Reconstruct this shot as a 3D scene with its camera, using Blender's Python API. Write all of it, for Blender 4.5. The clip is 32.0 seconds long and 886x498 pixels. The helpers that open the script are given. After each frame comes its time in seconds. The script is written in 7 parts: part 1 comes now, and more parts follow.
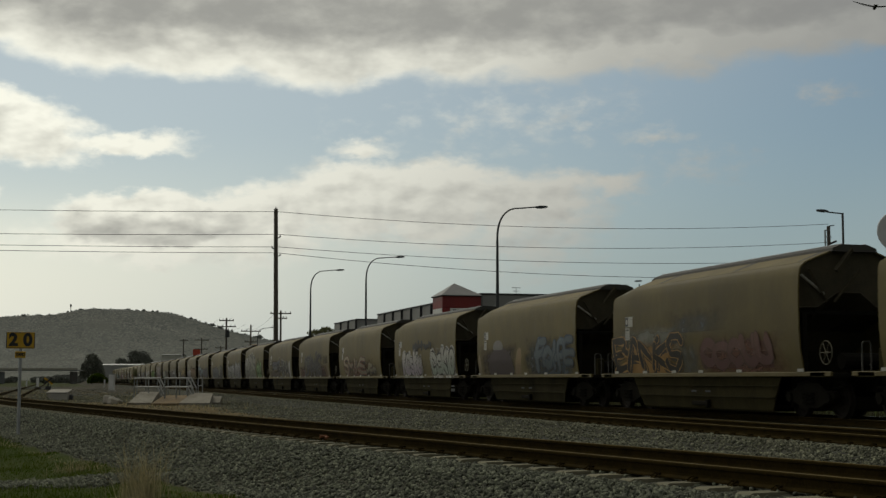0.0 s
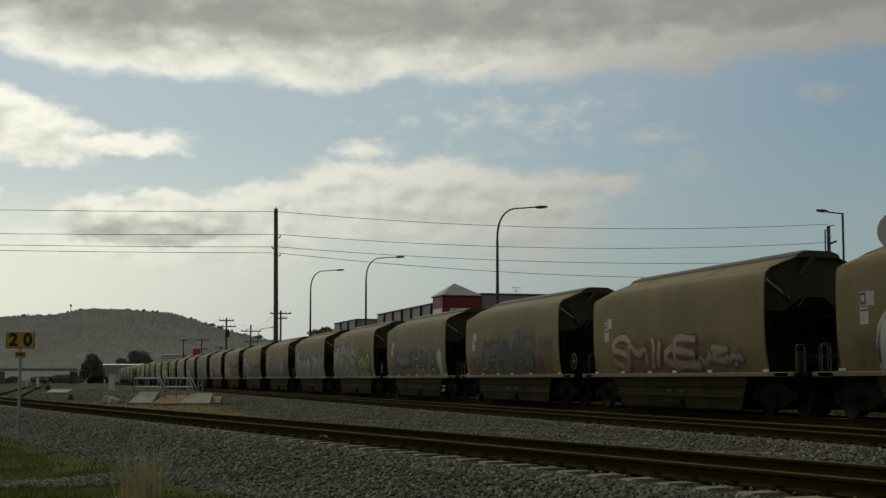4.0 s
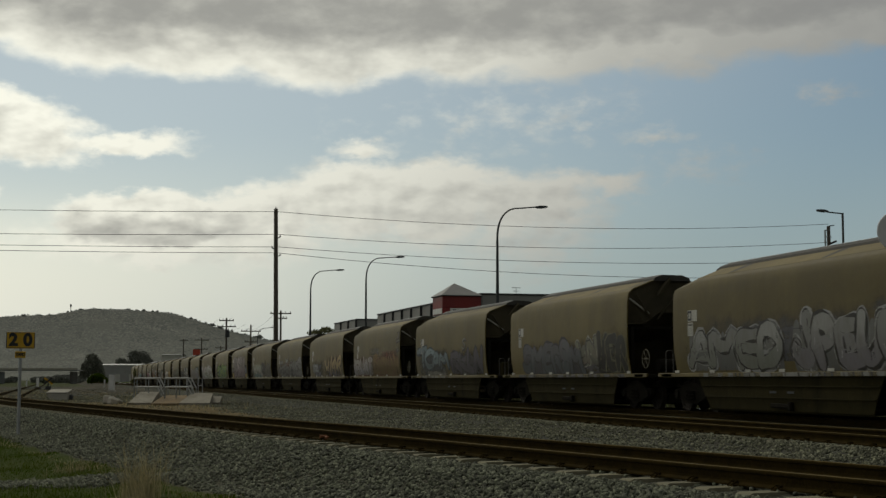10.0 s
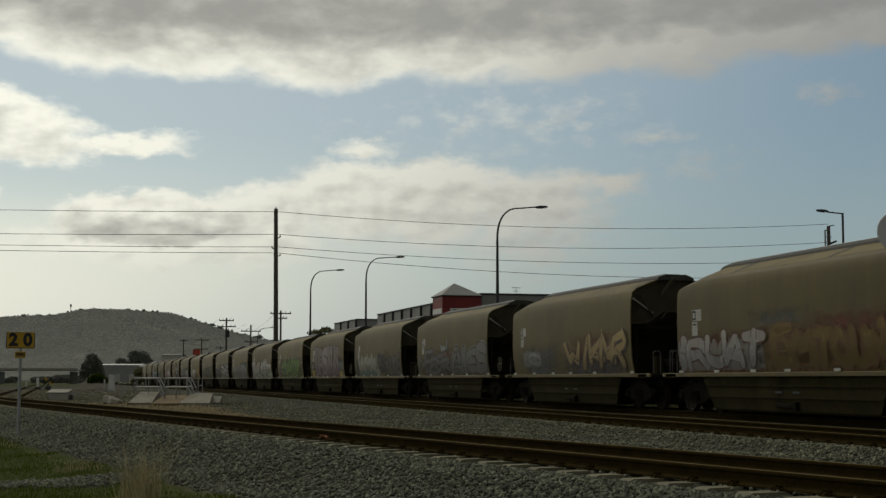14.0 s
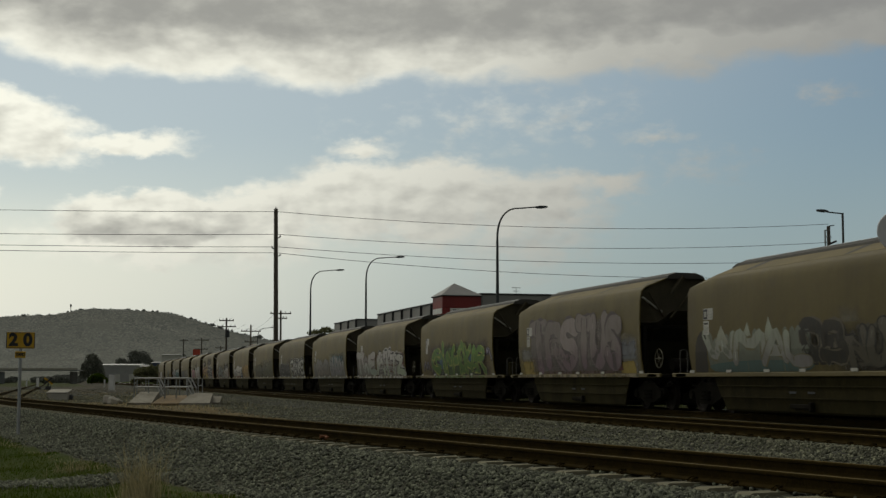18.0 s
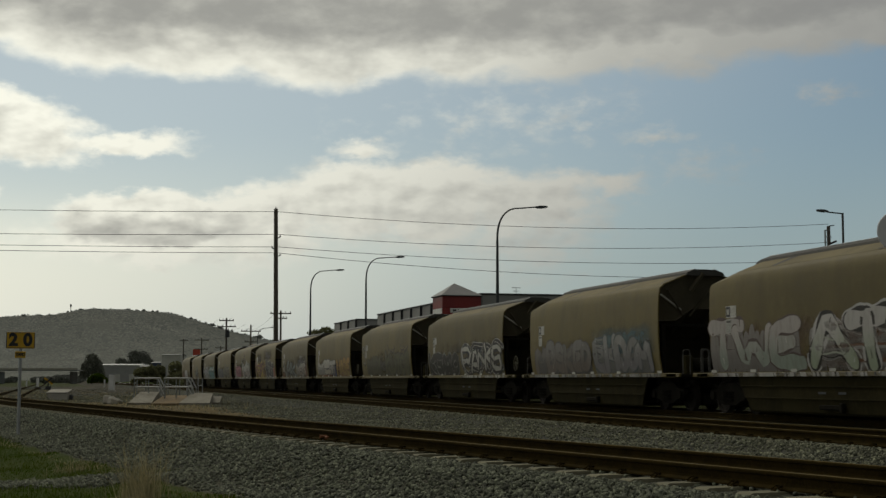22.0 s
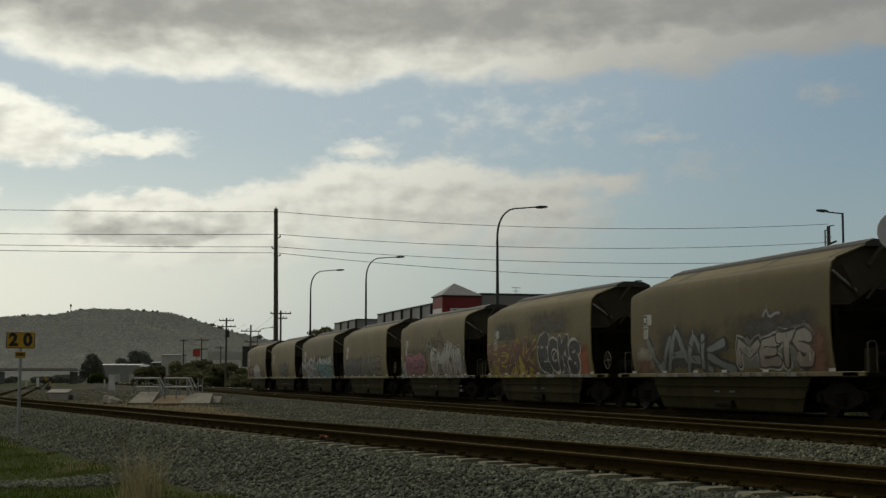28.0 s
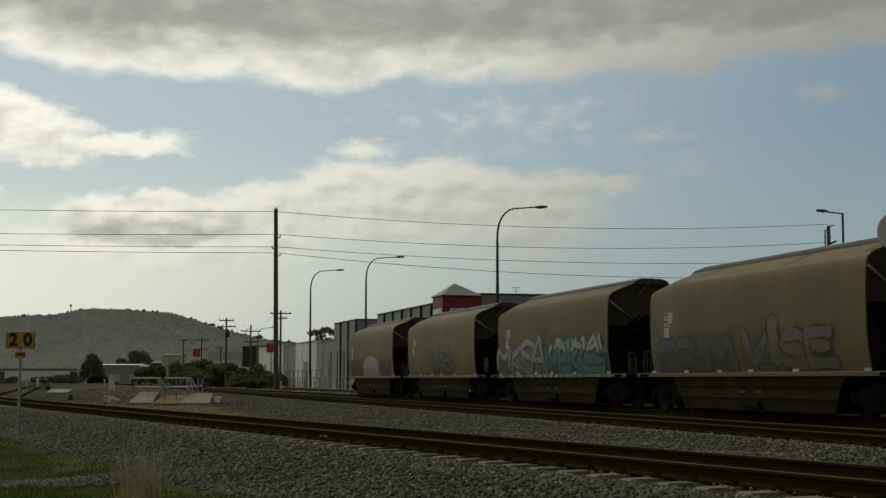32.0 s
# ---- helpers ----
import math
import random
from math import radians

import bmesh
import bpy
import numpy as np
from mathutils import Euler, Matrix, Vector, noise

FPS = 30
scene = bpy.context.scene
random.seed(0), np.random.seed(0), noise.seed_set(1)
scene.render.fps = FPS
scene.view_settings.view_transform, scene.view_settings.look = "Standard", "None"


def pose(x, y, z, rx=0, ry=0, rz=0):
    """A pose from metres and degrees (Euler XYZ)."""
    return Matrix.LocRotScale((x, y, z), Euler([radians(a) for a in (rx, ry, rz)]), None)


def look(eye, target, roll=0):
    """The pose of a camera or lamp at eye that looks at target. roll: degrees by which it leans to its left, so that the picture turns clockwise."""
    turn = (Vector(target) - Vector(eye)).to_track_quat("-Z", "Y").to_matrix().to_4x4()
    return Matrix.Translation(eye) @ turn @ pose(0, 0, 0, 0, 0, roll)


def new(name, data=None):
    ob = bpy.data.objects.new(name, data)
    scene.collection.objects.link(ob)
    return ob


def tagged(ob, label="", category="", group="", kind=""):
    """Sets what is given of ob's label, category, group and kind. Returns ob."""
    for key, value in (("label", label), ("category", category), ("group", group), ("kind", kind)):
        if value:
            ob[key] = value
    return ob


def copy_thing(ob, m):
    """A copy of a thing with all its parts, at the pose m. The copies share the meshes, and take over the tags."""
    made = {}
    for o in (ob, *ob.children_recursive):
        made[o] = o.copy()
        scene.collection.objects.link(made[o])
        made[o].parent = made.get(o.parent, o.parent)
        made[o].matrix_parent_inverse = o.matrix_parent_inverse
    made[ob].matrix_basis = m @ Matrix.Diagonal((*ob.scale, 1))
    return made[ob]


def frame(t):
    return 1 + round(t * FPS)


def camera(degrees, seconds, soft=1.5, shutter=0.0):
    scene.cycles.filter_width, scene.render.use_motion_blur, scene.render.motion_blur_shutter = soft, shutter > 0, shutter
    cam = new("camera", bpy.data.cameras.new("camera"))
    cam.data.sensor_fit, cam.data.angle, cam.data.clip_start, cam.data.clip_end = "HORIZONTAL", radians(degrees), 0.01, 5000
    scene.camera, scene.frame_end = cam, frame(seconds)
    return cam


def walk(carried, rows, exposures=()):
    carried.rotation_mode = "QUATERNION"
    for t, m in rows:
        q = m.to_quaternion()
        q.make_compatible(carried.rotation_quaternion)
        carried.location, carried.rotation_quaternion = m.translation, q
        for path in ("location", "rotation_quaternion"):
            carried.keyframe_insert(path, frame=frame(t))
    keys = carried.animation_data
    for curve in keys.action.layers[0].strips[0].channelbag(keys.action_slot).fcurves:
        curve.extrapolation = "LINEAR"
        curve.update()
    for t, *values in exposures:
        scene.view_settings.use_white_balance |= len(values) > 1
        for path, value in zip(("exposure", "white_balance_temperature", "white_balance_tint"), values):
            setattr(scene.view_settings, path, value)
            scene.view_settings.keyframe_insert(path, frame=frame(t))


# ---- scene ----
cam = camera(34.823, 32.0, soft=1.4, shutter=0.15)
EYE = (0.0, 0.0, 1.28)
VIEW = pose(0, 0, 1.28, 90 + 5.279, 0, -15.30)
walk(cam, [(0.0, VIEW), (32.0, VIEW)], exposures=[(0.0, 0.0, 6620, 5), (32.0, 0.0, 6620, 5)])

# ---- world and sun ----
SUN_AZ, SUN_EL = -22.0, 48.0          # degrees clockwise from +y, and above the horizon


class Nodes:
    """Short hand for building node trees."""

    def __init__(self, tree):
        self.t = tree
        self.n, self.l = tree.nodes, tree.links

    def add(self, kind, **props):
        node = self.n.new(kind)
        for k, v in props.items():
            setattr(node, k, v)
        return node

    def put(self, socket, value):
        if isinstance(value, bpy.types.NodeSocket):
            self.l.new(value, socket)
        else:
            socket.default_value = value

    def math(self, op, a, b=0.0, c=0.0, clamp=False):
        m = self.add("ShaderNodeMath", operation=op, use_clamp=clamp)
        for i, v in enumerate((a, b, c)):
            self.put(m.inputs[i], v)
        return m.outputs[0]

    def smooth(self, x, lo, hi, out0=0.0, out1=1.0):
        m = self.add("ShaderNodeMapRange", interpolation_type="SMOOTHSTEP")
        for i, v in enumerate((x, lo, hi, out0, out1)):
            self.put(m.inputs[i], v)
        return m.outputs[0]

    def mix(self, f, a, b, blend="MIX"):
        m = self.add("ShaderNodeMix", data_type="RGBA", blend_type=blend)
        self.put(m.inputs[0], f)
        self.put(m.inputs[6], a if isinstance(a, bpy.types.NodeSocket) else (*a, 1))
        self.put(m.inputs[7], b if isinstance(b, bpy.types.NodeSocket) else (*b, 1))
        return m.outputs[2]

    def noise(self, vec, scale, detail=4.0, rough=0.55, dist=0.0, w=0.0):
        m = self.add("ShaderNodeTexNoise", noise_dimensions="4D")
        self.put(m.inputs["Vector"], vec)
        self.put(m.inputs["W"], w)
        m.inputs["Scale"].default_value, m.inputs["Detail"].default_value = scale, detail
        m.inputs["Roughness"].default_value, m.inputs["Distortion"].default_value = rough, dist
        return m.outputs["Fac"]

    def combine(self, x, y, z=0.0):
        m = self.add("ShaderNodeCombineXYZ")
        for i, v in enumerate((x, y, z)):
            self.put(m.inputs[i], v)
        return m.outputs[0]

    def mapped(self, vec, scale=(1, 1, 1), loc=(0, 0, 0)):
        m = self.add("ShaderNodeMapping")
        self.put(m.inputs["Vector"], vec)
        m.inputs["Scale"].default_value, m.inputs["Location"].default_value = scale, loc
        return m.outputs[0]


SKY_GAIN = 0.061
# cloud banks: azimuth and elevation of the centre, half width, reach up, reach down, lean, weight, greyness
BANKS = [
    (-18.1, 10.0, 4.6, 1.7, 1.45, -0.22, 1.35, 0.30),
    (-12.9, 9.25, 3.0, 0.62, 0.55, 0.05, 1.0, 0.0),
    (-11.6, 6.45, 4.3, 1.05, 1.5, 0.0, 2.3, 0.62),
    (-12.0, 5.4, 5.2, 0.9, 1.0, 0.0, 0.8, 0.0),
    (-18.6, 7.4, 1.0, 0.6, 0.8, 0.0, 0.8, 0.1),
    (-7.2, 7.0, 3.6, 1.0, 2.6, 0.12, 1.10, 0.18),
    (-3.4, 7.8, 3.6, 1.25, 2.6, 0.06, 1.15, 0.18),
    (-0.4, 7.9, 3.4, 1.2, 3.0, 0.0, 1.15, 0.22),
    (3.4, 7.6, 3.8, 1.05, 3.4, 0.0, 0.75, 0.20),
    (6.9, 8.0, 1.6, 0.45, 0.9, 0.0, 0.55, 0.0),
    (-3.3, 9.25, 1.15, 0.55, 0.40, 0.10, 0.66, 0.0),
    (2.7, 10.6, 1.6, 0.45, 0.45, 0.08, 0.06, 0.0),
    (5.3, 10.25, 1.0, 0.25, 0.22, 0.0, 0.18, 0.0),
    (8.6, 9.8, 1.1, 0.30, 0.25, 0.0, 0.26, 0.0),
    (10.1, 8.5, 1.0, 0.4, 0.4, 0.0, 0.10, 0.0),
    (15.4, 11.2, 0.9, 0.30, 0.25, 0.0, 0.20, 0.0),
]


def make_world():
    world = bpy.data.worlds.new("sky")
    scene.world = world
    world.use_nodes = True
    world.node_tree.nodes.clear()
    w = Nodes(world.node_tree)
    sky = w.add("ShaderNodeTexSky", sky_type="NISHITA", sun_disc=False, sun_elevation=radians(SUN_EL),
                sun_rotation=radians(SUN_AZ), air_density=1.0, dust_density=1.0, ozone_density=1.5)
    way = w.add("ShaderNodeTexCoord").outputs["Generated"]
    sep = w.add("ShaderNodeSeparateXYZ")
    w.put(sep.inputs[0], way)
    x, y, z = sep.outputs
    # azimuth from the line of sight (right is positive) and elevation, both in degrees
    az = w.math("SUBTRACT", w.math("MULTIPLY", w.math("ARCTAN2", x, y), 57.2958), 15.30)
    el = w.math("MULTIPLY", w.math("ARCSINE", z), 57.2958)
    dot = w.add("ShaderNodeVectorMath", operation="DOT_PRODUCT")
    w.put(dot.inputs[0], way)
    a, e = radians(SUN_AZ), radians(SUN_EL)
    dot.inputs[1].default_value = (math.sin(a) * math.cos(e), math.cos(a) * math.cos(e), math.sin(e))
    near_sun = dot.outputs["Value"]
    sunward = w.smooth(near_sun, 0.49, 0.765)
    behind = w.smooth(near_sun, 0.42, 0.0)
    low = w.smooth(el, 0.0, 10.5)
    base = w.add("ShaderNodeVectorMath", operation="SCALE")
    w.put(base.inputs[0], sky.outputs[0])
    base.inputs["Scale"].default_value = SKY_GAIN
    # whitish haze low down, warmer and brighter towards the sun
    haze = w.mix(sunward, (0.300, 0.354, 0.382), (1.0, 0.955, 0.825))
    haze = w.mix(behind, haze, (0.24, 0.27, 0.285))
    clear = w.mix(1.0, base.outputs[0], (0.93, 1.0, 1.0), "MULTIPLY")
    veil = w.math("MULTIPLY", w.smooth(az, 6.0, -12.0), w.smooth(el, 7.8, 5.0))
    base = w.mix(w.math("ADD", w.math("MULTIPLY_ADD", low, -0.62, 0.87), w.math("MULTIPLY", veil, 0.20), clamp=True), clear, haze)

    warp_in = w.combine(az, w.math("MULTIPLY", el, 1.9))
    n1 = w.noise(warp_in, 0.34, 4.0, 0.5, 0.0, 3.1)
    n2 = w.noise(warp_in, 0.95, 7.0, 0.58, 0.10, 7.7)
    n4 = w.noise(warp_in, 0.70, 5.0, 0.55, 0.0, 9.2)
    wx = w.math("ADD", az, w.math("MULTIPLY_ADD", n1, 2.0, -1.0))
    wy = w.math("ADD", el, w.math("MULTIPLY_ADD", n4, 1.5, -0.75))
    dens, grey_at = None, None
    for ca, ce, hw, up, down, lean, wt, gr in BANKS:
        dx = w.math("SUBTRACT", wx, ca)
        dy = w.math("SUBTRACT", w.math("SUBTRACT", wy, ce), w.math("MULTIPLY", dx, lean))
        hang = w.math("MULTIPLY", dy, -1.0)
        dy = w.math("MAXIMUM", w.math("DIVIDE", dy, up), w.math("DIVIDE", dy, -down))
        q = w.math("SQRT", w.math("ADD", w.math("POWER", w.math("ABSOLUTE", w.math("DIVIDE", dx, hw)), 2.0), w.math("POWER", dy, 2.0)))
        b = w.math("MULTIPLY", w.math("SUBTRACT", 1.0, q), wt)
        dens = b if dens is None else w.math("MAXIMUM", dens, b)
        if gr:      # the body of a bank is grey below its bright crown
            g = w.math("MULTIPLY", w.math("MULTIPLY", w.smooth(b, 0.05, 0.65), w.smooth(hang, -0.55 * up, 0.3 * down)), gr)
            grey_at = g if grey_at is None else w.math("MAXIMUM", grey_at, g)
    # the deck overhead: a soft bright lower edge, then a smooth grey underside
    edge = w.math("ADD", w.smooth(az, -15.0, -18.5, 0.0, 0.9), w.smooth(az, 5.0, 17.0, 11.85, 12.45))
    edge = w.math("SUBTRACT", edge, w.math("MULTIPLY", w.smooth(w.math("ABSOLUTE", w.math("ADD", az, 5.2)), 3.2, 0.0), 0.40))
    over = w.math("SUBTRACT", w.math("ADD", el, w.math("MULTIPLY_ADD", n1, 1.9, -0.95)), edge)
    # billows: the noise falls off away from the sun, so their upper left sides are lit
    bulge = w.noise(warp_in, 0.62, 3.0, 0.5, 0.10, 7.7)
    bulge_off = w.noise(w.mapped(warp_in, (1, 1, 1), (-0.30, 0.60, 0)), 0.62, 3.0, 0.5, 0.10, 7.7)
    relief = w.math("MULTIPLY", w.math("SUBTRACT", bulge, bulge_off), w.smooth(over, 0.3, -0.6))
    deck = w.math("MULTIPLY_ADD", w.smooth(over, -0.9, 2.2), 1.9, -0.48)
    d = w.math("MAXIMUM", w.math("ADD", dens, w.math("MULTIPLY_ADD", n2, 0.95, -0.475)), w.math("ADD", deck, w.math("MULTIPLY_ADD", n2, 0.50, -0.25)))
    under = w.math("ADD", w.math("SUBTRACT", over, w.math("MULTIPLY", sunward, 0.30)), w.math("MULTIPLY_ADD", bulge, 2.2, -1.1))
    dull = w.math("MULTIPLY", w.smooth(az, -4.0, 9.0), w.smooth(over, -1.0, 0.2))
    grey_at = w.math("MAXIMUM", grey_at, w.math("MAXIMUM", w.smooth(under, -0.35, 2.3), w.math("MULTIPLY", dull, 0.6)))
    # broken cloud over the rest of the sky
    far = w.noise(w.mapped(way, (1, 1, 2.2)), 2.6, 6.0, 0.55, 0.0, 1.3)
    away = w.smooth(w.math("ABSOLUTE", az), 19.0, 34.0)
    d = w.math("MAXIMUM", d, w.math("MULTIPLY_ADD", w.math("MULTIPLY", away, w.smooth(far, 0.30, 0.55)), 2.0, -1.0))
    grey_at = w.math("MAXIMUM", grey_at, w.math("MULTIPLY", away, w.smooth(far, 0.38, 0.62)))
    cover = w.smooth(d, -0.18, 0.50)
    lit = w.mix(sunward, (0.335, 0.328, 0.316), (1.0, 0.97, 0.87))
    lit = w.mix(behind, lit, (0.265, 0.268, 0.262))
    grey = w.mix(sunward, (0.240, 0.235, 0.234), (0.335, 0.325, 0.305))
    grey = w.mix(behind, grey, (0.155, 0.156, 0.152))
    n3 = w.noise(warp_in, 0.42, 5.0, 0.55, 0.0, 5.0)
    shade = w.math("MULTIPLY", grey_at, w.smooth(n3, 0.22, 0.60, 0.75, 1.0))
    shade = w.math("SUBTRACT", shade, w.math("MULTIPLY", relief, 1.3), clamp=True)
    cloud = w.mix(shade, lit, grey)
    out = w.mix(w.math("MULTIPLY", cover, 0.95), base, cloud)
    out = w.mix(w.smooth(el, -0.6, -3.0), out, (0.10, 0.10, 0.095))
    bg = w.add("ShaderNodeBackground")
    w.put(bg.inputs[0], out)
    bg.inputs[1].default_value = 1.0
    w.l.new(bg.outputs[0], w.add("ShaderNodeOutputWorld").inputs[0])


make_world()

sun = new("sun", bpy.data.lights.new("sun", "SUN"))
sun.data.energy, sun.data.angle, sun.data.color = 0.68, radians(14), (1.0, 0.93, 0.80)
a, e = radians(SUN_AZ), radians(SUN_EL)
sun.matrix_basis = look((0, 0, 60), Vector((0, 0, 60)) - Vector((math.sin(a) * math.cos(e), math.cos(a) * math.cos(e), math.sin(e))))


# ---- materials ----
def material(name, colors, scale=3.0, rough=0.75, metal=0.0, bump=0.3, fine=40.0, vary=0.0, stretch=(1, 1, 1), spec=0.5,
             grime=None, grime_at=(0.5, 0.7), grime_scale=0.6, island=0.0, thin=0.0):
    """Two or three colours mixed by noise at a coarse and a fine scale, with relief; vary: change of tone from piece to piece."""
    m = bpy.data.materials.new(name)
    m.use_nodes = True
    m.node_tree.nodes.clear()
    k = Nodes(m.node_tree)
    at = k.mapped(k.add("ShaderNodeTexCoord").outputs["Object"], stretch)
    info = k.add("ShaderNodeObjectInfo").outputs["Random"]
    shift = k.math("MULTIPLY", info, 37.0)
    a = k.noise(at, scale, 5.0, 0.6, 0.2, shift)
    b = k.noise(at, fine, 3.0, 0.6, 0.0, shift)
    c = k.mix(k.smooth(a, 0.34, 0.66), colors[0], colors[1])
    if len(colors) > 2:
        c = k.mix(k.math("MULTIPLY", k.smooth(b, 0.45, 0.72), 0.7), c, colors[2])
    if grime:
        g = k.noise(at, grime_scale, 5.0, 0.65, 0.3, k.math("ADD", shift, 5.0))
        c = k.mix(k.smooth(g, *grime_at), c, grime)
    if vary:
        tone = k.math("MULTIPLY_ADD", info, 2 * vary, 1 - vary)
        c = k.mix(1.0, c, k.combine(tone, tone, tone), "MULTIPLY")
    if island:
        lot = k.add("ShaderNodeNewGeometry").outputs["Random Per Island"]
        tone = k.math("MULTIPLY_ADD", k.math("POWER", lot, 1.8), 2.2 * island, 1 - 0.8 * island)
        c = k.mix(1.0, c, k.combine(tone, tone, k.math("MULTIPLY", tone, 0.97)), "MULTIPLY")
    s = k.add("ShaderNodeBsdfPrincipled")
    k.put(s.inputs["Base Color"], c)
    k.put(s.inputs["Roughness"], k.math("MULTIPLY_ADD", b, 0.25, rough - 0.12))
    s.inputs["Metallic"].default_value = metal
    s.inputs["Specular IOR Level"].default_value = spec
    if bump:
        h = k.add("ShaderNodeBump")
        h.inputs["Strength"].default_value, h.inputs["Distance"].default_value = bump, 0.5 / fine
        k.put(h.inputs["Height"], b)
        k.l.new(h.outputs[0], s.inputs["Normal"])
    out = s.outputs[0]
    if thin:                # leaves and blades let some light through
        t = k.add("ShaderNodeBsdfTranslucent")
        k.put(t.inputs["Color"], c)
        x = k.add("ShaderNodeMixShader")
        x.inputs[0].default_value = thin
        k.l.new(s.outputs[0], x.inputs[1])
        k.l.new(t.outputs[0], x.inputs[2])
        out = x.outputs[0]
    k.l.new(out, k.add("ShaderNodeOutputMaterial").inputs[0])
    return m


def body_material():
    """Sun-bleached tan paint with run-down dirt, rubbed patches, rust specks and dust."""
    m = bpy.data.materials.new("weathered_tan_paint")
    m.use_nodes = True
    m.node_tree.nodes.clear()
    k = Nodes(m.node_tree)
    at = k.add("ShaderNodeTexCoord").outputs["Object"]
    info = k.add("ShaderNodeObjectInfo").outputs["Random"]
    shift = k.math("MULTIPLY", info, 37.0)
    broad = k.noise(k.mapped(at, (1, 1, 0.8)), 0.5, 5.0, 0.6, 0.2, shift)
    mott = k.noise(at, 2.6, 6.0, 0.65, 0.2, k.math("ADD", shift, 3.0))
    runs = k.noise(k.mapped(at, (1, 1, 0.10)), 5.0, 4.0, 0.6, 0.0, k.math("ADD", shift, 7.0))
    wide = k.noise(k.mapped(at, (1, 1, 0.22)), 1.1, 4.0, 0.6, 0.2, k.math("ADD", shift, 9.0))
    fine = k.noise(at, 14.0, 4.0, 0.65, 0.0, shift)
    c = k.mix(k.smooth(broad, 0.34, 0.66), (0.150, 0.118, 0.0380), (0.112, 0.088, 0.0290))
    c = k.mix(k.math("MULTIPLY", k.smooth(mott, 0.48, 0.72), 0.45), c, (0.180, 0.146, 0.062))
    c = k.mix(k.math("MULTIPLY", k.smooth(mott, 0.46, 0.26), 0.40), c, (0.078, 0.060, 0.024))
    c = k.mix(k.math("MULTIPLY", k.smooth(runs, 0.50, 0.70), 0.14), c, (0.070, 0.056, 0.024))
    c = k.mix(k.math("MULTIPLY", k.smooth(wide, 0.46, 0.70), 0.30), c, (0.074, 0.058, 0.0235))
    c = k.mix(k.math("MULTIPLY", k.smooth(fine, 0.62, 0.74), 0.55), c, (0.105, 0.055, 0.022))
    tone = k.math("MULTIPLY_ADD", info, 0.26, 0.90)
    c = k.mix(1.0, c, k.combine(tone, tone, tone), "MULTIPLY")
    s = k.add("ShaderNodeBsdfPrincipled")
    k.put(s.inputs["Base Color"], c)
    k.put(s.inputs["Roughness"], k.math("MULTIPLY_ADD", mott, 0.3, 0.40))
    s.inputs["Specular IOR Level"].default_value = 0.3
    h = k.add("ShaderNodeBump")
    h.inputs["Strength"].default_value, h.inputs["Distance"].default_value = 0.12, 0.05
    k.put(h.inputs["Height"], k.math("ADD", mott, k.math("MULTIPLY", fine, 0.4)))
    k.l.new(h.outputs[0], s.inputs["Normal"])
    k.l.new(s.outputs[0], k.add("ShaderNodeOutputMaterial").inputs[0])
    return m


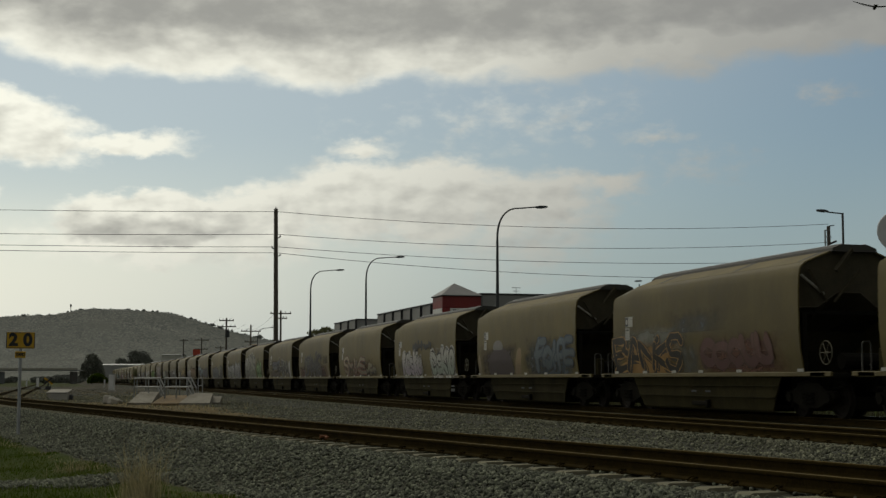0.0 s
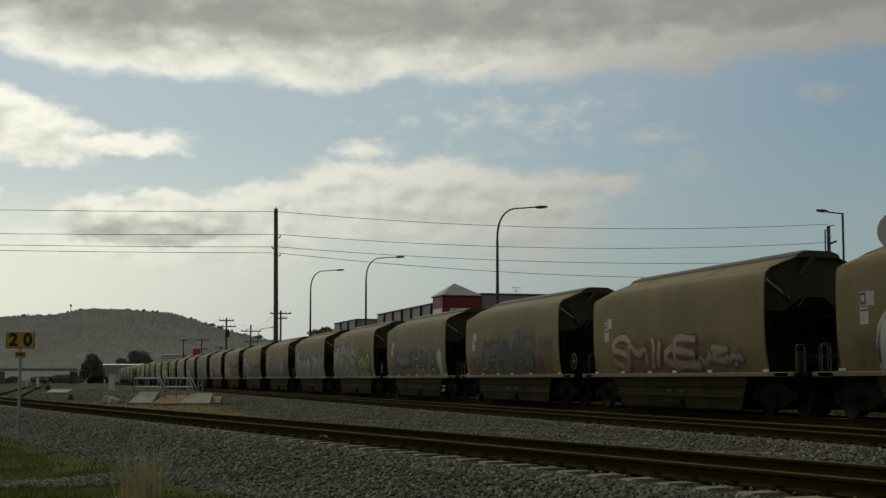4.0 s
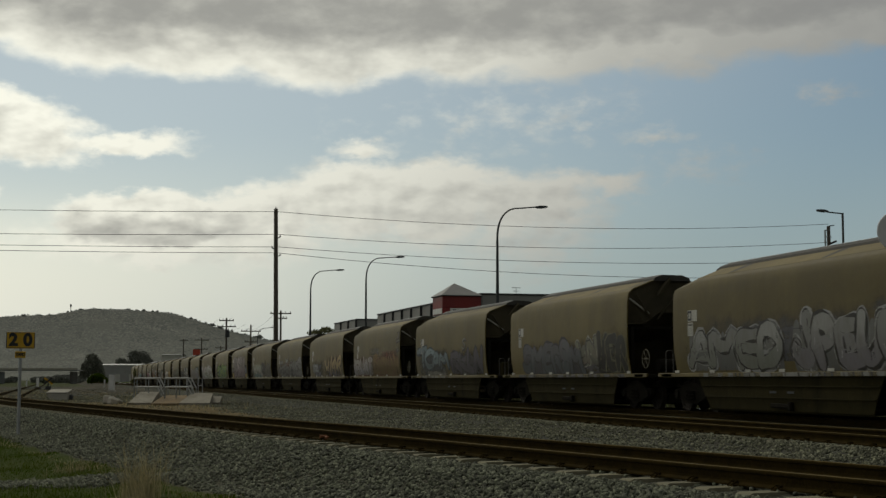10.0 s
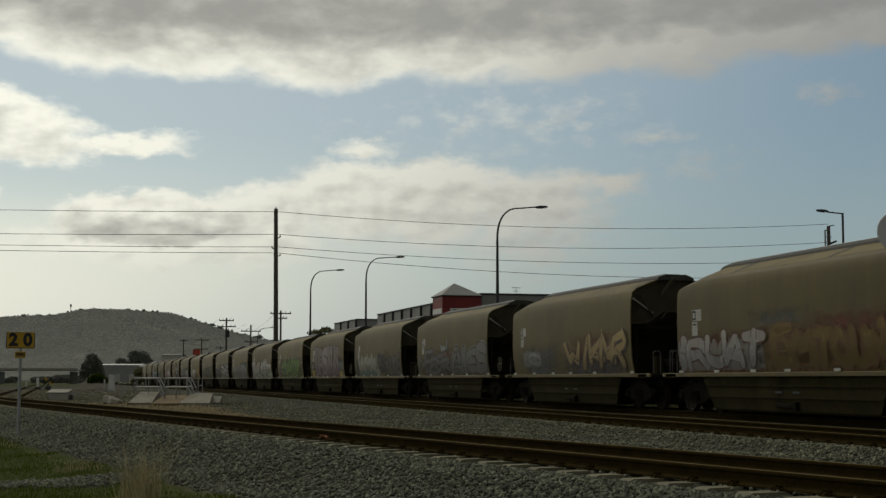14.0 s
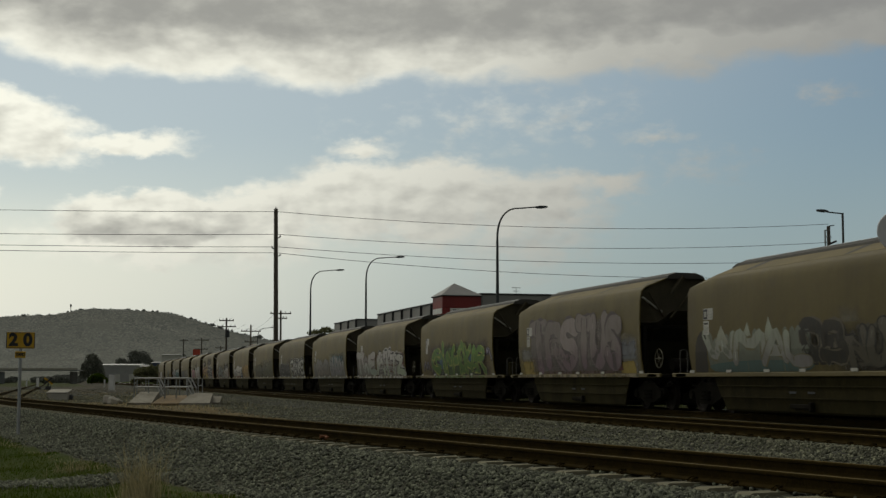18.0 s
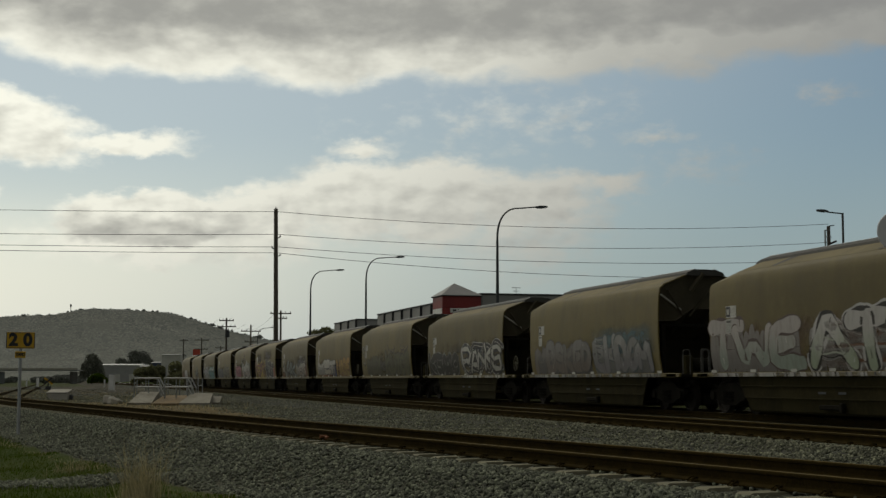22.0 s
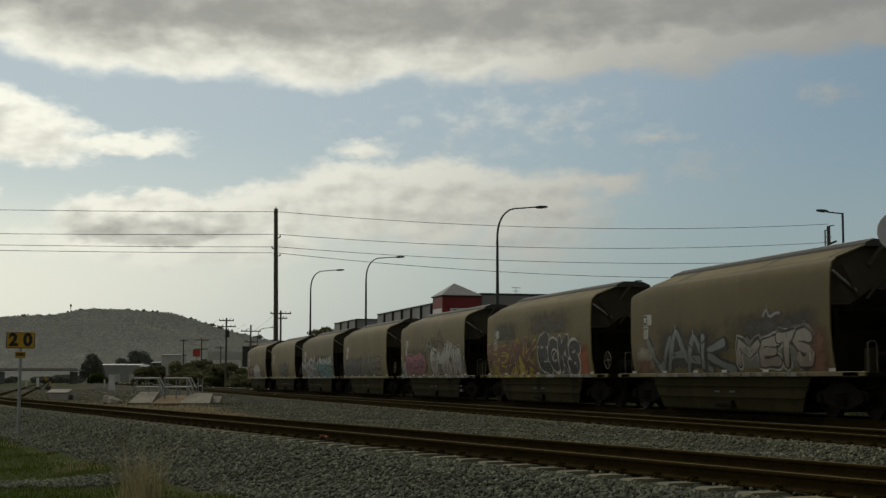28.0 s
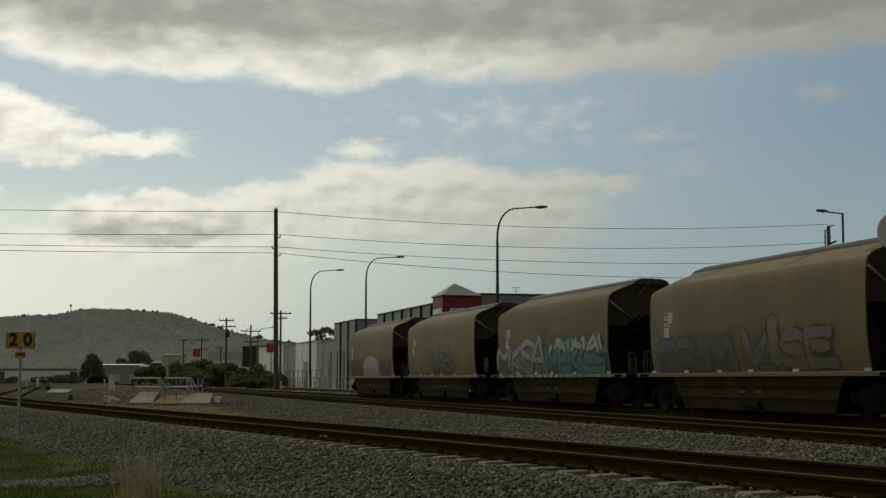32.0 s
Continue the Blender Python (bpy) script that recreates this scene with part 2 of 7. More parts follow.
MAT = dict(
    body=body_material(),
    # paler than the body: dust plus the light falling on the slopes, as colour
    roof=material("lit_dusty_roof_paint", [(0.205, 0.164, 0.066), (0.150, 0.120, 0.048)], 0.8, 0.7, fine=18, bump=0.15, vary=0.1),
    coaming=material("grey_hatch_steel", [(0.050, 0.046, 0.036), (0.034, 0.031, 0.025)], 1.5, 0.6, fine=25, bump=0.1),
    # underframe and lower hopper steel, far darker than the body paint
    under=material("dark_underframe_steel", [(0.0165, 0.0148, 0.0105), (0.0115, 0.0103, 0.0075)], 2.0, 1.0, fine=30, spec=0.08),
    skirt=material("dark_hopper_steel", [(0.039, 0.0335, 0.0130), (0.027, 0.0230, 0.0092), (0.048, 0.0405, 0.0160)], 0.9, 0.9, fine=16, vary=0.15, stretch=(1, 1, 0.5),
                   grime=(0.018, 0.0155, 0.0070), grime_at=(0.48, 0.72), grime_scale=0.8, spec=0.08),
    sheet=material("dirty_end_sheet", [(0.080, 0.066, 0.036), (0.052, 0.043, 0.024)], 1.2, 0.75, fine=18),
    pipe=material("worn_white_pipe", [(0.50, 0.49, 0.43), (0.38, 0.37, 0.32)], 5, 0.5, fine=40),
    mark=material("pale_marker_plate", [(0.495, 0.486, 0.432), (0.378, 0.369, 0.324)], 4, 0.5, fine=40, vary=0.15),
    wheel=material("rusty_wheel_steel", [(0.020, 0.0155, 0.011), (0.012, 0.0098, 0.0072)], 5, 0.85, fine=30, spec=0.2),
    wheelrim=material("dusty_tan_steel", [(0.20, 0.180, 0.125), (0.14, 0.125, 0.085)], 6, 0.6, fine=40),
    dull=material("dull_grey_steel", [(0.088, 0.084, 0.072), (0.064, 0.06, 0.052)], 3, 0.6, fine=30),
    rust=material("rusty_rail_steel", [(0.034, 0.0235, 0.0062), (0.0215, 0.0152, 0.0046), (0.047, 0.0325, 0.0083)], 4, 1.0, fine=45, spec=0.04),
    head=material("worn_rail_head", [(0.125, 0.092, 0.030), (0.090, 0.066, 0.022)], 3, 0.85, fine=45, spec=0.12, bump=0.1, stretch=(6, 0.3, 1)),
    shiny=material("polished_rail_head", [(0.62, 0.61, 0.60), (0.52, 0.51, 0.50)], 2, 0.22, metal=1.0, fine=30, bump=0.02),
    concrete=material("pale_concrete", [(0.42, 0.40, 0.34), (0.33, 0.31, 0.27), (0.48, 0.46, 0.40)], 2.2, 0.85, fine=30, vary=0.12,
                      grime=(0.22, 0.20, 0.16), grime_at=(0.55, 0.75), grime_scale=1.5),
    galvconcrete=material("dusty_ramp_concrete", [(0.27, 0.255, 0.205), (0.21, 0.195, 0.155), (0.31, 0.29, 0.24)], 1.6, 0.9, fine=22, vary=0.12,
                          grime=(0.15, 0.125, 0.08), grime_at=(0.5, 0.72), grime_scale=1.2),
    sleeper=material("dusty_concrete_sleeper", [(0.205, 0.190, 0.118), (0.150, 0.140, 0.088)], 3, 0.9, fine=35, vary=0.15),
    stone=material("ballast_stone", [(0.124, 0.134, 0.092), (0.071, 0.079, 0.054), (0.200, 0.210, 0.148)], 9, 0.85, fine=60, island=0.62),
    duststone=material("dusty_ballast_stone", [(0.158, 0.162, 0.106), (0.098, 0.102, 0.068), (0.235, 0.238, 0.162)], 9, 0.85, fine=60, island=0.55),
    galv=material("galvanised_steel", [(0.42, 0.43, 0.44), (0.33, 0.34, 0.35)], 3, 0.45, metal=0.6, fine=40, bump=0.05),
    galvdull=material("weathered_galvanised_steel", [(0.26, 0.28, 0.27), (0.20, 0.215, 0.21)], 3, 0.55, metal=0.3, fine=40, bump=0.05),
    railpaint=material("pale_galvanised_tube", [(0.50, 0.51, 0.49), (0.40, 0.41, 0.40)], 3, 0.5, metal=0.1, fine=40, bump=0.05),
    darkpole=material("dark_lamp_steel", [(0.055, 0.06, 0.063), (0.04, 0.043, 0.046)], 3, 0.5, metal=0.3, fine=40),
    timber=material("weathered_pole_timber", [(0.135, 0.118, 0.094), (0.092, 0.080, 0.064)], 2, 0.9, fine=30, stretch=(6, 6, 0.4)),
    wire=material("dull_wire", [(0.05, 0.05, 0.055), (0.04, 0.04, 0.042)], 2, 0.6, fine=20, bump=0),
    panel=material("grey_precast_panel", [(0.306, 0.306, 0.2932), (0.2635, 0.2635, 0.255)], 0.3, 0.8, fine=8, vary=0.05, bump=0.1),
    pale=material("pale_cream_wall", [(0.52, 0.51, 0.47), (0.45, 0.44, 0.40)], 0.3, 0.8, fine=6, vary=0.06, bump=0.1),
    red=material("red_cladding", [(0.255, 0.02125, 0.0187), (0.204, 0.017, 0.017)], 0.6, 0.5, fine=8, bump=0.05),
    roofgrey=material("pale_grey_roof_sheet", [(0.289, 0.289, 0.2805), (0.238, 0.238, 0.2338)], 0.6, 0.5, fine=10, bump=0.1),
    dark=material("dark_trim", [(0.035, 0.037, 0.04), (0.025, 0.026, 0.028)], 1, 0.6, fine=20),
    white=material("white_paint", [(0.74, 0.74, 0.71), (0.64, 0.64, 0.61)], 1.0, 0.5, fine=20, bump=0.05, vary=0.05),
    orange=material("orange_red_sign", [(0.4675, 0.0595, 0.0255), (0.408, 0.051, 0.0255)], 1.0, 0.5, fine=20, bump=0),
    yellow=material("yellow_sign_sheet", [(0.612, 0.357, 0.01275), (0.527, 0.306, 0.01275)], 2.0, 0.45, fine=30, bump=0),
    black=material("black_sign_paint", [(0.012, 0.012, 0.012), (0.02, 0.02, 0.02)], 2.0, 0.5, fine=30, bump=0),
    blue=material("dark_blue_sheet", [(0.03, 0.045, 0.11), (0.025, 0.035, 0.09)], 1.0, 0.5, fine=20, bump=0),
    discgrey=material("grey_sign_back", [(0.72, 0.72, 0.73), (0.62, 0.62, 0.63)], 3.0, 0.55, fine=30, bump=0.03),
    # far tree leaves, paled so that the colour holds the haze
    leafdark=material("haze_tinted_dark_foliage", [(0.165, 0.172, 0.140), (0.130, 0.138, 0.112)], 1.2, 0.8, fine=12, vary=0.15, island=0.25),
    leafolive=material("olive_foliage", [(0.150, 0.150, 0.076), (0.108, 0.114, 0.058)], 1.0, 0.8, fine=12, vary=0.15, island=0.25, thin=0.5),
    bark=material("grey_bark", [(0.10, 0.085, 0.07), (0.06, 0.05, 0.042)], 2, 0.9, fine=15),
    grass=material("green_grass", [(0.042, 0.078, 0.0045), (0.066, 0.086, 0.0085)], 0.5, 0.8, fine=9, island=0.30, thin=0.6, spec=0.12),
    straw=material("dry_straw", [(0.38, 0.33, 0.185), (0.28, 0.242, 0.135)], 2, 0.8, fine=12, island=0.35, thin=0.4),
    weed=material("dull_weeds", [(0.062, 0.066, 0.030), (0.090, 0.082, 0.040)], 0.4, 0.85, fine=9, island=0.35, thin=0.3),
    dryweed=material("dry_weeds", [(0.125, 0.118, 0.076), (0.098, 0.096, 0.060)], 0.4, 0.85, fine=9, island=0.3, thin=0.3),
    # hillside greyed: distance haze is put into the base colour
    hill=material("haze_tinted_hillside", [(0.104, 0.115, 0.102), (0.066, 0.076, 0.069), (0.120, 0.128, 0.111)], 0.035, 0.95, fine=0.10, bump=0.0,
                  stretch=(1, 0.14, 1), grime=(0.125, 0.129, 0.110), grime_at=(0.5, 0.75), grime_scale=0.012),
    # crest bush, with the same haze put into its pale colour
    scrub=material("haze_tinted_bushland", [(0.150, 0.160, 0.140), (0.120, 0.130, 0.115)], 0.05, 0.95, fine=0.5, bump=0.0),
    earth=material("worn_brown_earth", [(0.23, 0.165, 0.085), (0.16, 0.12, 0.07)], 2, 0.95, fine=20),
    clamp=material("rusty_orange_paint", [(0.25, 0.085, 0.02), (0.16, 0.055, 0.016)], 8, 0.7, fine=40),
    # woods and far trees, lightened by haze put into the colour
    woods=material("haze_tinted_woodland", [(0.185, 0.193, 0.172), (0.142, 0.151, 0.136)], 0.010, 0.95, fine=0.5, bump=0.0, island=0.16),
    feather=material("dark_feather", [(0.010, 0.011, 0.012), (0.016, 0.016, 0.017)], 8, 0.7, fine=40),
)


def ground_material():
    m = bpy.data.materials.new("ballast_and_dirt_ground")
    m.use_nodes = True
    m.node_tree.nodes.clear()
    k = Nodes(m.node_tree)
    at = k.add("ShaderNodeTexCoord").outputs["Object"]
    cells = k.add("ShaderNodeTexVoronoi", feature="F1")
    k.put(cells.inputs["Vector"], at)
    cells.inputs["Scale"].default_value = 18.0
    sep = k.add("ShaderNodeSeparateColor")
    k.put(sep.inputs[0], cells.outputs["Color"])
    stone = k.mix(sep.outputs[0], (0.078, 0.083, 0.060), (0.166, 0.175, 0.126))
    stone = k.mix(k.smooth(cells.outputs["Distance"], 0.25, 0.6), stone, (0.03, 0.03, 0.028))
    a = k.noise(at, 0.25, 6.0, 0.65, 0.5, 0.0)
    stone = k.mix(k.math("MULTIPLY", k.smooth(a, 0.40, 0.62), 0.55), stone, (0.088, 0.084, 0.052))
    stone = k.mix(k.math("MULTIPLY", k.smooth(k.noise(at, 0.6, 5.0, 0.7, 0.3, 8.0), 0.5, 0.68), 0.5), stone, (0.045, 0.046, 0.034))
    b = k.noise(at, 3.0, 5.0, 0.65, 0.2, 2.0)
    dirt = k.mix(k.smooth(b, 0.35, 0.65), (0.072, 0.069, 0.055), (0.048, 0.047, 0.039))
    dirt = k.mix(k.smooth(a, 0.47, 0.66), dirt, (0.118, 0.098, 0.052))
    green = k.mix(k.smooth(b, 0.35, 0.65), (0.030, 0.053, 0.0022), (0.047, 0.058, 0.0055))
    zone = k.add("ShaderNodeVertexColor", layer_name="zone")
    zs = k.add("ShaderNodeSeparateColor")
    k.put(zs.inputs[0], zone.outputs["Color"])
    soft = k.math("MULTIPLY_ADD", b, 0.7, -0.35)
    c = k.mix(k.smooth(k.math("ADD", zs.outputs[0], soft), 0.35, 0.65), dirt, stone)
    c = k.mix(k.smooth(k.math("ADD", zs.outputs[1], soft), 0.35, 0.65), c, green)
    c = k.mix(k.smooth(k.math("ADD", zs.outputs[2], soft), 0.35, 0.65), c, k.mix(k.smooth(b, 0.35, 0.65), (0.170, 0.128, 0.060), (0.118, 0.094, 0.048)))
    s = k.add("ShaderNodeBsdfPrincipled")
    k.put(s.inputs["Base Color"], c)
    s.inputs["Roughness"].default_value = 0.92
    s.inputs["Specular IOR Level"].default_value = 0.10
    h = k.add("ShaderNodeBump")
    h.inputs["Strength"].default_value, h.inputs["Distance"].default_value = 0.8, 0.03
    k.put(h.inputs["Height"], k.math("ADD", k.math("MULTIPLY", cells.outputs["Distance"], -1.0), b))
    k.l.new(h.outputs[0], s.inputs["Normal"])
    k.l.new(s.outputs[0], k.add("ShaderNodeOutputMaterial").inputs[0])
    return m


MAT["ground"] = ground_material()


# ---- mesh helpers ----
class Shape:
    """Collects solid pieces into one mesh."""

    def __init__(self):
        self.v, self.f = [], []

    def add(self, verts, faces, m=None):
        n = len(self.v)
        self.v += [tuple(m @ Vector(p)) for p in verts] if m else [tuple(p) for p in verts]
        self.f += [tuple(i + n for i in f) for f in faces]
        return self

    def box(self, x0, x1, y0, y1, z0, z1, bev=0.0, m=None):
        b = min(bev, (x1 - x0) * 0.45, (y1 - y0) * 0.45)
        if b <= 0:
            ring = [(x0, y0), (x1, y0), (x1, y1), (x0, y1)]
            return self.prism(ring, z0, z1, m)
        ring = [(x0 + b, y0), (x1 - b, y0), (x1, y0 + b), (x1, y1 - b), (x1 - b, y1), (x0 + b, y1), (x0, y1 - b), (x0, y0 + b)]
        return self.prism(ring, z0, z1, m, b)

    def prism(self, ring, z0, z1, m=None, bev=0.0):
        n = len(ring)
        if bev and z1 - z0 > 2.2 * bev:
            cx, cy = sum(p[0] for p in ring) / n, sum(p[1] for p in ring) / n
            sx = max(abs(p[0] - cx) for p in ring)
            sy = max(abs(p[1] - cy) for p in ring)
            small = [(cx + (x - cx) * (1 - bev / sx), cy + (y - cy) * (1 - bev / sy)) for x, y in ring]
            layers = [(small, z0), (ring, z0 + bev), (ring, z1 - bev), (small, z1)]
        else:
            layers = [(ring, z0), (ring, z1)]
        v = [(x, y, z) for r, z in layers for x, y in r]
        f = [tuple(range(n - 1, -1, -1)), tuple(range(len(v) - n, len(v)))]
        for k in range(len(layers) - 1):
            f += [(k * n + i, k * n + (i + 1) % n, (k + 1) * n + (i + 1) % n, (k + 1) * n + i) for i in range(n)]
        return self.add(v, f, m)

    def loft(self, rings, closed=True, caps=True, m=None):
        """Rings of 3D points, equally many in each."""
        n = len(rings[0])
        v = [p for r in rings for p in r]
        f = []
        for k in range(len(rings) - 1):
            for i in range(n if closed else n - 1):
                j = (i + 1) % n
                f.append((k * n + i, k * n + j, (k + 1) * n + j, (k + 1) * n + i))
        if caps and closed:
            f += [tuple(range(n - 1, -1, -1)), tuple(range(len(v) - n, len(v)))]
        return self.add(v, f, m)

    def tube(self, pts, r, seg=8, r1=None):
        """A round bar along a line of points, tapering to r1."""
        pts = [Vector(p) for p in pts]
        rings, up = [], None
        for i, p in enumerate(pts):
            d = (pts[min(i + 1, len(pts) - 1)] - pts[max(i - 1, 0)]).normalized()
            if up is None:
                up = Vector((0, 0, 1)) if abs(d.z) < 0.9 else Vector((1, 0, 0))
            side = d.cross(up).normalized()
            up = side.cross(d).normalized()
            q = r if r1 is None else r + (r1 - r) * i / (len(pts) - 1)
            rings.append([p + (side * math.cos(a) + up * math.sin(a)) * q for a in [2 * math.pi * k / seg for k in range(seg)]])
        return self.loft(rings)

    def lathe(self, prof, seg=20, m=None):
        """prof: (radius, z) pairs turned round the z axis."""
        rings = [[(r * math.cos(2 * math.pi * k / seg), r * math.sin(2 * math.pi * k / seg), z) for k in range(seg)] for r, z in prof]
        return self.loft(rings, m=m)

    def mesh(self, name, mat, smooth=False):
        me = bpy.data.meshes.new(name)
        me.from_pydata(self.v, [], self.f)
        me.materials.append(mat)
        bm = bmesh.new()
        bm.from_mesh(me)
        bmesh.ops.recalc_face_normals(bm, faces=bm.faces)
        bm.to_mesh(me)
        bm.free()
        if smooth:
            me.shade_smooth()
            me.set_sharp_from_angle(angle=radians(38))
        return me


def thing(name, m, label, category, group="", kind=""):
    ob = new(name)
    ob.matrix_basis = m
    ob.empty_display_size = 0.1
    return tagged(ob, label, category, group, kind)


def part(name, shape, mat, parent, label="", m=None, smooth=False):
    me = shape if isinstance(shape, bpy.types.Mesh) else shape.mesh(name, mat, smooth)
    ob = new(name, me)
    ob.parent = parent
    if m is not None:
        ob.matrix_basis = m
    return tagged(ob, label)


def solo(name, shape, mat, label, category, group="", kind="", m=None, smooth=False):
    ob = new(name, shape if isinstance(shape, bpy.types.Mesh) else shape.mesh(name, mat, smooth))
    if m is not None:
        ob.matrix_basis = m
    return tagged(ob, label, category, group, kind)


RNG = random.Random(7)


# ---- plan ----
RAIL = 0.40                      # height of the rail heads
LEAD_SLOPE = -0.1755             # the near track runs straight at this slant to the main line
MAIN_X, SIDE_X = 18.0, 13.25     # centres of the train's track and of the one beside it
GAUGE = 1.435 / 2 + 0.035


def lead_x(y):
    return 7.10 + LEAD_SLOPE * (y - 14.5)


def branch_x(y):
    """The leg of the near track that bends away parallel to the main line."""
    if y < 55:
        return lead_x(y)
    s = min(y - 55, 30.0)
    return lead_x(55) + LEAD_SLOPE * (s - s * s / 60.0)


def smoothstep(a, b, x):
    t = np.clip((x - a) / (b - a), 0, 1)
    return t * t * (3 - 2 * t)


def ground_height(x, y):
    """Height of the ground sheet, and how much ballast and grass lie there."""
    x, y = np.asarray(x, float), np.asarray(y, float)
    lead = 7.10 + LEAD_SLOPE * (np.minimum(y, 56) - 14.5) + np.where(y > 56, LEAD_SLOPE * 0.5 * np.clip(y - 56, 0, 24), 0)
    d = (x - lead) * 0.985
    bed_lead = 0.205 - 0.03 * smoothstep(0.8, 1.2, -d) - 0.42 * smoothstep(1.5, 3.6, -d) - 0.17 * smoothstep(3.4, 6.0, -d)
    mid = 0.10 - 0.16 * smoothstep(40, 75, y)
    right_of_lead = 0.205 + (mid - 0.205) * smoothstep(1.4, 2.6, d)
    bed = 0.205 * smoothstep(SIDE_X - 2.6, SIDE_X - 1.5, x) + mid * (1 - smoothstep(SIDE_X - 2.6, SIDE_X - 1.5, x))
    main = np.where(x > MAIN_X, 0.205 - 0.2 * smoothstep(1.6, 3.0, x - MAIN_X), bed)
    z = np.where(d < 0, bed_lead, np.where(x < SIDE_X - 2.6, right_of_lead, main))
    far = smoothstep(120, 220, np.hypot(x, y))
    z = z * (1 - far * np.where((x > 8) & (x < 21), 0.0, 1.0))
    wob = 0.02 * np.sin(x * 2.1 + 1.3 * np.sin(y * 0.9)) + 0.02 * np.sin(y * 1.7 + x * 0.6)
    z = z + wob * smoothstep(1.7, 2.6, np.minimum(np.abs(d), np.minimum(np.abs(x - SIDE_X), np.abs(x - MAIN_X))))
    near = smoothstep(90, 60, y)
    stone = np.where(d < 0, smoothstep(4.6, 3.4, -d), 1.0)
    stone = np.where((d > 2.4) & (x < SIDE_X - 2.2), np.maximum(0.35, smoothstep(170, 110, y)), stone)
    stone = np.where(x > MAIN_X + 3.0, 0.0, stone) * smoothstep(400, 200, y)
    grass = np.where(d < 0, smoothstep(3.6, 4.5, -d), 0.0) * smoothstep(60, 42, y)
    grass = np.maximum(grass, smoothstep(MAIN_X + 3.0, MAIN_X + 4.5, x) * smoothstep(60, 45, x) * 0.9)
    grass = np.maximum(grass, 0.55 * smoothstep(150, 300, np.hypot(x, y)) * (np.abs(x - 15) > 9))
    bare = np.exp(-((y - 23.8 + 0.4 * np.sin(x * 2.3)) / 1.35) ** 4) * smoothstep(3.9, 4.5, -d) * (d < 0)
    grass, stone = grass * (1 - bare), np.maximum(stone, bare)
    reach = 2.6 + np.clip(y - 35, 0, 30) * 0.19
    tan = smoothstep(1.3, 1.8, d) * smoothstep(reach + 1.2, reach - 0.6, d) * smoothstep(26, 36, y) * smoothstep(92, 80, y) * (x < SIDE_X - 2.4)
    return z, stone * (1 - tan), grass, tan


def build_ground():
    def steps(near, reach, n_far):
        far = np.geomspace(near[-1] + 1.5, reach, n_far)
        return np.concatenate([near, far])
    xs = np.concatenate([-steps(np.arange(0.5, 12.0, 0.5), 4200, 26)[::-1], np.arange(0, 30, 0.28), steps(np.arange(30, 50, 1.5), 4200, 26)])
    ys = np.concatenate([-np.geomspace(6, 4200, 22)[::-1], np.arange(-5, 60, 0.45), steps(np.arange(60, 180, 2.5), 4700, 30)])
    gx, gy = np.meshgrid(xs, ys)
    z, st, gr, tan = ground_height(gx, gy)
    nx, ny = len(xs), len(ys)
    v = np.stack([gx, gy, z], -1).reshape(-1, 3)
    i = (np.arange(ny - 1)[:, None] * nx + np.arange(nx - 1)[None]).reshape(-1)
    f = np.stack([i, i + 1, i + nx + 1, i + nx], -1)
    me = bpy.data.meshes.new("ground")
    me.from_pydata(v.tolist(), [], f.tolist())
    layer = me.color_attributes.new("zone", "FLOAT_COLOR", "POINT")
    cols = np.stack([st.reshape(-1), gr.reshape(-1), tan.reshape(-1), st.reshape(-1) * 0 + 1], -1)
    layer.data.foreach_set("color", cols.astype(np.float32).reshape(-1))
    me.materials.append(MAT["ground"])
    me.shade_smooth()
    tagged(new("ground", me), "grey ballast, dry dirt and rough grass of a rail yard", "ground", kind="structure")


build_ground()

# rail section: half widths and heights over the foot
RAIL_SECTION = [(-0.075, 0.0), (0.075, 0.0), (0.075, 0.012), (0.018, 0.035), (0.010, 0.06), (0.010, 0.118), (0.034, 0.132), (0.036, 0.152), (0.028, 0.166),
                (-0.028, 0.166), (-0.036, 0.152), (-0.034, 0.132), (-0.010, 0.118), (-0.010, 0.06), (-0.018, 0.035), (-0.075, 0.012)]


def sweep(path, section, z):
    s = Shape()
    rings = []
    for i, (x, y) in enumerate(path):
        a, b = path[max(i - 1, 0)], path[min(i + 1, len(path) - 1)]
        d = Vector((b[0] - a[0], b[1] - a[1])).normalized()
        n = (d.y, -d.x)
        rings.append([(x + n[0] * u, y + n[1] * u, z + w) for u, w in section])
    return s.loft(rings)


def offset(path, off):
    out = []
    for i, (x, y) in enumerate(path):
        a, b = path[max(i - 1, 0)], path[min(i + 1, len(path) - 1)]
        d = Vector((b[0] - a[0], b[1] - a[1])).normalized()
        out.append((x + d.y * off, y - d.x * off))
    return out


def sleeper_shape():
    s = Shape()
    prof = [(-0.13, 0), (0.13, 0), (0.11, 0.19), (-0.11, 0.19)]
    rings = []
    for x, k in ((-1.25, 0.9), (-1.2, 1.0), (-0.5, 1.0), (-0.3, 0.86), (0.3, 0.86), (0.5, 1.0), (1.2, 1.0), (1.25, 0.9)):
        rings.append([(x, u * (0.97 if k < 0.9 else 1), w * k) for u, w in prof])
    return s.loft(rings)


def clip_shape():
    s = Shape()
    s.box(-0.055, 0.055, -0.05, 0.05, 0, 0.03, 0.01)
    s.tube([(-0.05, -0.035, 0.03), (0.0, -0.04, 0.062), (0.05, 0.0, 0.055), (0.0, 0.04, 0.062), (-0.05, 0.035, 0.03)], 0.011, 5)
    return s


SLEEPER = sleeper_shape().mesh("sleeper", MAT["sleeper"])
CLIP = clip_shape().mesh("clip", MAT["rust"])


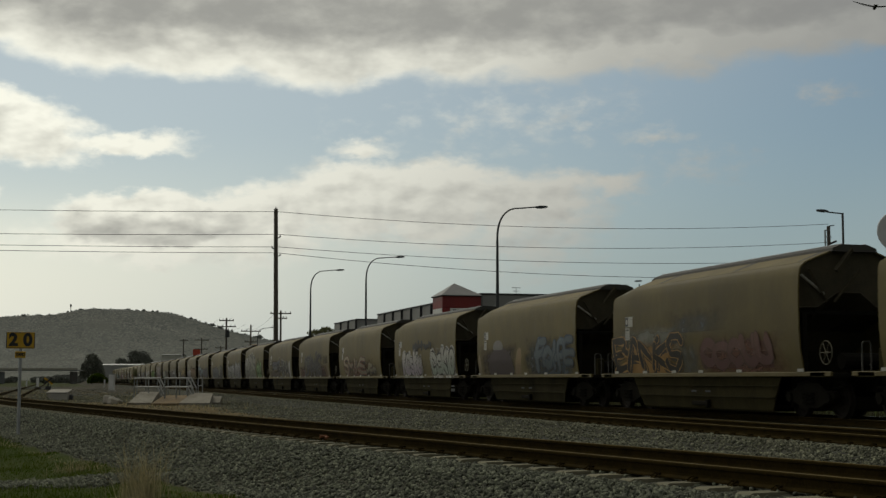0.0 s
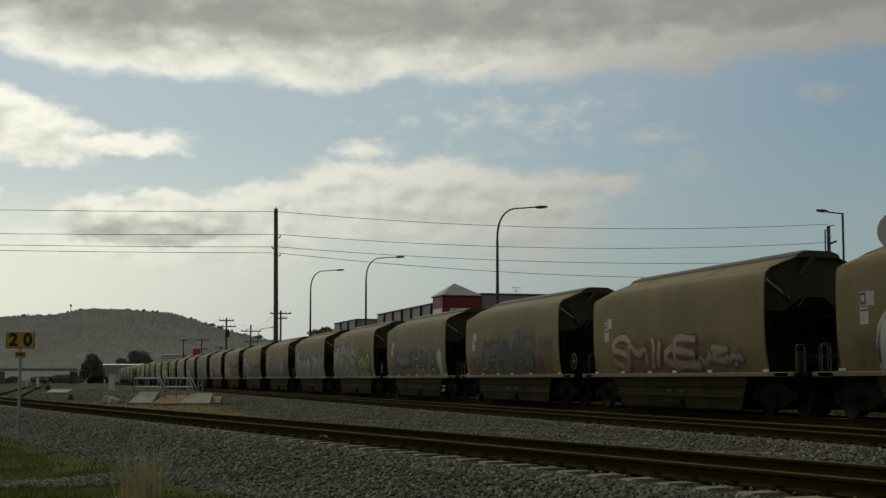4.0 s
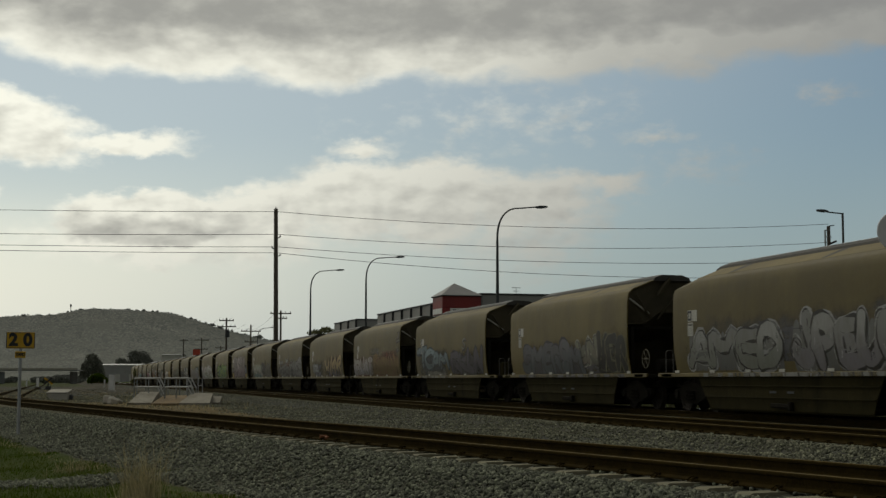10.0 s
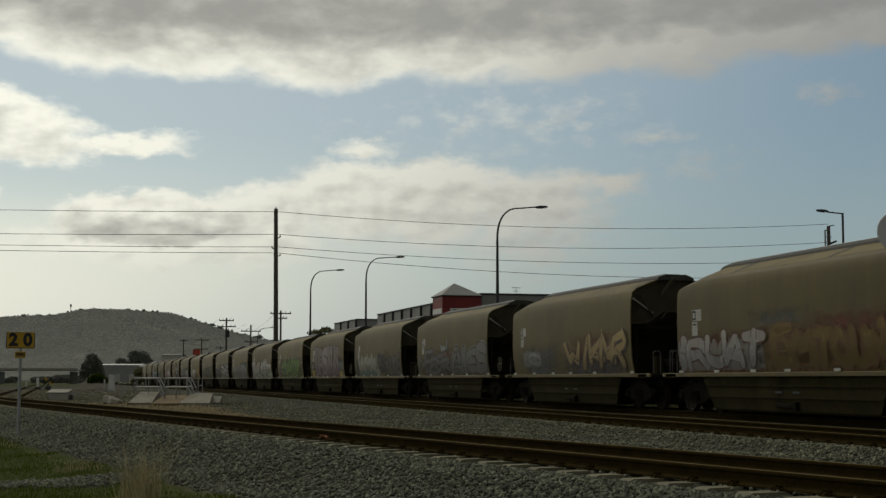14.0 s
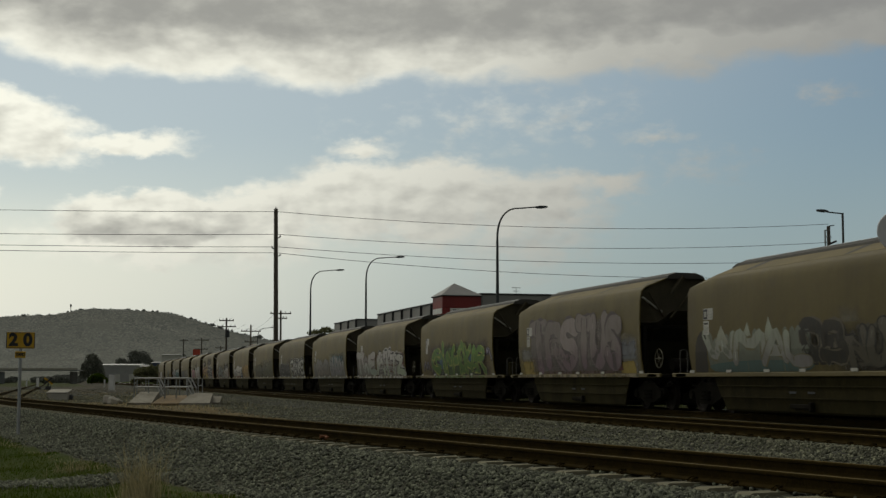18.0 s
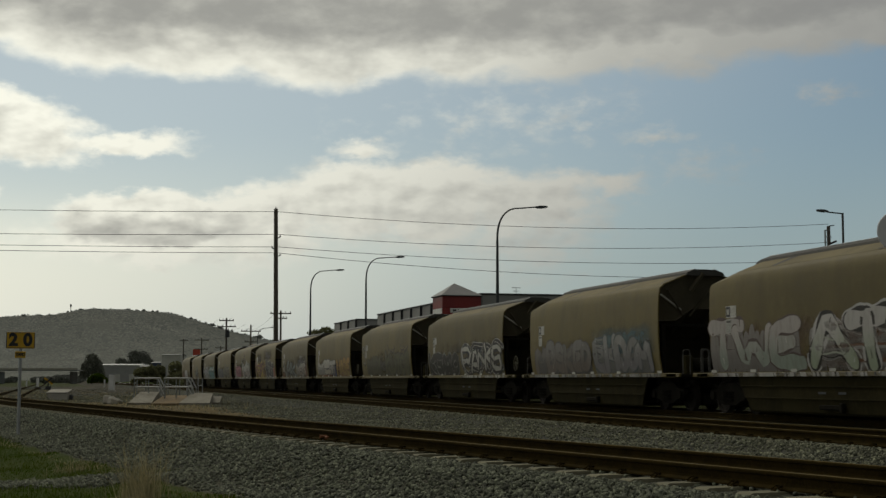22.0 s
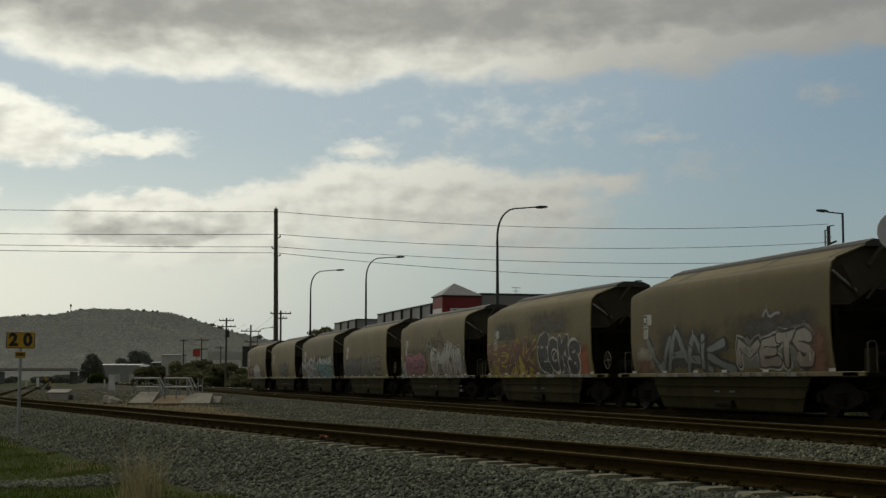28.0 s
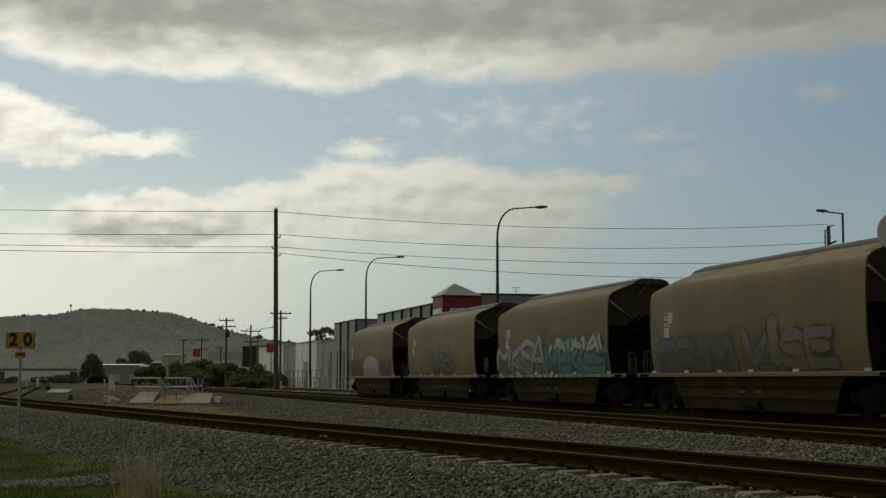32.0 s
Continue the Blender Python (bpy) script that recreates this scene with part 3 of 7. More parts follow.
def track(name, path, label, head, sleepers, step=0.685, joined_from=None):
    """Two rails with worn heads on concrete sleepers; sleepers: stretch of the path that gets them one by one."""
    root = thing(name, Matrix.Identity(4), label, "track", kind="structure")
    z = RAIL - 0.166
    top = [(-0.030, 0.1655), (0.030, 0.1655), (0.026, 0.1690), (-0.026, 0.1690)]
    for side in (-1, 1):
        line = offset(path, side * GAUGE)
        r = part("rail", sweep(line, RAIL_SECTION, z), MAT["rust"], root)
        part("rail_head", sweep(line, top, z), head, r, "worn running surface")
    # sleepers at even steps along the path
    count, carry, rest = 0, 0.0, Shape()
    for (x0, y0), (x1, y1) in zip(path, path[1:]):
        length = math.hypot(x1 - x0, y1 - y0)
        turn = math.atan2(y1 - y0, x1 - x0) - math.pi / 2
        while carry < length:
            k = carry / length
            x, y = x0 + (x1 - x0) * k, y0 + (y1 - y0) * k
            carry += step
            m = Matrix.Translation((x, y, z - 0.192 - 0.006)) @ Matrix.Rotation(turn + RNG.uniform(-0.008, 0.008), 4, "Z")
            if sleepers[0] <= y <= sleepers[1]:
                sl = part("sleeper", SLEEPER, None, root, m=m)
                count += 1
                if sleepers[2]:
                    for off in (-GAUGE - 0.085, GAUGE + 0.085):
                        part("clip", CLIP, None, sl, m=Matrix.Translation((off, 0, 0.178)))
            elif y < sleepers[3]:
                rest.box(-1.25, 1.25, -0.12, 0.12, 0, 0.19, m=m)
        carry -= length
    if rest.v:
        tagged(part("far_sleepers", rest, MAT["sleeper"], root), kind="stuff")
    return root


def straight(x, y0, y1, n=12):
    return [(x, y0 + (y1 - y0) * i / n) for i in range(n + 1)]


track("main_track", straight(MAIN_X, -420, 480, 20), "main line with polished rails on concrete sleepers", MAT["shiny"], (14, 95, False, 160))
track("side_track", straight(SIDE_X, -420, 480, 20), "rusty siding beside the main line on concrete sleepers", MAT["head"], (12, 90, True, 150))
track("lead_track", [(lead_x(y), y) for y in (-20, 0, 20, 40, 66, 90, 120, 160)], "rusty near track on dusty concrete sleepers", MAT["head"],
      (4, 62, True, 75))
track("branch_track", [(branch_x(y), y) for y in (58, 61, 64, 67, 70, 73, 76, 79, 82, 85, 120, 200, 300)],
      "rusty branch bending away from the near track", MAT["head"], (69, 102, False, 150))


# ---- the grain train ----
PITCH, BODY = 14.55, 5.62        # wagon spacing and half length of a body
SIDE = [(1.365, 1.05), (1.40, 1.25), (1.455, 1.6), (1.48, 2.05), (1.48, 2.65), (1.470, 3.02), (1.455, 3.28), (1.41, 3.49), (1.28, 3.61),
        (0.56, 3.895)]


def hull_rings(y, inner=0.0, squash=0.0):
    out = [(-w + inner, y, h - inner * 0.6 - squash * max(0, h - 3.2)) for w, h in SIDE]
    return out + [(-x, yy, zz) for x, yy, zz in reversed(out)]


def wheelset_shape():
    s = Shape()
    turn = Matrix.Rotation(radians(90), 4, "Y")
    for side in (-1, 1):
        prof = [(0.07, 0.0), (0.10, 0.03), (0.12, 0.05), (0.36, 0.045), (0.38, 0.01), (0.45, 0.01), (0.45, 0.035), (0.425, 0.05), (0.42, 0.135), (0.37, 0.135),
                (0.35, 0.09), (0.14, 0.09), (0.11, 0.14), (0.07, 0.14)]
        s.lathe(prof, 24, Matrix.Diagonal((side, 1, 1, 1)) @ Matrix.Translation((0.665, 0, 0)) @ turn @ Matrix.Diagonal((1, 1, 1, 1)))
    s.tube([(-1.0, 0, 0), (1.0, 0, 0)], 0.07, 10)
    for side in (-1, 1):      # cap bolts make the turning visible
        for k in range(3):
            a = 2 * math.pi * k / 3
            s.box(-0.02, 0.02, -0.02, 0.02, -0.02, 0.02, m=Matrix.Translation((side * 1.0, 0.045 * math.cos(a), 0.045 * math.sin(a))))
    return s


def side_frame_shape():
    """A cast bogie side frame in its own plane: y along, z up."""
    s = Shape()
    outer = [(-1.12, 0.05), (-1.08, 0.16), (-0.75, 0.19), (-0.40, 0.36), (0.40, 0.36), (0.75, 0.19), (1.08, 0.16), (1.12, 0.05), (0.95, -0.10), (0.72, -0.09),
             (0.34, -0.22), (-0.34, -0.22), (-0.72, -0.09), (-0.95, -0.10)]
    s.loft([[(-0.06, y, z) for y, z in outer], [(0.06, y, z) for y, z in outer]])
    for y in (-0.875, 0.875):
        s.tube([(-0.12, y, 0.02), (0.13, y, 0.02)], 0.115, 10)
    for y in (-0.16, 0, 0.16):
        for k in range(3):
            s.tube([(-0.10, y, -0.12 + 0.1 * k), (-0.10, y, -0.07 + 0.1 * k)], 0.065, 8)
    return s


def build_wagon(wheel):
    """One bogie hopper wagon; y along the train (the leading end is at -y), the camera's side at -x."""
    w = thing("grain_wagon", Matrix.Identity(4), "tan steel bogie grain hopper wagon covered in dirt", "wagon", "grain train")
    s = Shape()
    ys = [-BODY, -BODY + 0.06, -4.2, 0.0, 4.2, BODY - 1.3, BODY - 0.06, BODY]
    sq = [0.0, 0.0, 0.0, 0.0, 0.0, 0.0, 0.45, 0.5]
    outer = [hull_rings(y, 0.0, q) for y, q in zip(ys, sq)]
    inner = [hull_rings(y, 0.035, q) for y, q in zip(ys, sq)]
    s.loft(outer, closed=False)
    s.loft([list(reversed(r)) for r in inner], closed=False)
    n = len(outer[0])
    for o, i in ((outer[0], inner[0]), (outer[-1], inner[-1])):
        s.add(list(o) + list(i), [(k, k + 1, n + k + 1, n + k) for k in range(n - 1)])
    part("body", s, MAT["body"], w, smooth=True)
    # roof hatch trough with lids and a pale edge strip
    ring = ((-0.60, 3.86), (-0.57, 3.945), (-0.34, 4.03), (0.34, 4.03), (0.57, 3.945), (0.60, 3.86))
    c = part("hatch_coaming", Shape().loft([[(x, y, z - q * (z > 3.8)) for x, z in ring] for y, q in ((-BODY - 0.06, 0.0), (-BODY + 0.4, 0.0), (4.50, 0.0), (4.72, 0.06))]), MAT["coaming"], w, "dark steel roof hatch trough")
    for x in (-0.32, 0.32):
        part("edge_strip", Shape().box(x - 0.02, x + 0.02, -BODY - 0.02, 4.45, 4.03, 4.052, 0.005), MAT["galv"], c, "pale galvanised edge")
    for k in range(5):
        part("hatch_lid", Shape().box(-0.27, 0.27, -0.78, 0.78, 0, 0.03, 0.02), MAT["coaming"], c, m=Matrix.Translation((0, -4.6 + 1.9 * k, 4.034)))
    # dusty roof slopes between the crease and the trough, light put into their paler tan, with dark spill stains
    for e in (-1, 1):
        lo, hi = (1.272, 3.617), (0.63, 3.871)
        rp = part("roof_slope", Shape().loft([[(e * (lo[0] - k), y, lo[1] - k) for k in (0, 0.02)] + [(e * (hi[0] - k), y, hi[1] - k) for k in (0.02, 0)] for y in (-BODY + 0.03, 4.30)]), MAT["roof"], w, "dusty roof slope with the light on it put into its paler tan")
        for y, wide in ((-5.3, 0.14), (-2.0, 0.17), (2.6, 0.20)):
            pts = []
            for t, k in ((1.0, 1.0), (0.55, 0.75), (0.05, 0.55)):
                x, z = lo[0] + (hi[0] - lo[0]) * t + 0.004, lo[1] + (hi[1] - lo[1]) * t + 0.004
                pts.append([(e * x, y - wide * k, z), (e * x, y + wide * k, z)])
            part("spill_stain", Shape().loft(pts, closed=False), MAT["coaming"], rp, "dark spill stain")
    # sloping end sheets and the frame behind them
    for e in (-1, 1):
        q = 0.0 if e < 0 else 0.5
        drop = 0.22 * q
        xs = (-1.36, -0.78, -0.30, 0.30, 0.78, 1.36)
        top = [(x, e * (BODY - 0.12), z - drop) for x, z in zip(xs, (3.46, 3.77, 3.95, 3.95, 3.77, 3.46))]
        mid = [(x, e * (BODY - d), z) for x, d, z in zip(xs, (0.42, 0.34, 0.28, 0.28, 0.34, 0.42), (2.56, 2.58, 2.92, 2.92, 2.58, 2.56))]
        low = [(x, e * (BODY - 1.9), 2.05) for x in xs]
        foot = [(x, e * (BODY - 2.6), 1.0) for x in xs]
        s = Shape()
        rows_ = (top, mid, low, foot)
        back = [[(x, y - e * 0.03, z) for x, y, z in r] for r in rows_]
        s.loft([top + list(reversed(back[0])), mid + list(reversed(back[1]))])
        part("end_sheet", s, MAT["sheet"], w, "dirty sloping end sheet")
        lip = Shape()
        for p, q in zip(mid, mid[1:]):
            lip.tube([Vector(p) + Vector((0, e * 0.02, 0)), Vector(q) + Vector((0, e * 0.02, 0))], 0.022, 4)
        part("end_sheet_lip", lip, MAT["sheet"], w, "dusty folded lower lip")
        s = Shape()
        for r in (1, 2):
            s.loft([rows_[r] + list(reversed(back[r])), rows_[r + 1] + list(reversed(back[r + 1]))])
        part("chute_sheet", s, MAT["sheet"], w)
        for x0, x1 in ((-1.15, -0.55), (0.2, -0.35)):
            part("stiffener", Shape().tube([(x0, e * (BODY - 0.06), 3.45 - drop), (x1, e * (BODY - 0.30), 2.70)], 0.035, 4), MAT["sheet"], w)
        part("end_beam", Shape().box(-1.42, 1.42, -0.04, 0.04, 2.40, 2.49, 0.01, m=Matrix.Translation((0, e * (BODY - 0.45), 0))), MAT["under"], w)
        part("end_gusset", Shape().tube([(-0.08, e * (BODY + 0.06), 3.93 - drop), (-0.42, e * (BODY - 0.06), 3.42)], 0.07, 4), MAT["sheet"], w)
        part("brace_pipe", Shape().tube([(-1.37, e * (BODY - 0.02), 3.30), (-0.62, e * (BODY - 0.30), 2.88)], 0.03, 6), MAT["pipe"], w, "pale diagonal pipe")
        for x in (-1.25, 1.25):
            part("corner_post", Shape().box(x - 0.06, x + 0.06, e * (BODY - 0.18) - 0.07, e * (BODY - 0.18) + 0.07, 1.05, 2.45, 0.01), MAT["under"], w)
        part("end_platform", Shape().box(-1.36, 1.36, min(e * BODY, e * 6.85), max(e * BODY, e * 6.85), 0.93, 1.03, 0.015), MAT["under"], w)
        part("end_step_plate", Shape().box(-1.40, -1.365, min(e * 5.95, e * 6.6), max(e * 5.95, e * 6.6), 0.93, 1.05, 0.01), MAT["skirt"], w, "dark step plate")
        part("air_reservoir", Shape().tube([(-0.7, e * 6.15, 1.30), (0.7, e * 6.15, 1.30)], 0.19, 12), MAT["under"], w)
        if e > 0 or not wheel:
            for x in (-1.22, -0.62):
                part("grab_rail", Shape().tube([(x, e * 6.70, 1.03), (x, e * 6.70, 1.66), (x + 0.05, e * 6.70, 1.70), (x + 0.18, e * 6.70, 1.70), (x + 0.22, e * 6.70, 1.62), (x + 0.22, e * 6.70, 1.03)], 0.016, 6), MAT["dull"], w)
            part("brake_box", Shape().box(-1.0, -0.78, e * 6.3 - 0.12, e * 6.3 + 0.12, 1.03, 1.55, 0.02), MAT["skirt"], w)
        part("coupler", Shape().box(-0.11, 0.11, min(e * 6.8, e * 7.16), max(e * 6.8, e * 7.16), 0.76, 0.98, 0.03).box(-0.17, 0.17, e * 7.10 - 0.13, e * 7.10 + 0.13, 0.72, 1.02, 0.05), MAT["under"], w)
    # handbrake wheel at the leading end, facing the side
    if wheel:
        s = Shape()
        rim = [(0, 0.27 * math.cos(a), 0.27 * math.sin(a)) for a in [2 * math.pi * k / 20 for k in range(21)]]
        s.tube(rim, 0.011, 6)
        hw = part("handbrake_wheel", s, MAT["wheelrim"], w, "pale spoked handbrake wheel", Matrix.Translation((-1.15, -6.25, 1.49)), smooth=True)
        part("hub", Shape().tube([(-0.03, 0, 0), (0.05, 0, 0)], 0.035, 8), MAT["wheelrim"], hw)
        for k in range(6):
            a = math.pi * k / 3
            part("spoke", Shape().tube([(0, 0, 0), (0, 0.27 * math.cos(a), 0.27 * math.sin(a))], 0.009, 5), MAT["wheelrim"], hw)
    # side sills, lower hopper sides with ribs, discharge gates
    for e in (-1, 1):
        sill = part("side_sill", Shape().box(min(e * 1.33, e * 1.40), max(e * 1.33, e * 1.40), -6.85, 6.85, 0.95, 1.055, 0.012), MAT["body"], w)
        for y in (-5.55, -2.5, -0.3, 1.4, 3.4, 5.55):
            x = e * 1.405
            part("marker_plate", Shape().box(min(x, x + e * 0.006), max(x, x + e * 0.006), y - 0.14, y + 0.14, 1.06, 1.13), MAT["mark"], sill)
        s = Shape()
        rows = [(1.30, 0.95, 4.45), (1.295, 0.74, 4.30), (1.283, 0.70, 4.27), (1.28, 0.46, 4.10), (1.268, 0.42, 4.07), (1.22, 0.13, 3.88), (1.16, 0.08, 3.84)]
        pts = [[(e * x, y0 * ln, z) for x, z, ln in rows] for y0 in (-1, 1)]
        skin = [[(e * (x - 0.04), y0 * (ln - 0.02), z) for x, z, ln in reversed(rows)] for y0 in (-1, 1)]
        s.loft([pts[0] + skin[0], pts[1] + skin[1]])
        h = part("hopper_side", s, MAT["skirt"], w, "dark lower hopper side")
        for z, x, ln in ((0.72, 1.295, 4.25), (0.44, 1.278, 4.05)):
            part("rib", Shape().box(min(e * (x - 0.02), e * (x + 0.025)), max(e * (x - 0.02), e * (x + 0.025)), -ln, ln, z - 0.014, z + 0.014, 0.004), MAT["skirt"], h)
        part("gate_lever", Shape().box(min(e * 1.22, e * 1.34), max(e * 1.22, e * 1.34), -0.45, 0.45, 0.20, 0.31, 0.02).box(min(e * 1.26, e * 1.36), max(e * 1.26, e * 1.36), -0.55, -0.42, 0.14, 0.36, 0.02), MAT["under"], h)
        for y in (-0.5, 0.35):
            part("stencil_bar", Shape().box(min(e * 1.302, e * 1.306), max(e * 1.302, e * 1.306), y - 0.16, y + 0.16, 0.55, 0.60), MAT["dark"], h)
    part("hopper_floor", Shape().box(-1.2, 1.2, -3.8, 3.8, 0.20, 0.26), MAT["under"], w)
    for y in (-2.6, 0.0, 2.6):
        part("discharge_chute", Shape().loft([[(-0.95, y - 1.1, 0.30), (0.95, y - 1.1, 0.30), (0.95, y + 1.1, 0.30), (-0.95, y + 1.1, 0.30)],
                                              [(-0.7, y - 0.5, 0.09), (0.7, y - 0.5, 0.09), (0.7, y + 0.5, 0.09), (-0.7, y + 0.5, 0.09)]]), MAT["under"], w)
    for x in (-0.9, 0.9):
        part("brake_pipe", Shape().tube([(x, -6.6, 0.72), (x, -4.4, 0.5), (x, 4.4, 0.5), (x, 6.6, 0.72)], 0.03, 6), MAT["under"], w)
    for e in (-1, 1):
        # plates and beams added to hide the bright ground under the wagon
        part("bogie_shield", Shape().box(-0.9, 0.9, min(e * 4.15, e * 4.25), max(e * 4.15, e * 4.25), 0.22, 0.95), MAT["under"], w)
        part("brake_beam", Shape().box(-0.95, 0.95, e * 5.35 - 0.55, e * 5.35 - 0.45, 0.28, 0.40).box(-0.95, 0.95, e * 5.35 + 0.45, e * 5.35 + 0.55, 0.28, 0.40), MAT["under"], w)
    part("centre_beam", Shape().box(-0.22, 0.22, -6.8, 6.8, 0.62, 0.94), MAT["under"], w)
    # data panel on the side
    for e in (-1, 1):
        x = e * 1.484
        p = part("data_panel", Shape().box(min(x, x + e * 0.004), max(x, x + e * 0.004), 4.10, 4.66, 2.44, 2.74), MAT["mark"], w, "faded white data panel")
        q = part("icon", Shape().box(min(x + e * 0.004, x + e * 0.007), max(x + e * 0.004, x + e * 0.007), 4.42, 4.64, 2.46, 2.72), MAT["dark"], p, "dark stencilled box")
        part("icon_centre", Shape().box(min(x + e * 0.007, x + e * 0.010), max(x + e * 0.007, x + e * 0.010), 4.47, 4.59, 2.52, 2.66), MAT["mark"], p)
        for k in range(3):
            part("stencil_bar", Shape().box(min(x + e * 0.004, x + e * 0.007), max(x + e * 0.004, x + e * 0.007), 4.14, 4.38, 2.50 + 0.08 * k, 2.495 + 0.08 * k), MAT["galvdull"], p)
        sp = part("stencil_patch", Shape().box(min(x, x + e * 0.003), max(x, x + e * 0.003), 4.34, 4.66, 2.05, 2.41), MAT["mark"], w, "faded white stencil patch")
        part("number_bar", Shape().box(min(x + e * 0.003, x + e * 0.006), max(x + e * 0.003, x + e * 0.006), 4.38, 4.62, 2.32, 2.37), MAT["dull"], sp)
        for k in range(4):
            part("stencil_bar", Shape().box(min(x + e * 0.003, x + e * 0.006), max(x + e * 0.003, x + e * 0.006), 4.38 + 0.02 * (k % 2), 4.62, 2.10 + 0.05 * k, 2.112 + 0.05 * k), MAT["galvdull"], sp)
    # bogies
    ws = wheelset_shape().mesh("wheelset", MAT["wheel"], True)
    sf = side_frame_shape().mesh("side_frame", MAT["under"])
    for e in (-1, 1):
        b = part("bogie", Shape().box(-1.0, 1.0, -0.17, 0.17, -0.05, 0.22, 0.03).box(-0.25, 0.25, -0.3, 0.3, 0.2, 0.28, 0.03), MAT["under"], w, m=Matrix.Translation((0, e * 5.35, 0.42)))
        # solid block in place of brake gear, added to shut the bright gap between wheels
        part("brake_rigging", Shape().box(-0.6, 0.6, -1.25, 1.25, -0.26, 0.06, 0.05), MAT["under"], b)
        for x in (-1.02, 1.02):
            part("side_frame", sf, None, b, m=Matrix.Translation((x, 0, 0.02)) @ Matrix.Rotation(0 if x < 0 else math.pi, 4, "Z"))
        for y in (-0.875, 0.875):
            part("wheelset", ws, None, b, m=Matrix.Translation((0, y, 0)))
    return w


FIRST_REAR = 40.55               # rear body end of the first listed wagon at the start
WAGONS = []



# ---- spray paint on the wagon sides ----
def spray_material():
    m = bpy.data.materials.new("spray_paint")
    m.use_nodes = True
    m.node_tree.nodes.clear()
    k = Nodes(m.node_tree)
    col = k.add("ShaderNodeVertexColor", layer_name="paint")
    at = k.add("ShaderNodeTexCoord").outputs["Object"]
    n = k.noise(at, 2.2, 5.0, 0.65, 0.3, 0.0)
    f = k.noise(k.mapped(at, (1, 1, 0.3)), 9.0, 4.0, 0.65, 0.0, 4.0)
    worn = k.mix(k.math("MULTIPLY_ADD", k.smooth(f, 0.42, 0.75), 0.30, 0.05), col.outputs["Color"], (0.12, 0.095, 0.055))
    alpha = k.smooth(k.math("ADD", col.outputs["Alpha"], k.math("MULTIPLY_ADD", n, 1.2, -0.60)), 0.02, 1.0)
    s = k.add("ShaderNodeBsdfPrincipled")
    k.put(s.inputs["Base Color"], worn)
    k.put(s.inputs["Roughness"], k.math("MULTIPLY_ADD", f, 0.3, 0.45))
    k.put(s.inputs["Alpha"], k.math("MULTIPLY", alpha, 0.90))
    k.l.new(s.outputs[0], k.add("ShaderNodeOutputMaterial").inputs[0])
    return m


SPRAY = spray_material()
GLYPH = {
    "A": "0,0 .42,1 .58,1 1,0|.2,.34 .8,.34", "B": "0,0 0,1 .7,1 .85,.75 .6,.52 0,.5|.6,.52 1,.3 .75,0 0,0", "C": "1,.8 .7,1 .25,1 0,.65 0,.3 .25,0 .75,0 1,.2",
    "D": "0,0 0,1 .6,1 1,.65 1,.35 .6,0 0,0", "E": "1,1 .05,1 0,.5 .05,0 1,0|0,.5 .75,.52", "F": "1,1 0,1 0,0|0,.52 .75,.55", "G": "1,.8 .7,1 .25,1 0,.65 0,.3 .25,0 .8,0 1,.42 .55,.42",
    "H": "0,0 0,1|1,0 1,1|0,.5 1,.5", "I": "0.5,0 .5,1", "J": ".9,1 .9,.25 .6,0 .2,.05 0,.3", "K": "0,0 0,1|.95,1 .05,.48 1,0", "L": "0,1 0,0 1,0",
    "M": "0,0 .08,1 .5,.35 .92,1 1,0", "N": "0,0 0,1 1,0 1,1", "O": ".5,0 .1,.2 0,.55 .2,.95 .6,1 .95,.75 1,.35 .8,.05 .5,0", "P": "0,0 0,1 .7,1 .95,.78 .8,.5 0,.45",
    "R": "0,0 0,1 .75,1 .95,.76 .75,.5 0,.46|.5,.48 1,0", "S": "1,.85 .7,1 .2,1 0,.75 .25,.54 .8,.46 1,.22 .75,0 .2,0 0,.15", "T": "0,1 1,1|.5,1 .5,0",
    "U": "0,1 0,.25 .3,0 .7,0 1,.25 1,1", "V": "0,1 .45,0 .55,0 1,1", "W": "0,1 .22,0 .5,.65 .78,0 1,1", "Z": "0,1 1,1 .05,.05 1,0", "*": "0,.2 .3,.95 .45,.3 .7,1 1,.1",
}


def side_x(z):
    return float(np.interp(z, [p[1] for p in SIDE], [p[0] for p in SIDE]))


def along(u):
    """From the share of the side seen from the yard (0 rear, 1 front) to y on the wagon."""
    return BODY - (u + 0.3 * u * (1 - u)) * 2 * BODY


def painted(name, quads, parent, label=""):
    """quads: lists of four (y, z, lift, rgb, opacity); laid on the side that faces the yard."""
    v, f, c = [], [], []
    for q in quads:
        n = len(v)
        for y, z, lift, rgb, op in q:
            v.append((-side_x(z) - 0.004 - lift, y, z))
            c.append((*[q * (0.78 if max(rgb) < 0.34 else 0.95) for q in rgb], op))
        f.append(tuple(range(n, n + len(q))))
    me = bpy.data.meshes.new(name)
    me.from_pydata(v, [], f)
    layer = me.color_attributes.new("paint", "FLOAT_COLOR", "POINT")
    layer.data.foreach_set("color", np.array(c, np.float32).reshape(-1))
    me.materials.append(SPRAY)
    return part(name, me, None, parent, label)


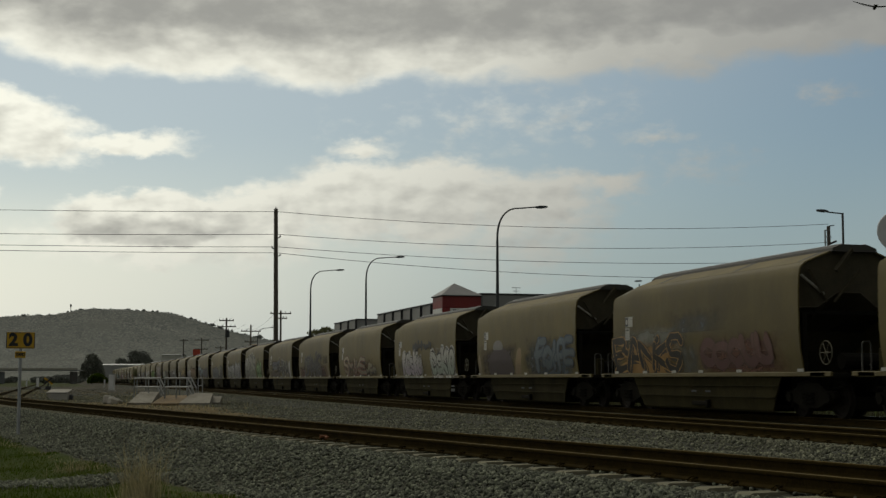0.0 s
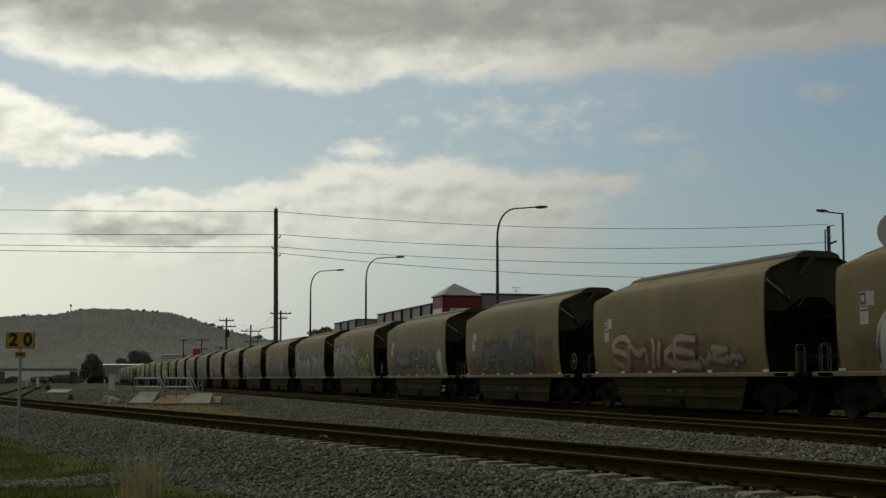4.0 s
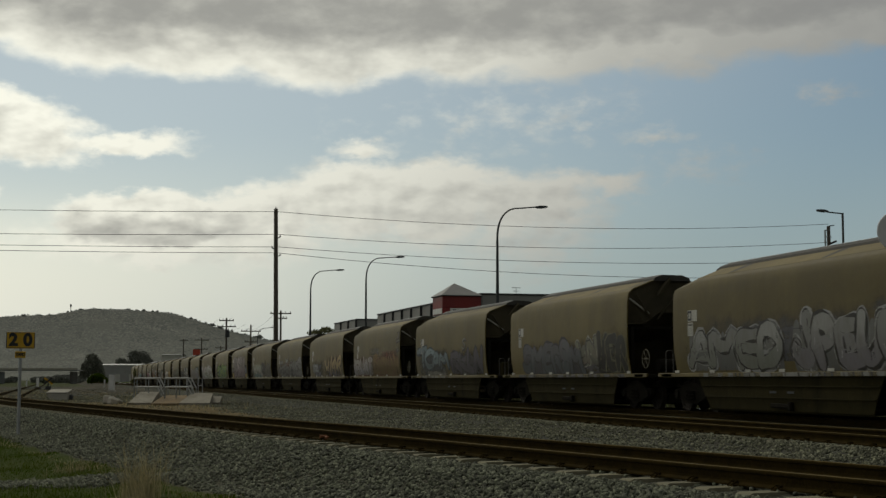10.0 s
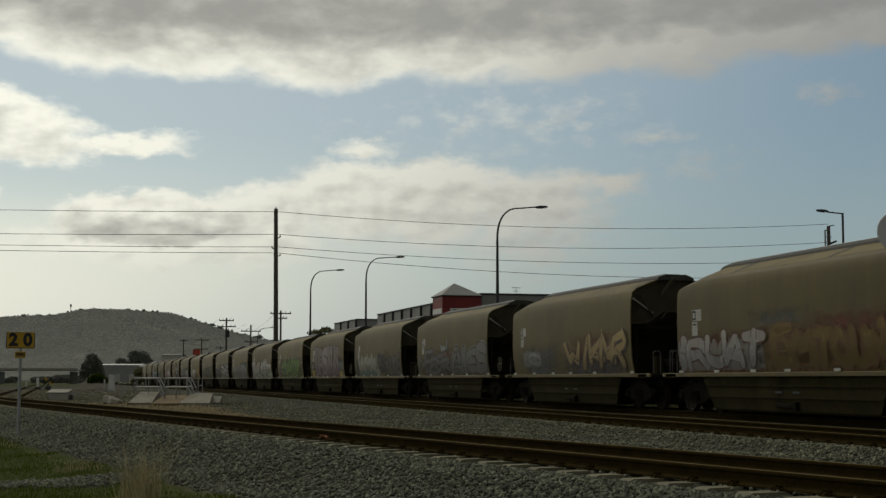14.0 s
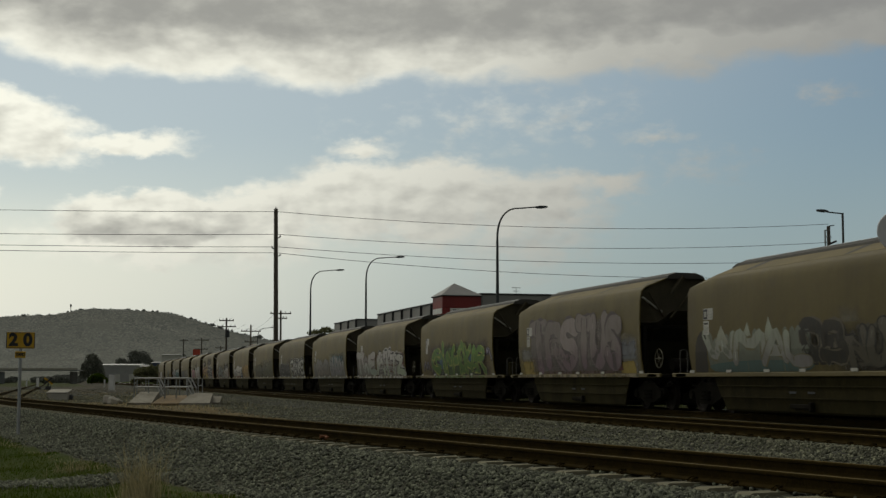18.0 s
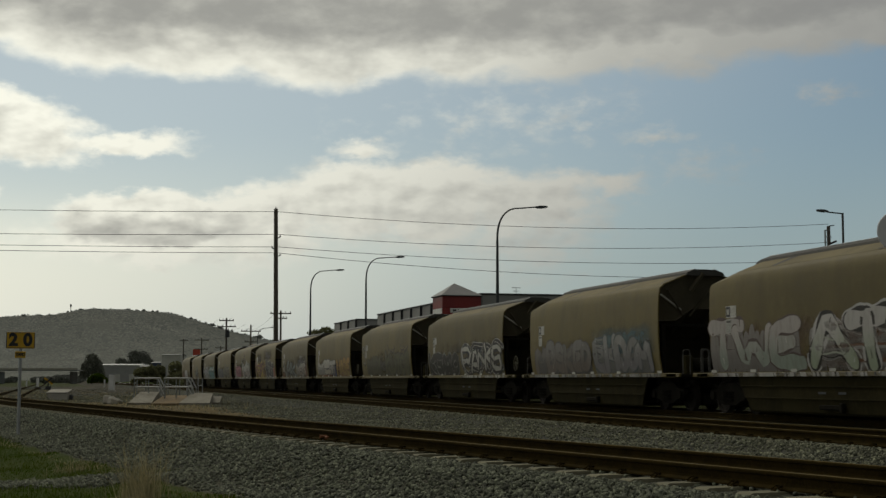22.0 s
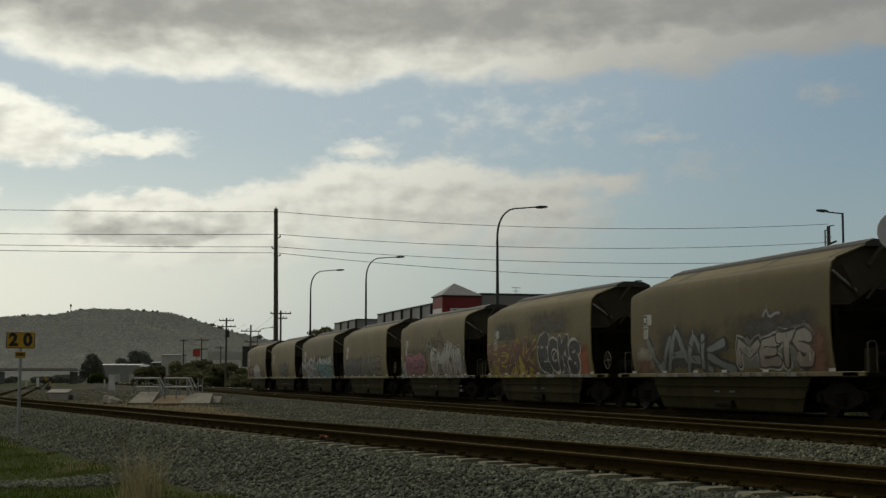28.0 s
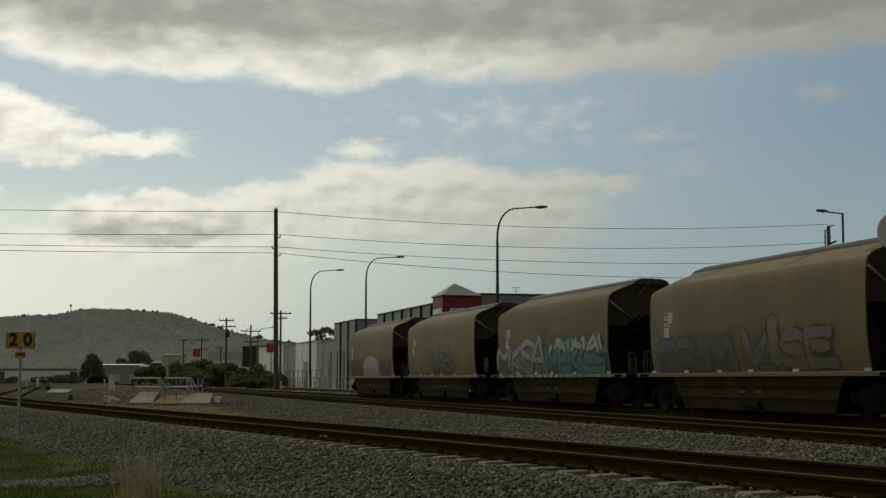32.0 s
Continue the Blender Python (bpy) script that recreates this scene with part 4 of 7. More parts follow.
def haze_patch(u0, u1, v0, v1, rgb, strength=0.8, seed=0):
    """A soft sprayed cloud."""
    r = random.Random(seed)
    ny, nz = 12, max(6, int((v1 - v0) * 2.35 / 0.09))
    pts = {}
    for i in range(ny + 1):
        for j in range(nz + 1):
            a, b = i / ny, j / nz
            edge = min(a, 1 - a) * 3.4
            top = (1 - b) * 2.4
            op = max(0.0, min(1, edge, top)) * min(1.1, strength * 0.95) * r.uniform(0.75, 1.0)
            y = along(u0 + (u1 - u0) * a)
            z = 1.07 + (v0 + (v1 - v0) * b) * 2.35
            pts[i, j] = (y, z, 0.0, rgb, op)
    return [[pts[i, j], pts[i + 1, j], pts[i + 1, j + 1], pts[i, j + 1]] for i in range(ny) for j in range(nz)]


def rounded(pts, times):
    """Corner cutting keeps the ends and rounds the rest."""
    for _ in range(times):
        out = [pts[0]]
        for (a, b), (c, d) in zip(pts, pts[1:]):
            out += [(a * 0.75 + c * 0.25, b * 0.75 + d * 0.25), (a * 0.25 + c * 0.75, b * 0.25 + d * 0.75)]
        pts = out + [pts[-1]]
    return pts


def ribbon(pts, wide, rgb, lift, r, low=None):
    """A fat stroke with round ends along the points; its colour may shade towards another at the foot."""
    path = [pts[0]]
    for (a, b), (c, d) in zip(pts, pts[1:]):
        n = max(1, int(math.hypot(c - a, d - b) / 0.11))
        path += [(a + (c - a) * q / n, b + (d - b) * q / n) for q in range(1, n + 1)]
    h = wide / 2

    def beyond(p, q, t):
        l = math.hypot(p[0] - q[0], p[1] - q[1]) or 0.01
        return p[0] + (p[0] - q[0]) / l * t, p[1] + (p[1] - q[1]) / l * t

    def tone(z):
        if low is None:
            return rgb
        q = min(1, max(0, (2.05 - z) / 0.75))
        return tuple(a * (1 - q) + b * q for a, b in zip(rgb, low))
    caps = ((1.0, 0.12), (0.85, 0.5), (0.5, 0.85))
    line = [(*beyond(path[0], path[1], h * k), w) for k, w in caps] + [(*p, 1.0) for p in path] + [(*beyond(path[-1], path[-2], h * k), w) for k, w in reversed(caps)]
    sides = []
    phase = r.uniform(0, 6)
    for i, (y, z, w) in enumerate(line):
        p, q = line[max(i - 1, 0)], line[min(i + 1, len(line) - 1)]
        l = math.hypot(q[0] - p[0], q[1] - p[1]) or 0.01
        ny, nz = -(q[1] - p[1]) / l, (q[0] - p[0]) / l
        k = h * w * (1 + 0.16 * math.sin(i * 0.75 + phase))
        sides.append([(y + s * ny * k, min(max(z + s * nz * k, 1.065), 3.25), lift, tone(z), 1.1) for s in (-1, 1)])
    return [[a[0], a[1], b[1], b[0]] for a, b in zip(sides, sides[1:])]


def letter(ch, ya, yb, za, zb, fill, rim, fat, r, lift, soft, outer, low):
    """Cast shadow, outline, body, dark cuts and a highlight of one sprayed letter."""
    lean = r.uniform(-0.30, 0.30) * (zb - za)
    strokes = []
    for line in GLYPH[ch].split("|"):
        pts = [tuple(float(q) for q in p.split(",")) for p in line.split()]
        pts = [(ya + (yb - ya) * (0.10 + 0.80 * px) + lean * (pz - 0.5) + r.uniform(-0.10, 0.10), za + fat * 0.4 + (zb - za - fat * 0.8) * pz + r.uniform(-0.10, 0.10)) for px, pz in pts]
        if r.random() < 0.6:      # a flourish past the end of the stroke
            (a, b), (c, d) = pts[-2], pts[-1]
            pts.append((c + (c - a) * 0.25 + r.uniform(-0.2, 0.2), d + (d - b) * 0.15 + r.uniform(-0.08, 0.12)))
        strokes.append(rounded(pts, soft))
    edge = 0.06 + 0.22 * fat if max(rim) < 0.05 else 0.05 + 0.2 * fat if max(rim) < max(fill) else 0.04 + 0.10 * fat
    quads = []
    for s, pts in enumerate(strokes):
        quads += ribbon([(a - 0.05, b - 0.03) for a, b in pts], fat + edge + 0.06, outer, lift, r)
    for s, pts in enumerate(strokes):
        quads += ribbon(pts, fat + edge, rim, lift + 0.0008 + s * 0.0003, r)
    for s, pts in enumerate(strokes):
        quads += ribbon(pts, fat, fill, lift + 0.0020 + s * 0.0003, r, low)
    if max(fill) > 0.2:
        for _ in range(2):
            pts = r.choice(strokes)
            (a, b) = r.choice(pts[1:-1] or pts)
            quads += ribbon([(a - r.uniform(0.03, 0.16), b + r.uniform(-0.14, 0.14)), (a + r.uniform(-0.03, 0.1), b + r.uniform(-0.1, 0.1))], fat * r.uniform(0.15, 0.3), rim, lift + 0.0032, r)
    shine = tuple(min(0.8, q * 1.35 + 0.03) for q in fill)
    (a, b) = strokes[0][len(strokes[0]) // 3]
    quads += ribbon([(a, b), (a + 0.02, b + 0.16)], fat * 0.2, shine, lift + 0.0036, r)
    return quads


def slab(ya, yb, za, zb, grow, rgb, lift, lean, r, square=0.0, low=None, taper=0.0):
    """A tall rounded shape, laid in rows up the side of the wagon."""
    n = 14
    cy, hw = (ya + yb) / 2, abs(yb - ya) / 2 + grow
    z0, z1 = max(1.066, za - grow), min(3.25, zb + grow)
    ph = r.uniform(0, 6)
    rows = []
    for i in range(n + 1):
        t = i / n
        z = z0 + (z1 - z0) * (1 - (1 - t) ** 1.25)
        tt = (z - z0) / (z1 - z0)
        top = max(0.0, (tt - 0.62 - 0.25 * square) / (0.38 - 0.25 * square))
        k = math.sqrt(max(0.0, 1 - top * top)) * (1 - (1 - square) * 0.22 * max(0.0, 1 - tt / 0.2) ** 2) * (1 - taper * tt)
        k = max(k, 0.03 + 0.55 * square)
        k *= 1 + 0.05 * math.sin(7 * tt + ph)
        c = cy + lean * (tt - 0.4)
        q = 0.0 if low is None else max(0.0, 1 - tt / 0.55)
        col = rgb if low is None else tuple(a * (1 - q) + b * q for a, b in zip(rgb, low))
        rows.append([(c - hw * k, z, lift, col, 1.15), (c + hw * k, z, lift, col, 1.15)])
    return [[a[0], a[1], b[1], b[0]] for a, b in zip(rows, rows[1:])]


def bubble_word(parent, text, u0, u1, v0, v1, fill, rim, line, seed, square=0.0):
    """Fat crowded letters: a filled ground with a halo, then each letter's outline, strokes and lit edge."""
    r = random.Random(seed)
    n = len(text)
    share = [0.55 if ch in "I" else 1.3 if ch in "MW" else 1.0 for ch in text]
    total, at = sum(share), 0.0
    halo = tuple(min(0.6, q * 0.8 + 0.12) for q in fill)
    low = tuple(q * r.uniform(0.6, 0.85) for q in fill)
    rise = r.uniform(-0.15, 0.15)
    shine = tuple(min(0.75, q * 1.35 + 0.04) for q in fill)
    for i, ch in enumerate(text):
        a, b = along(u0 + (u1 - u0) * at / total), along(u0 + (u1 - u0) * (at + share[i]) / total)
        at += share[i]
        a, b = a - 0.09 * (b - a), b + 0.09 * (b - a)
        lw = abs(b - a)
        za = 1.08 + v0 * 2.35 + r.uniform(0.0, 0.06)
        zb = 1.07 + v1 * 2.35 + r.uniform(-0.22, 0.05) + rise * (i / n - 0.5)
        lean = r.uniform(-0.22, 0.22)
        lift = 0.001 + 0.0040 * i
        tone = r.uniform(0.86, 1.1)
        f = tuple(min(0.9, q * tone) for q in fill)
        fat = min((0.44 if square else 0.38) * lw / (share[i] ** 0.5), 0.30 * (zb - za))
        if ch == "I":
            fat = lw * 0.62
        strokes = []
        for stroke in GLYPH[ch].split("|"):
            pts = [tuple(float(q) for q in p.split(",")) for p in stroke.split()]
            inset = fat * 0.46 / max(lw, 0.01)
            pts = [(a + (b - a) * (inset + (1 - 2 * inset) * px) + lean * (pz - 0.4) + r.uniform(-0.05, 0.05), za + fat * 0.45 + (zb - za - fat * 0.9) * pz + r.uniform(-0.05, 0.05)) for px, pz in pts]
            if r.random() < 0.35:      # a kick past the end of the stroke
                (p, q), (c, d) = pts[-2], pts[-1]
                pts.append((c + (c - p) * 0.2 + r.uniform(-0.12, 0.12), d + (d - q) * 0.12))
            strokes.append(rounded(pts, 0 if square else 1))
        quads = []
        if min(fill) > 0.2 and max(rim) < 0.1:
            glow = []
            for pts in strokes:
                glow += ribbon(pts, fat + line * 5, halo, 0.0009 + 0.00004 * i, r)
            painted("letter_halo", glow, parent)
        for k, pts in enumerate(strokes):
            quads += ribbon(pts, fat + line * 2.6, rim, lift + 0.0007 + 0.0002 * k, r)
        for k, pts in enumerate(strokes):
            quads += ribbon(pts, fat, f, lift + 0.0016 + 0.0003 * k, r, low)
        for _ in range(2):
            pts = r.choice(strokes)
            p, q = r.choice(pts)
            quads += ribbon([(p, q), (p + r.uniform(-0.05, 0.05), q + r.uniform(0.08, 0.2))], r.uniform(0.018, 0.034), r.choice((shine, rim)), lift + 0.0028, r)
        if r.random() < 0.6:      # a run of paint below the letter
            y = a + (b - a) * r.uniform(0.2, 0.8)
            quads += ribbon([(y, za + 0.06), (y + r.uniform(-0.02, 0.02), 1.08)], 0.025, rim, lift + 0.0008, r)
        painted("letter", quads, parent)
    a, b = along(u0), along(u1)
    m = max(2, int(abs(b - a) / 0.3))
    for i in range(m):
        painted_ground = slab(a + (b - a) * i / m, a + (b - a) * (i + 1.1) / m, 1.07 + v0 * 2.35, 1.0 + v1 * 2.35 * r.uniform(0.8, 0.97), 0.0, tuple(q * 0.62 for q in fill), 0.0006, r.uniform(-0.1, 0.1), r, 0.0, tuple(q * 0.45 for q in fill))
        painted("paint_patch", painted_ground, parent)


def word(parent, text, u0, u1, v0, v1, fill, rim, fat=0.2, seed=0, soft=1):
    r = random.Random(seed)
    n = len(text)
    outer = (0.30, 0.295, 0.27) if max(rim) < 0.05 and min(fill) > 0.4 and r.random() < 0.5 else (0.018, 0.017, 0.015)
    shade = r.uniform(0.5, 0.8)
    low = tuple(q * shade for q in fill)
    for i, ch in enumerate(text):
        ya, yb = along(u0 + (u1 - u0) * (i - 0.24) / n), along(u0 + (u1 - u0) * (i + 1.24) / n)
        za = 1.1 + v0 * 2.35 + r.uniform(-0.03, 0.08)
        zb = 1.07 + v1 * 2.35 + r.uniform(-0.20, 0.12)
        width = min(fat * 1.15, abs(yb - ya) * 0.20)
        tone = r.uniform(0.85, 1.1)
        f = tuple(min(1, q * tone) for q in fill)
        part_quads = letter(ch, ya, yb, za, zb, f, rim, width, r, 0.001 + 0.0042 * i, soft, outer, low)
        painted("letter", part_quads, parent)


def sill_paint(parent, u0, u1, rgb, seed):
    """Overspray that reaches down over the side sill, broken by dark strokes."""
    r = random.Random(seed)
    v, f, c = [], [], []

    def plate(a, b, z0, z1, lift, col, op):
        n = len(v)
        v.extend([(-1.402 - lift, a, z0), (-1.402 - lift, b, z0), (-1.402 - lift, b + 0.03, z1), (-1.402 - lift, a + 0.03, z1)])
        c.extend([(*col, op)] * 4)
        f.append((n, n + 1, n + 2, n + 3))
    ya, yb = along(u0), along(u1)
    n = max(2, int(abs(yb - ya) / 0.28))
    for i in range(n):
        a, b = ya + (yb - ya) * i / n, ya + (yb - ya) * (i + 1) / n
        plate(a, b, 0.955, 1.05, 0.001, tuple(q * 0.85 for q in rgb), r.uniform(0.2, 0.95))
        if r.random() < 0.55:
            y = r.uniform(min(a, b), max(a, b))
            plate(y, y + r.uniform(0.03, 0.09), 0.957, 1.048, 0.003, (0.02, 0.02, 0.018), 1.0)
    me = bpy.data.meshes.new("sill_overspray")
    me.from_pydata(v, [], f)
    layer = me.color_attributes.new("paint", "FLOAT_COLOR", "POINT")
    layer.data.foreach_set("color", np.array(c, np.float32).reshape(-1))
    me.materials.append(SPRAY)
    part("sill_overspray", me, None, parent)


def slab_patch(parent, u0, u1, v0, v1, rgb, seed, taper=0.3, lean=0.0):
    """One plain painted shape."""
    r = random.Random(seed)
    painted("paint_patch", slab(along(u0), along(u1), 1.07 + v0 * 2.35, 1.07 + v1 * 2.35, 0.0, rgb, 0.0009 + 0.0008 * (seed % 5), lean, r, 0.1, tuple(q * 0.8 for q in rgb), taper), parent)


W, K, GREY = (0.57, 0.56, 0.50), (0.012, 0.012, 0.012), (0.33, 0.335, 0.32)
# for each wagon: sprayed clouds (u0, u1, v0, v1, colour, strength), lettering (text, u0, u1, v0, v1, fill, rim, stroke; "b": bubble, "q": square
# bubble letters), plain shapes (u0, u1, v0, v1, colour, taper, lean) and overspray on the sill (u0, u1, colour)
PAINT = {
    0: ([(0.0, 0.42, 0.2, 0.62, (0.30, 0.31, 0.26), 0.9), (0.0, 0.38, 0.0, 0.42, (0.42, 0.23, 0.06), 1.3), (0.38, 0.96, 0.0, 0.46, (0.22, 0.085, 0.055), 0.8), (0.26, 0.62, 0.46, 0.74, (0.13, 0.145, 0.15), 0.6),
         (0.34, 0.46, 0.0, 0.4, (0.20, 0.22, 0.22), 0.6)],
        [("BANKS", 0.01, 0.36, 0.0, 0.46, K, (0.50, 0.29, 0.08), 0.17), ("OCOUU", 0.46, 0.84, 0.04, 0.42, (0.20, 0.095, 0.07), (0.085, 0.04, 0.03), 0.020, "b")], [], []),
    1: ([(0.0, 0.40, 0.0, 0.52, (0.075, 0.052, 0.052), 1.0), (0.44, 1.0, 0.0, 0.60, (0.075, 0.115, 0.15), 0.95), (0.42, 0.7, 0.0, 0.4, (0.09, 0.10, 0.10), 0.7)],
        [("FOIPE", 0.58, 0.95, 0.06, 0.50, (0.15, 0.20, 0.23), (0.055, 0.09, 0.13), 0.20)],
        [(0.08, 0.36, 0.0, 0.46, (0.07, 0.045, 0.05), 0.5, 0.0), (0.15, 0.25, 0.40, 0.56, (0.32, 0.31, 0.28), 0.3, 0.0), (0.355, 0.42, 0.0, 0.42, (0.36, 0.26, 0.13), 0.3, 0.45), (0.0, 0.03, 0.0, 0.34, (0.36, 0.29, 0.18), 0.4, 0.1)], []),
    2: ([(0.0, 0.5, 0.0, 0.36, (0.085, 0.078, 0.055), 0.7), (0.52, 1.0, 0.25, 0.62, (0.40, 0.40, 0.37), 0.45)],
        [("RESKU", 0.12, 0.40, 0.0, 0.46, W, K, 0.04, "b"), ("DSKIO", 0.57, 0.97, 0.0, 0.50, W, K, 0.05, "b"), ("CBHIOUI", 0.28, 0.58, 0.52, 0.66, (0.06, 0.065, 0.065), (0.08, 0.08, 0.075), 0.07)],
        [], [(0.12, 0.42, W), (0.56, 1.0, W)]),
    3: ([(0.08, 0.85, 0.0, 0.44, (0.20, 0.085, 0.045), 0.8), (0.5, 0.95, 0.0, 0.3, (0.15, 0.13, 0.10), 0.6)],
        [("SMIKE", 0.12, 0.56, 0.05, 0.44, (0.42, 0.36, 0.24), (0.25, 0.07, 0.035), 0.15), ("WEW", 0.62, 0.84, 0.08, 0.26, (0.42, 0.39, 0.25), (0.2, 0.15, 0.08), 0.10)], [], []),
    4: ([(0.1, 0.75, 0.0, 0.5, (0.13, 0.10, 0.085), 0.7), (0.0, 0.2, 0.0, 0.34, (0.13, 0.045, 0.035), 0.9), (0.62, 0.95, 0.0, 0.4, (0.15, 0.05, 0.04), 0.7), (0.74, 0.98, 0.35, 0.6, (0.085, 0.08, 0.06), 0.7)],
        [("DRAMAS", 0.18, 0.68, 0.02, 0.58, K, (0.20, 0.20, 0.19), 0.16), ("VIVIS", 0.20, 0.68, 0.06, 0.60, K, (0.26, 0.26, 0.25), 0.11)],
        [(0.64, 0.86, 0.0, 0.30, (0.02, 0.018, 0.016), 0.9, 0.5)], []),
    5: ([(0.03, 0.55, 0.36, 0.56, (0.075, 0.085, 0.115), 1.1), (0.05, 0.5, 0.24, 0.42, (0.26, 0.28, 0.29), 0.8), (0.02, 0.5, 0.0, 0.24, (0.11, 0.075, 0.045), 1.1), (0.12, 0.2, 0.1, 0.3, (0.05, 0.045, 0.035), 1.1), (0.32, 0.42, 0.1, 0.52, (0.055, 0.05, 0.045), 0.9)],
        [("WEVER", 0.06, 0.40, 0.02, 0.16, (0.14, 0.10, 0.06), (0.09, 0.06, 0.035), 0.08), ("HTMA", 0.42, 0.82, 0.0, 0.48, (0.045, 0.045, 0.040), (0.42, 0.41, 0.37), 0.24)],
        [(0.83, 0.93, 0.0, 0.50, (0.46, 0.45, 0.43), 0.25, 0.0)], [(0.40, 0.55, (0.30, 0.29, 0.25))]),
    6: ([(0.0, 0.55, 0.0, 0.9, (0.09, 0.088, 0.08), 0.9), (0.50, 0.95, 0.0, 0.62, (0.13, 0.24, 0.07), 1.2), (0.56, 0.90, 0.1, 0.55, (0.20, 0.34, 0.11), 0.8), (0.6, 0.76, 0.4, 0.72, (0.16, 0.24, 0.09), 0.8)],
        [("NCIS", 0.02, 0.49, 0.02, 0.80, (0.31, 0.30, 0.24), K, 0.075, "b"), ("CAVO", 0.60, 0.86, 0.14, 0.46, (0.22, 0.37, 0.13), (0.12, 0.22, 0.06), 0.16)], [], [(0.02, 0.5, (0.20, 0.20, 0.17))]),
    7: ([(0.0, 0.98, 0.10, 0.66, (0.115, 0.12, 0.14), 0.85), (0.85, 1.0, 0.2, 0.7, (0.16, 0.17, 0.20), 0.6)],
        [("AMED", 0.07, 0.46, 0.02, 0.52, GREY, K, 0.032, "b"), ("JPEUC", 0.51, 0.97, 0.0, 0.56, GREY, K, 0.034, "b")], [], [(0.1, 0.98, (0.27, 0.27, 0.25))]),
    8: ([(0.05, 0.98, 0.0, 0.52, (0.11, 0.11, 0.125), 0.9), (0.7, 1.0, 0.0, 0.62, (0.13, 0.125, 0.06), 0.8)],
        [("SMERSM", 0.10, 0.58, 0.0, 0.48, (0.15, 0.15, 0.17), (0.045, 0.042, 0.05), 0.04, "b"), ("UN", 0.55, 0.72, 0.12, 0.50, (0.30, 0.30, 0.22), (0.06, 0.06, 0.05), 0.03, "b"), ("VER", 0.72, 0.98, 0.0, 0.54, (0.02, 0.02, 0.018), (0.17, 0.17, 0.09), 0.03, "b")],
        [], [(0.05, 0.95, (0.13, 0.13, 0.13))]),
    9: ([(0.0, 0.46, 0.0, 0.54, (0.06, 0.075, 0.085), 1.1), (0.44, 0.98, 0.0, 0.52, (0.085, 0.082, 0.070), 0.9), (0.05, 0.45, 0.0, 0.12, (0.30, 0.29, 0.25), 0.8)],
        [("TCAM", 0.04, 0.42, 0.10, 0.50, (0.24, 0.32, 0.35), (0.03, 0.06, 0.08), 0.22), ("RKUN", 0.48, 0.94, 0.02, 0.46, (0.11, 0.098, 0.125), (0.025, 0.025, 0.03), 0.045, "q"),
         ("S", 0.64, 0.68, 0.46, 0.66, (0.27, 0.26, 0.21), (0.14, 0.13, 0.09), 0.03)], [], [(0.05, 0.42, (0.28, 0.27, 0.23))]),
    10: ([(0.0, 0.42, 0.0, 0.50, (0.20, 0.060, 0.038), 0.95), (0.34, 0.99, 0.0, 0.54, (0.21, 0.105, 0.03), 1.1), (0.26, 0.6, 0.48, 0.68, (0.15, 0.16, 0.15), 0.6), (0.5, 0.98, 0.38, 0.58, (0.24, 0.07, 0.035), 0.7)],
         [("IRUAT", 0.0, 0.36, 0.02, 0.44, (0.50, 0.47, 0.42), (0.12, 0.05, 0.04), 0.03, "b"), ("EMTOUNM", 0.40, 0.97, 0.02, 0.48, (0.255, 0.155, 0.030), (0.19, 0.085, 0.03), 0.030, "b"),
          ("S", 0.91, 0.96, 0.50, 0.66, (0.27, 0.255, 0.21), (0.17, 0.15, 0.10), 0.02), ("K", 0.91, 0.96, 0.66, 0.80, (0.27, 0.255, 0.21), (0.17, 0.15, 0.10), 0.02), ("Z", 0.92, 0.97, 0.80, 0.94, (0.27, 0.255, 0.21), (0.17, 0.15, 0.10), 0.02)], [], []),
    11: ([(0.02, 0.4, 0.0, 0.5, (0.13, 0.14, 0.16), 0.8), (0.30, 1.0, 0.0, 0.34, (0.10, 0.085, 0.10), 0.9), (0.42, 0.97, 0.2, 0.58, (0.23, 0.10, 0.05), 0.75)],
         [("IO", 0.08, 0.22, 0.12, 0.40, (0.40, 0.40, 0.38), (0.15, 0.15, 0.16), 0.03, "b"), ("WIKMR", 0.44, 0.94, 0.08, 0.50, (0.46, 0.35, 0.15), (0.16, 0.09, 0.05), 0.20)], [], []),
    12: ([(0.0, 0.5, 0.0, 0.40, (0.14, 0.135, 0.125), 0.9), (0.1, 0.7, 0.26, 0.54, (0.27, 0.15, 0.12), 0.7), (0.4, 1.0, 0.0, 0.5, (0.16, 0.165, 0.16), 0.8)],
         [("MEBBR", 0.03, 0.42, 0.04, 0.42, (0.20, 0.195, 0.185), (0.05, 0.05, 0.05), 0.14), ("AIES", 0.45, 0.98, 0.02, 0.54, (0.25, 0.255, 0.235), (0.025, 0.025, 0.025), 0.035, "b"), ("BI", 0.33, 0.42, 0.46, 0.62, (0.38, 0.42, 0.38), (0.2, 0.2, 0.17), 0.08)], [], []),
    13: ([(0.04, 0.5, 0.0, 0.30, (0.11, 0.17, 0.16), 1.0), (0.5, 0.99, 0.0, 0.50, (0.075, 0.068, 0.055), 0.9), (0.6, 0.7, 0.45, 0.62, (0.30, 0.28, 0.22), 0.6)],
         [("WMAL", 0.08, 0.49, 0.06, 0.50, (0.42, 0.46, 0.36), (0.24, 0.22, 0.12), 0.018, "b"), ("OB", 0.46, 0.64, 0.06, 0.56, (0.03, 0.027, 0.022), (0.17, 0.15, 0.10), 0.022, "b"), ("NUKE", 0.64, 0.96, 0.0, 0.48, (0.17, 0.155, 0.115), K, 0.03, "b")],
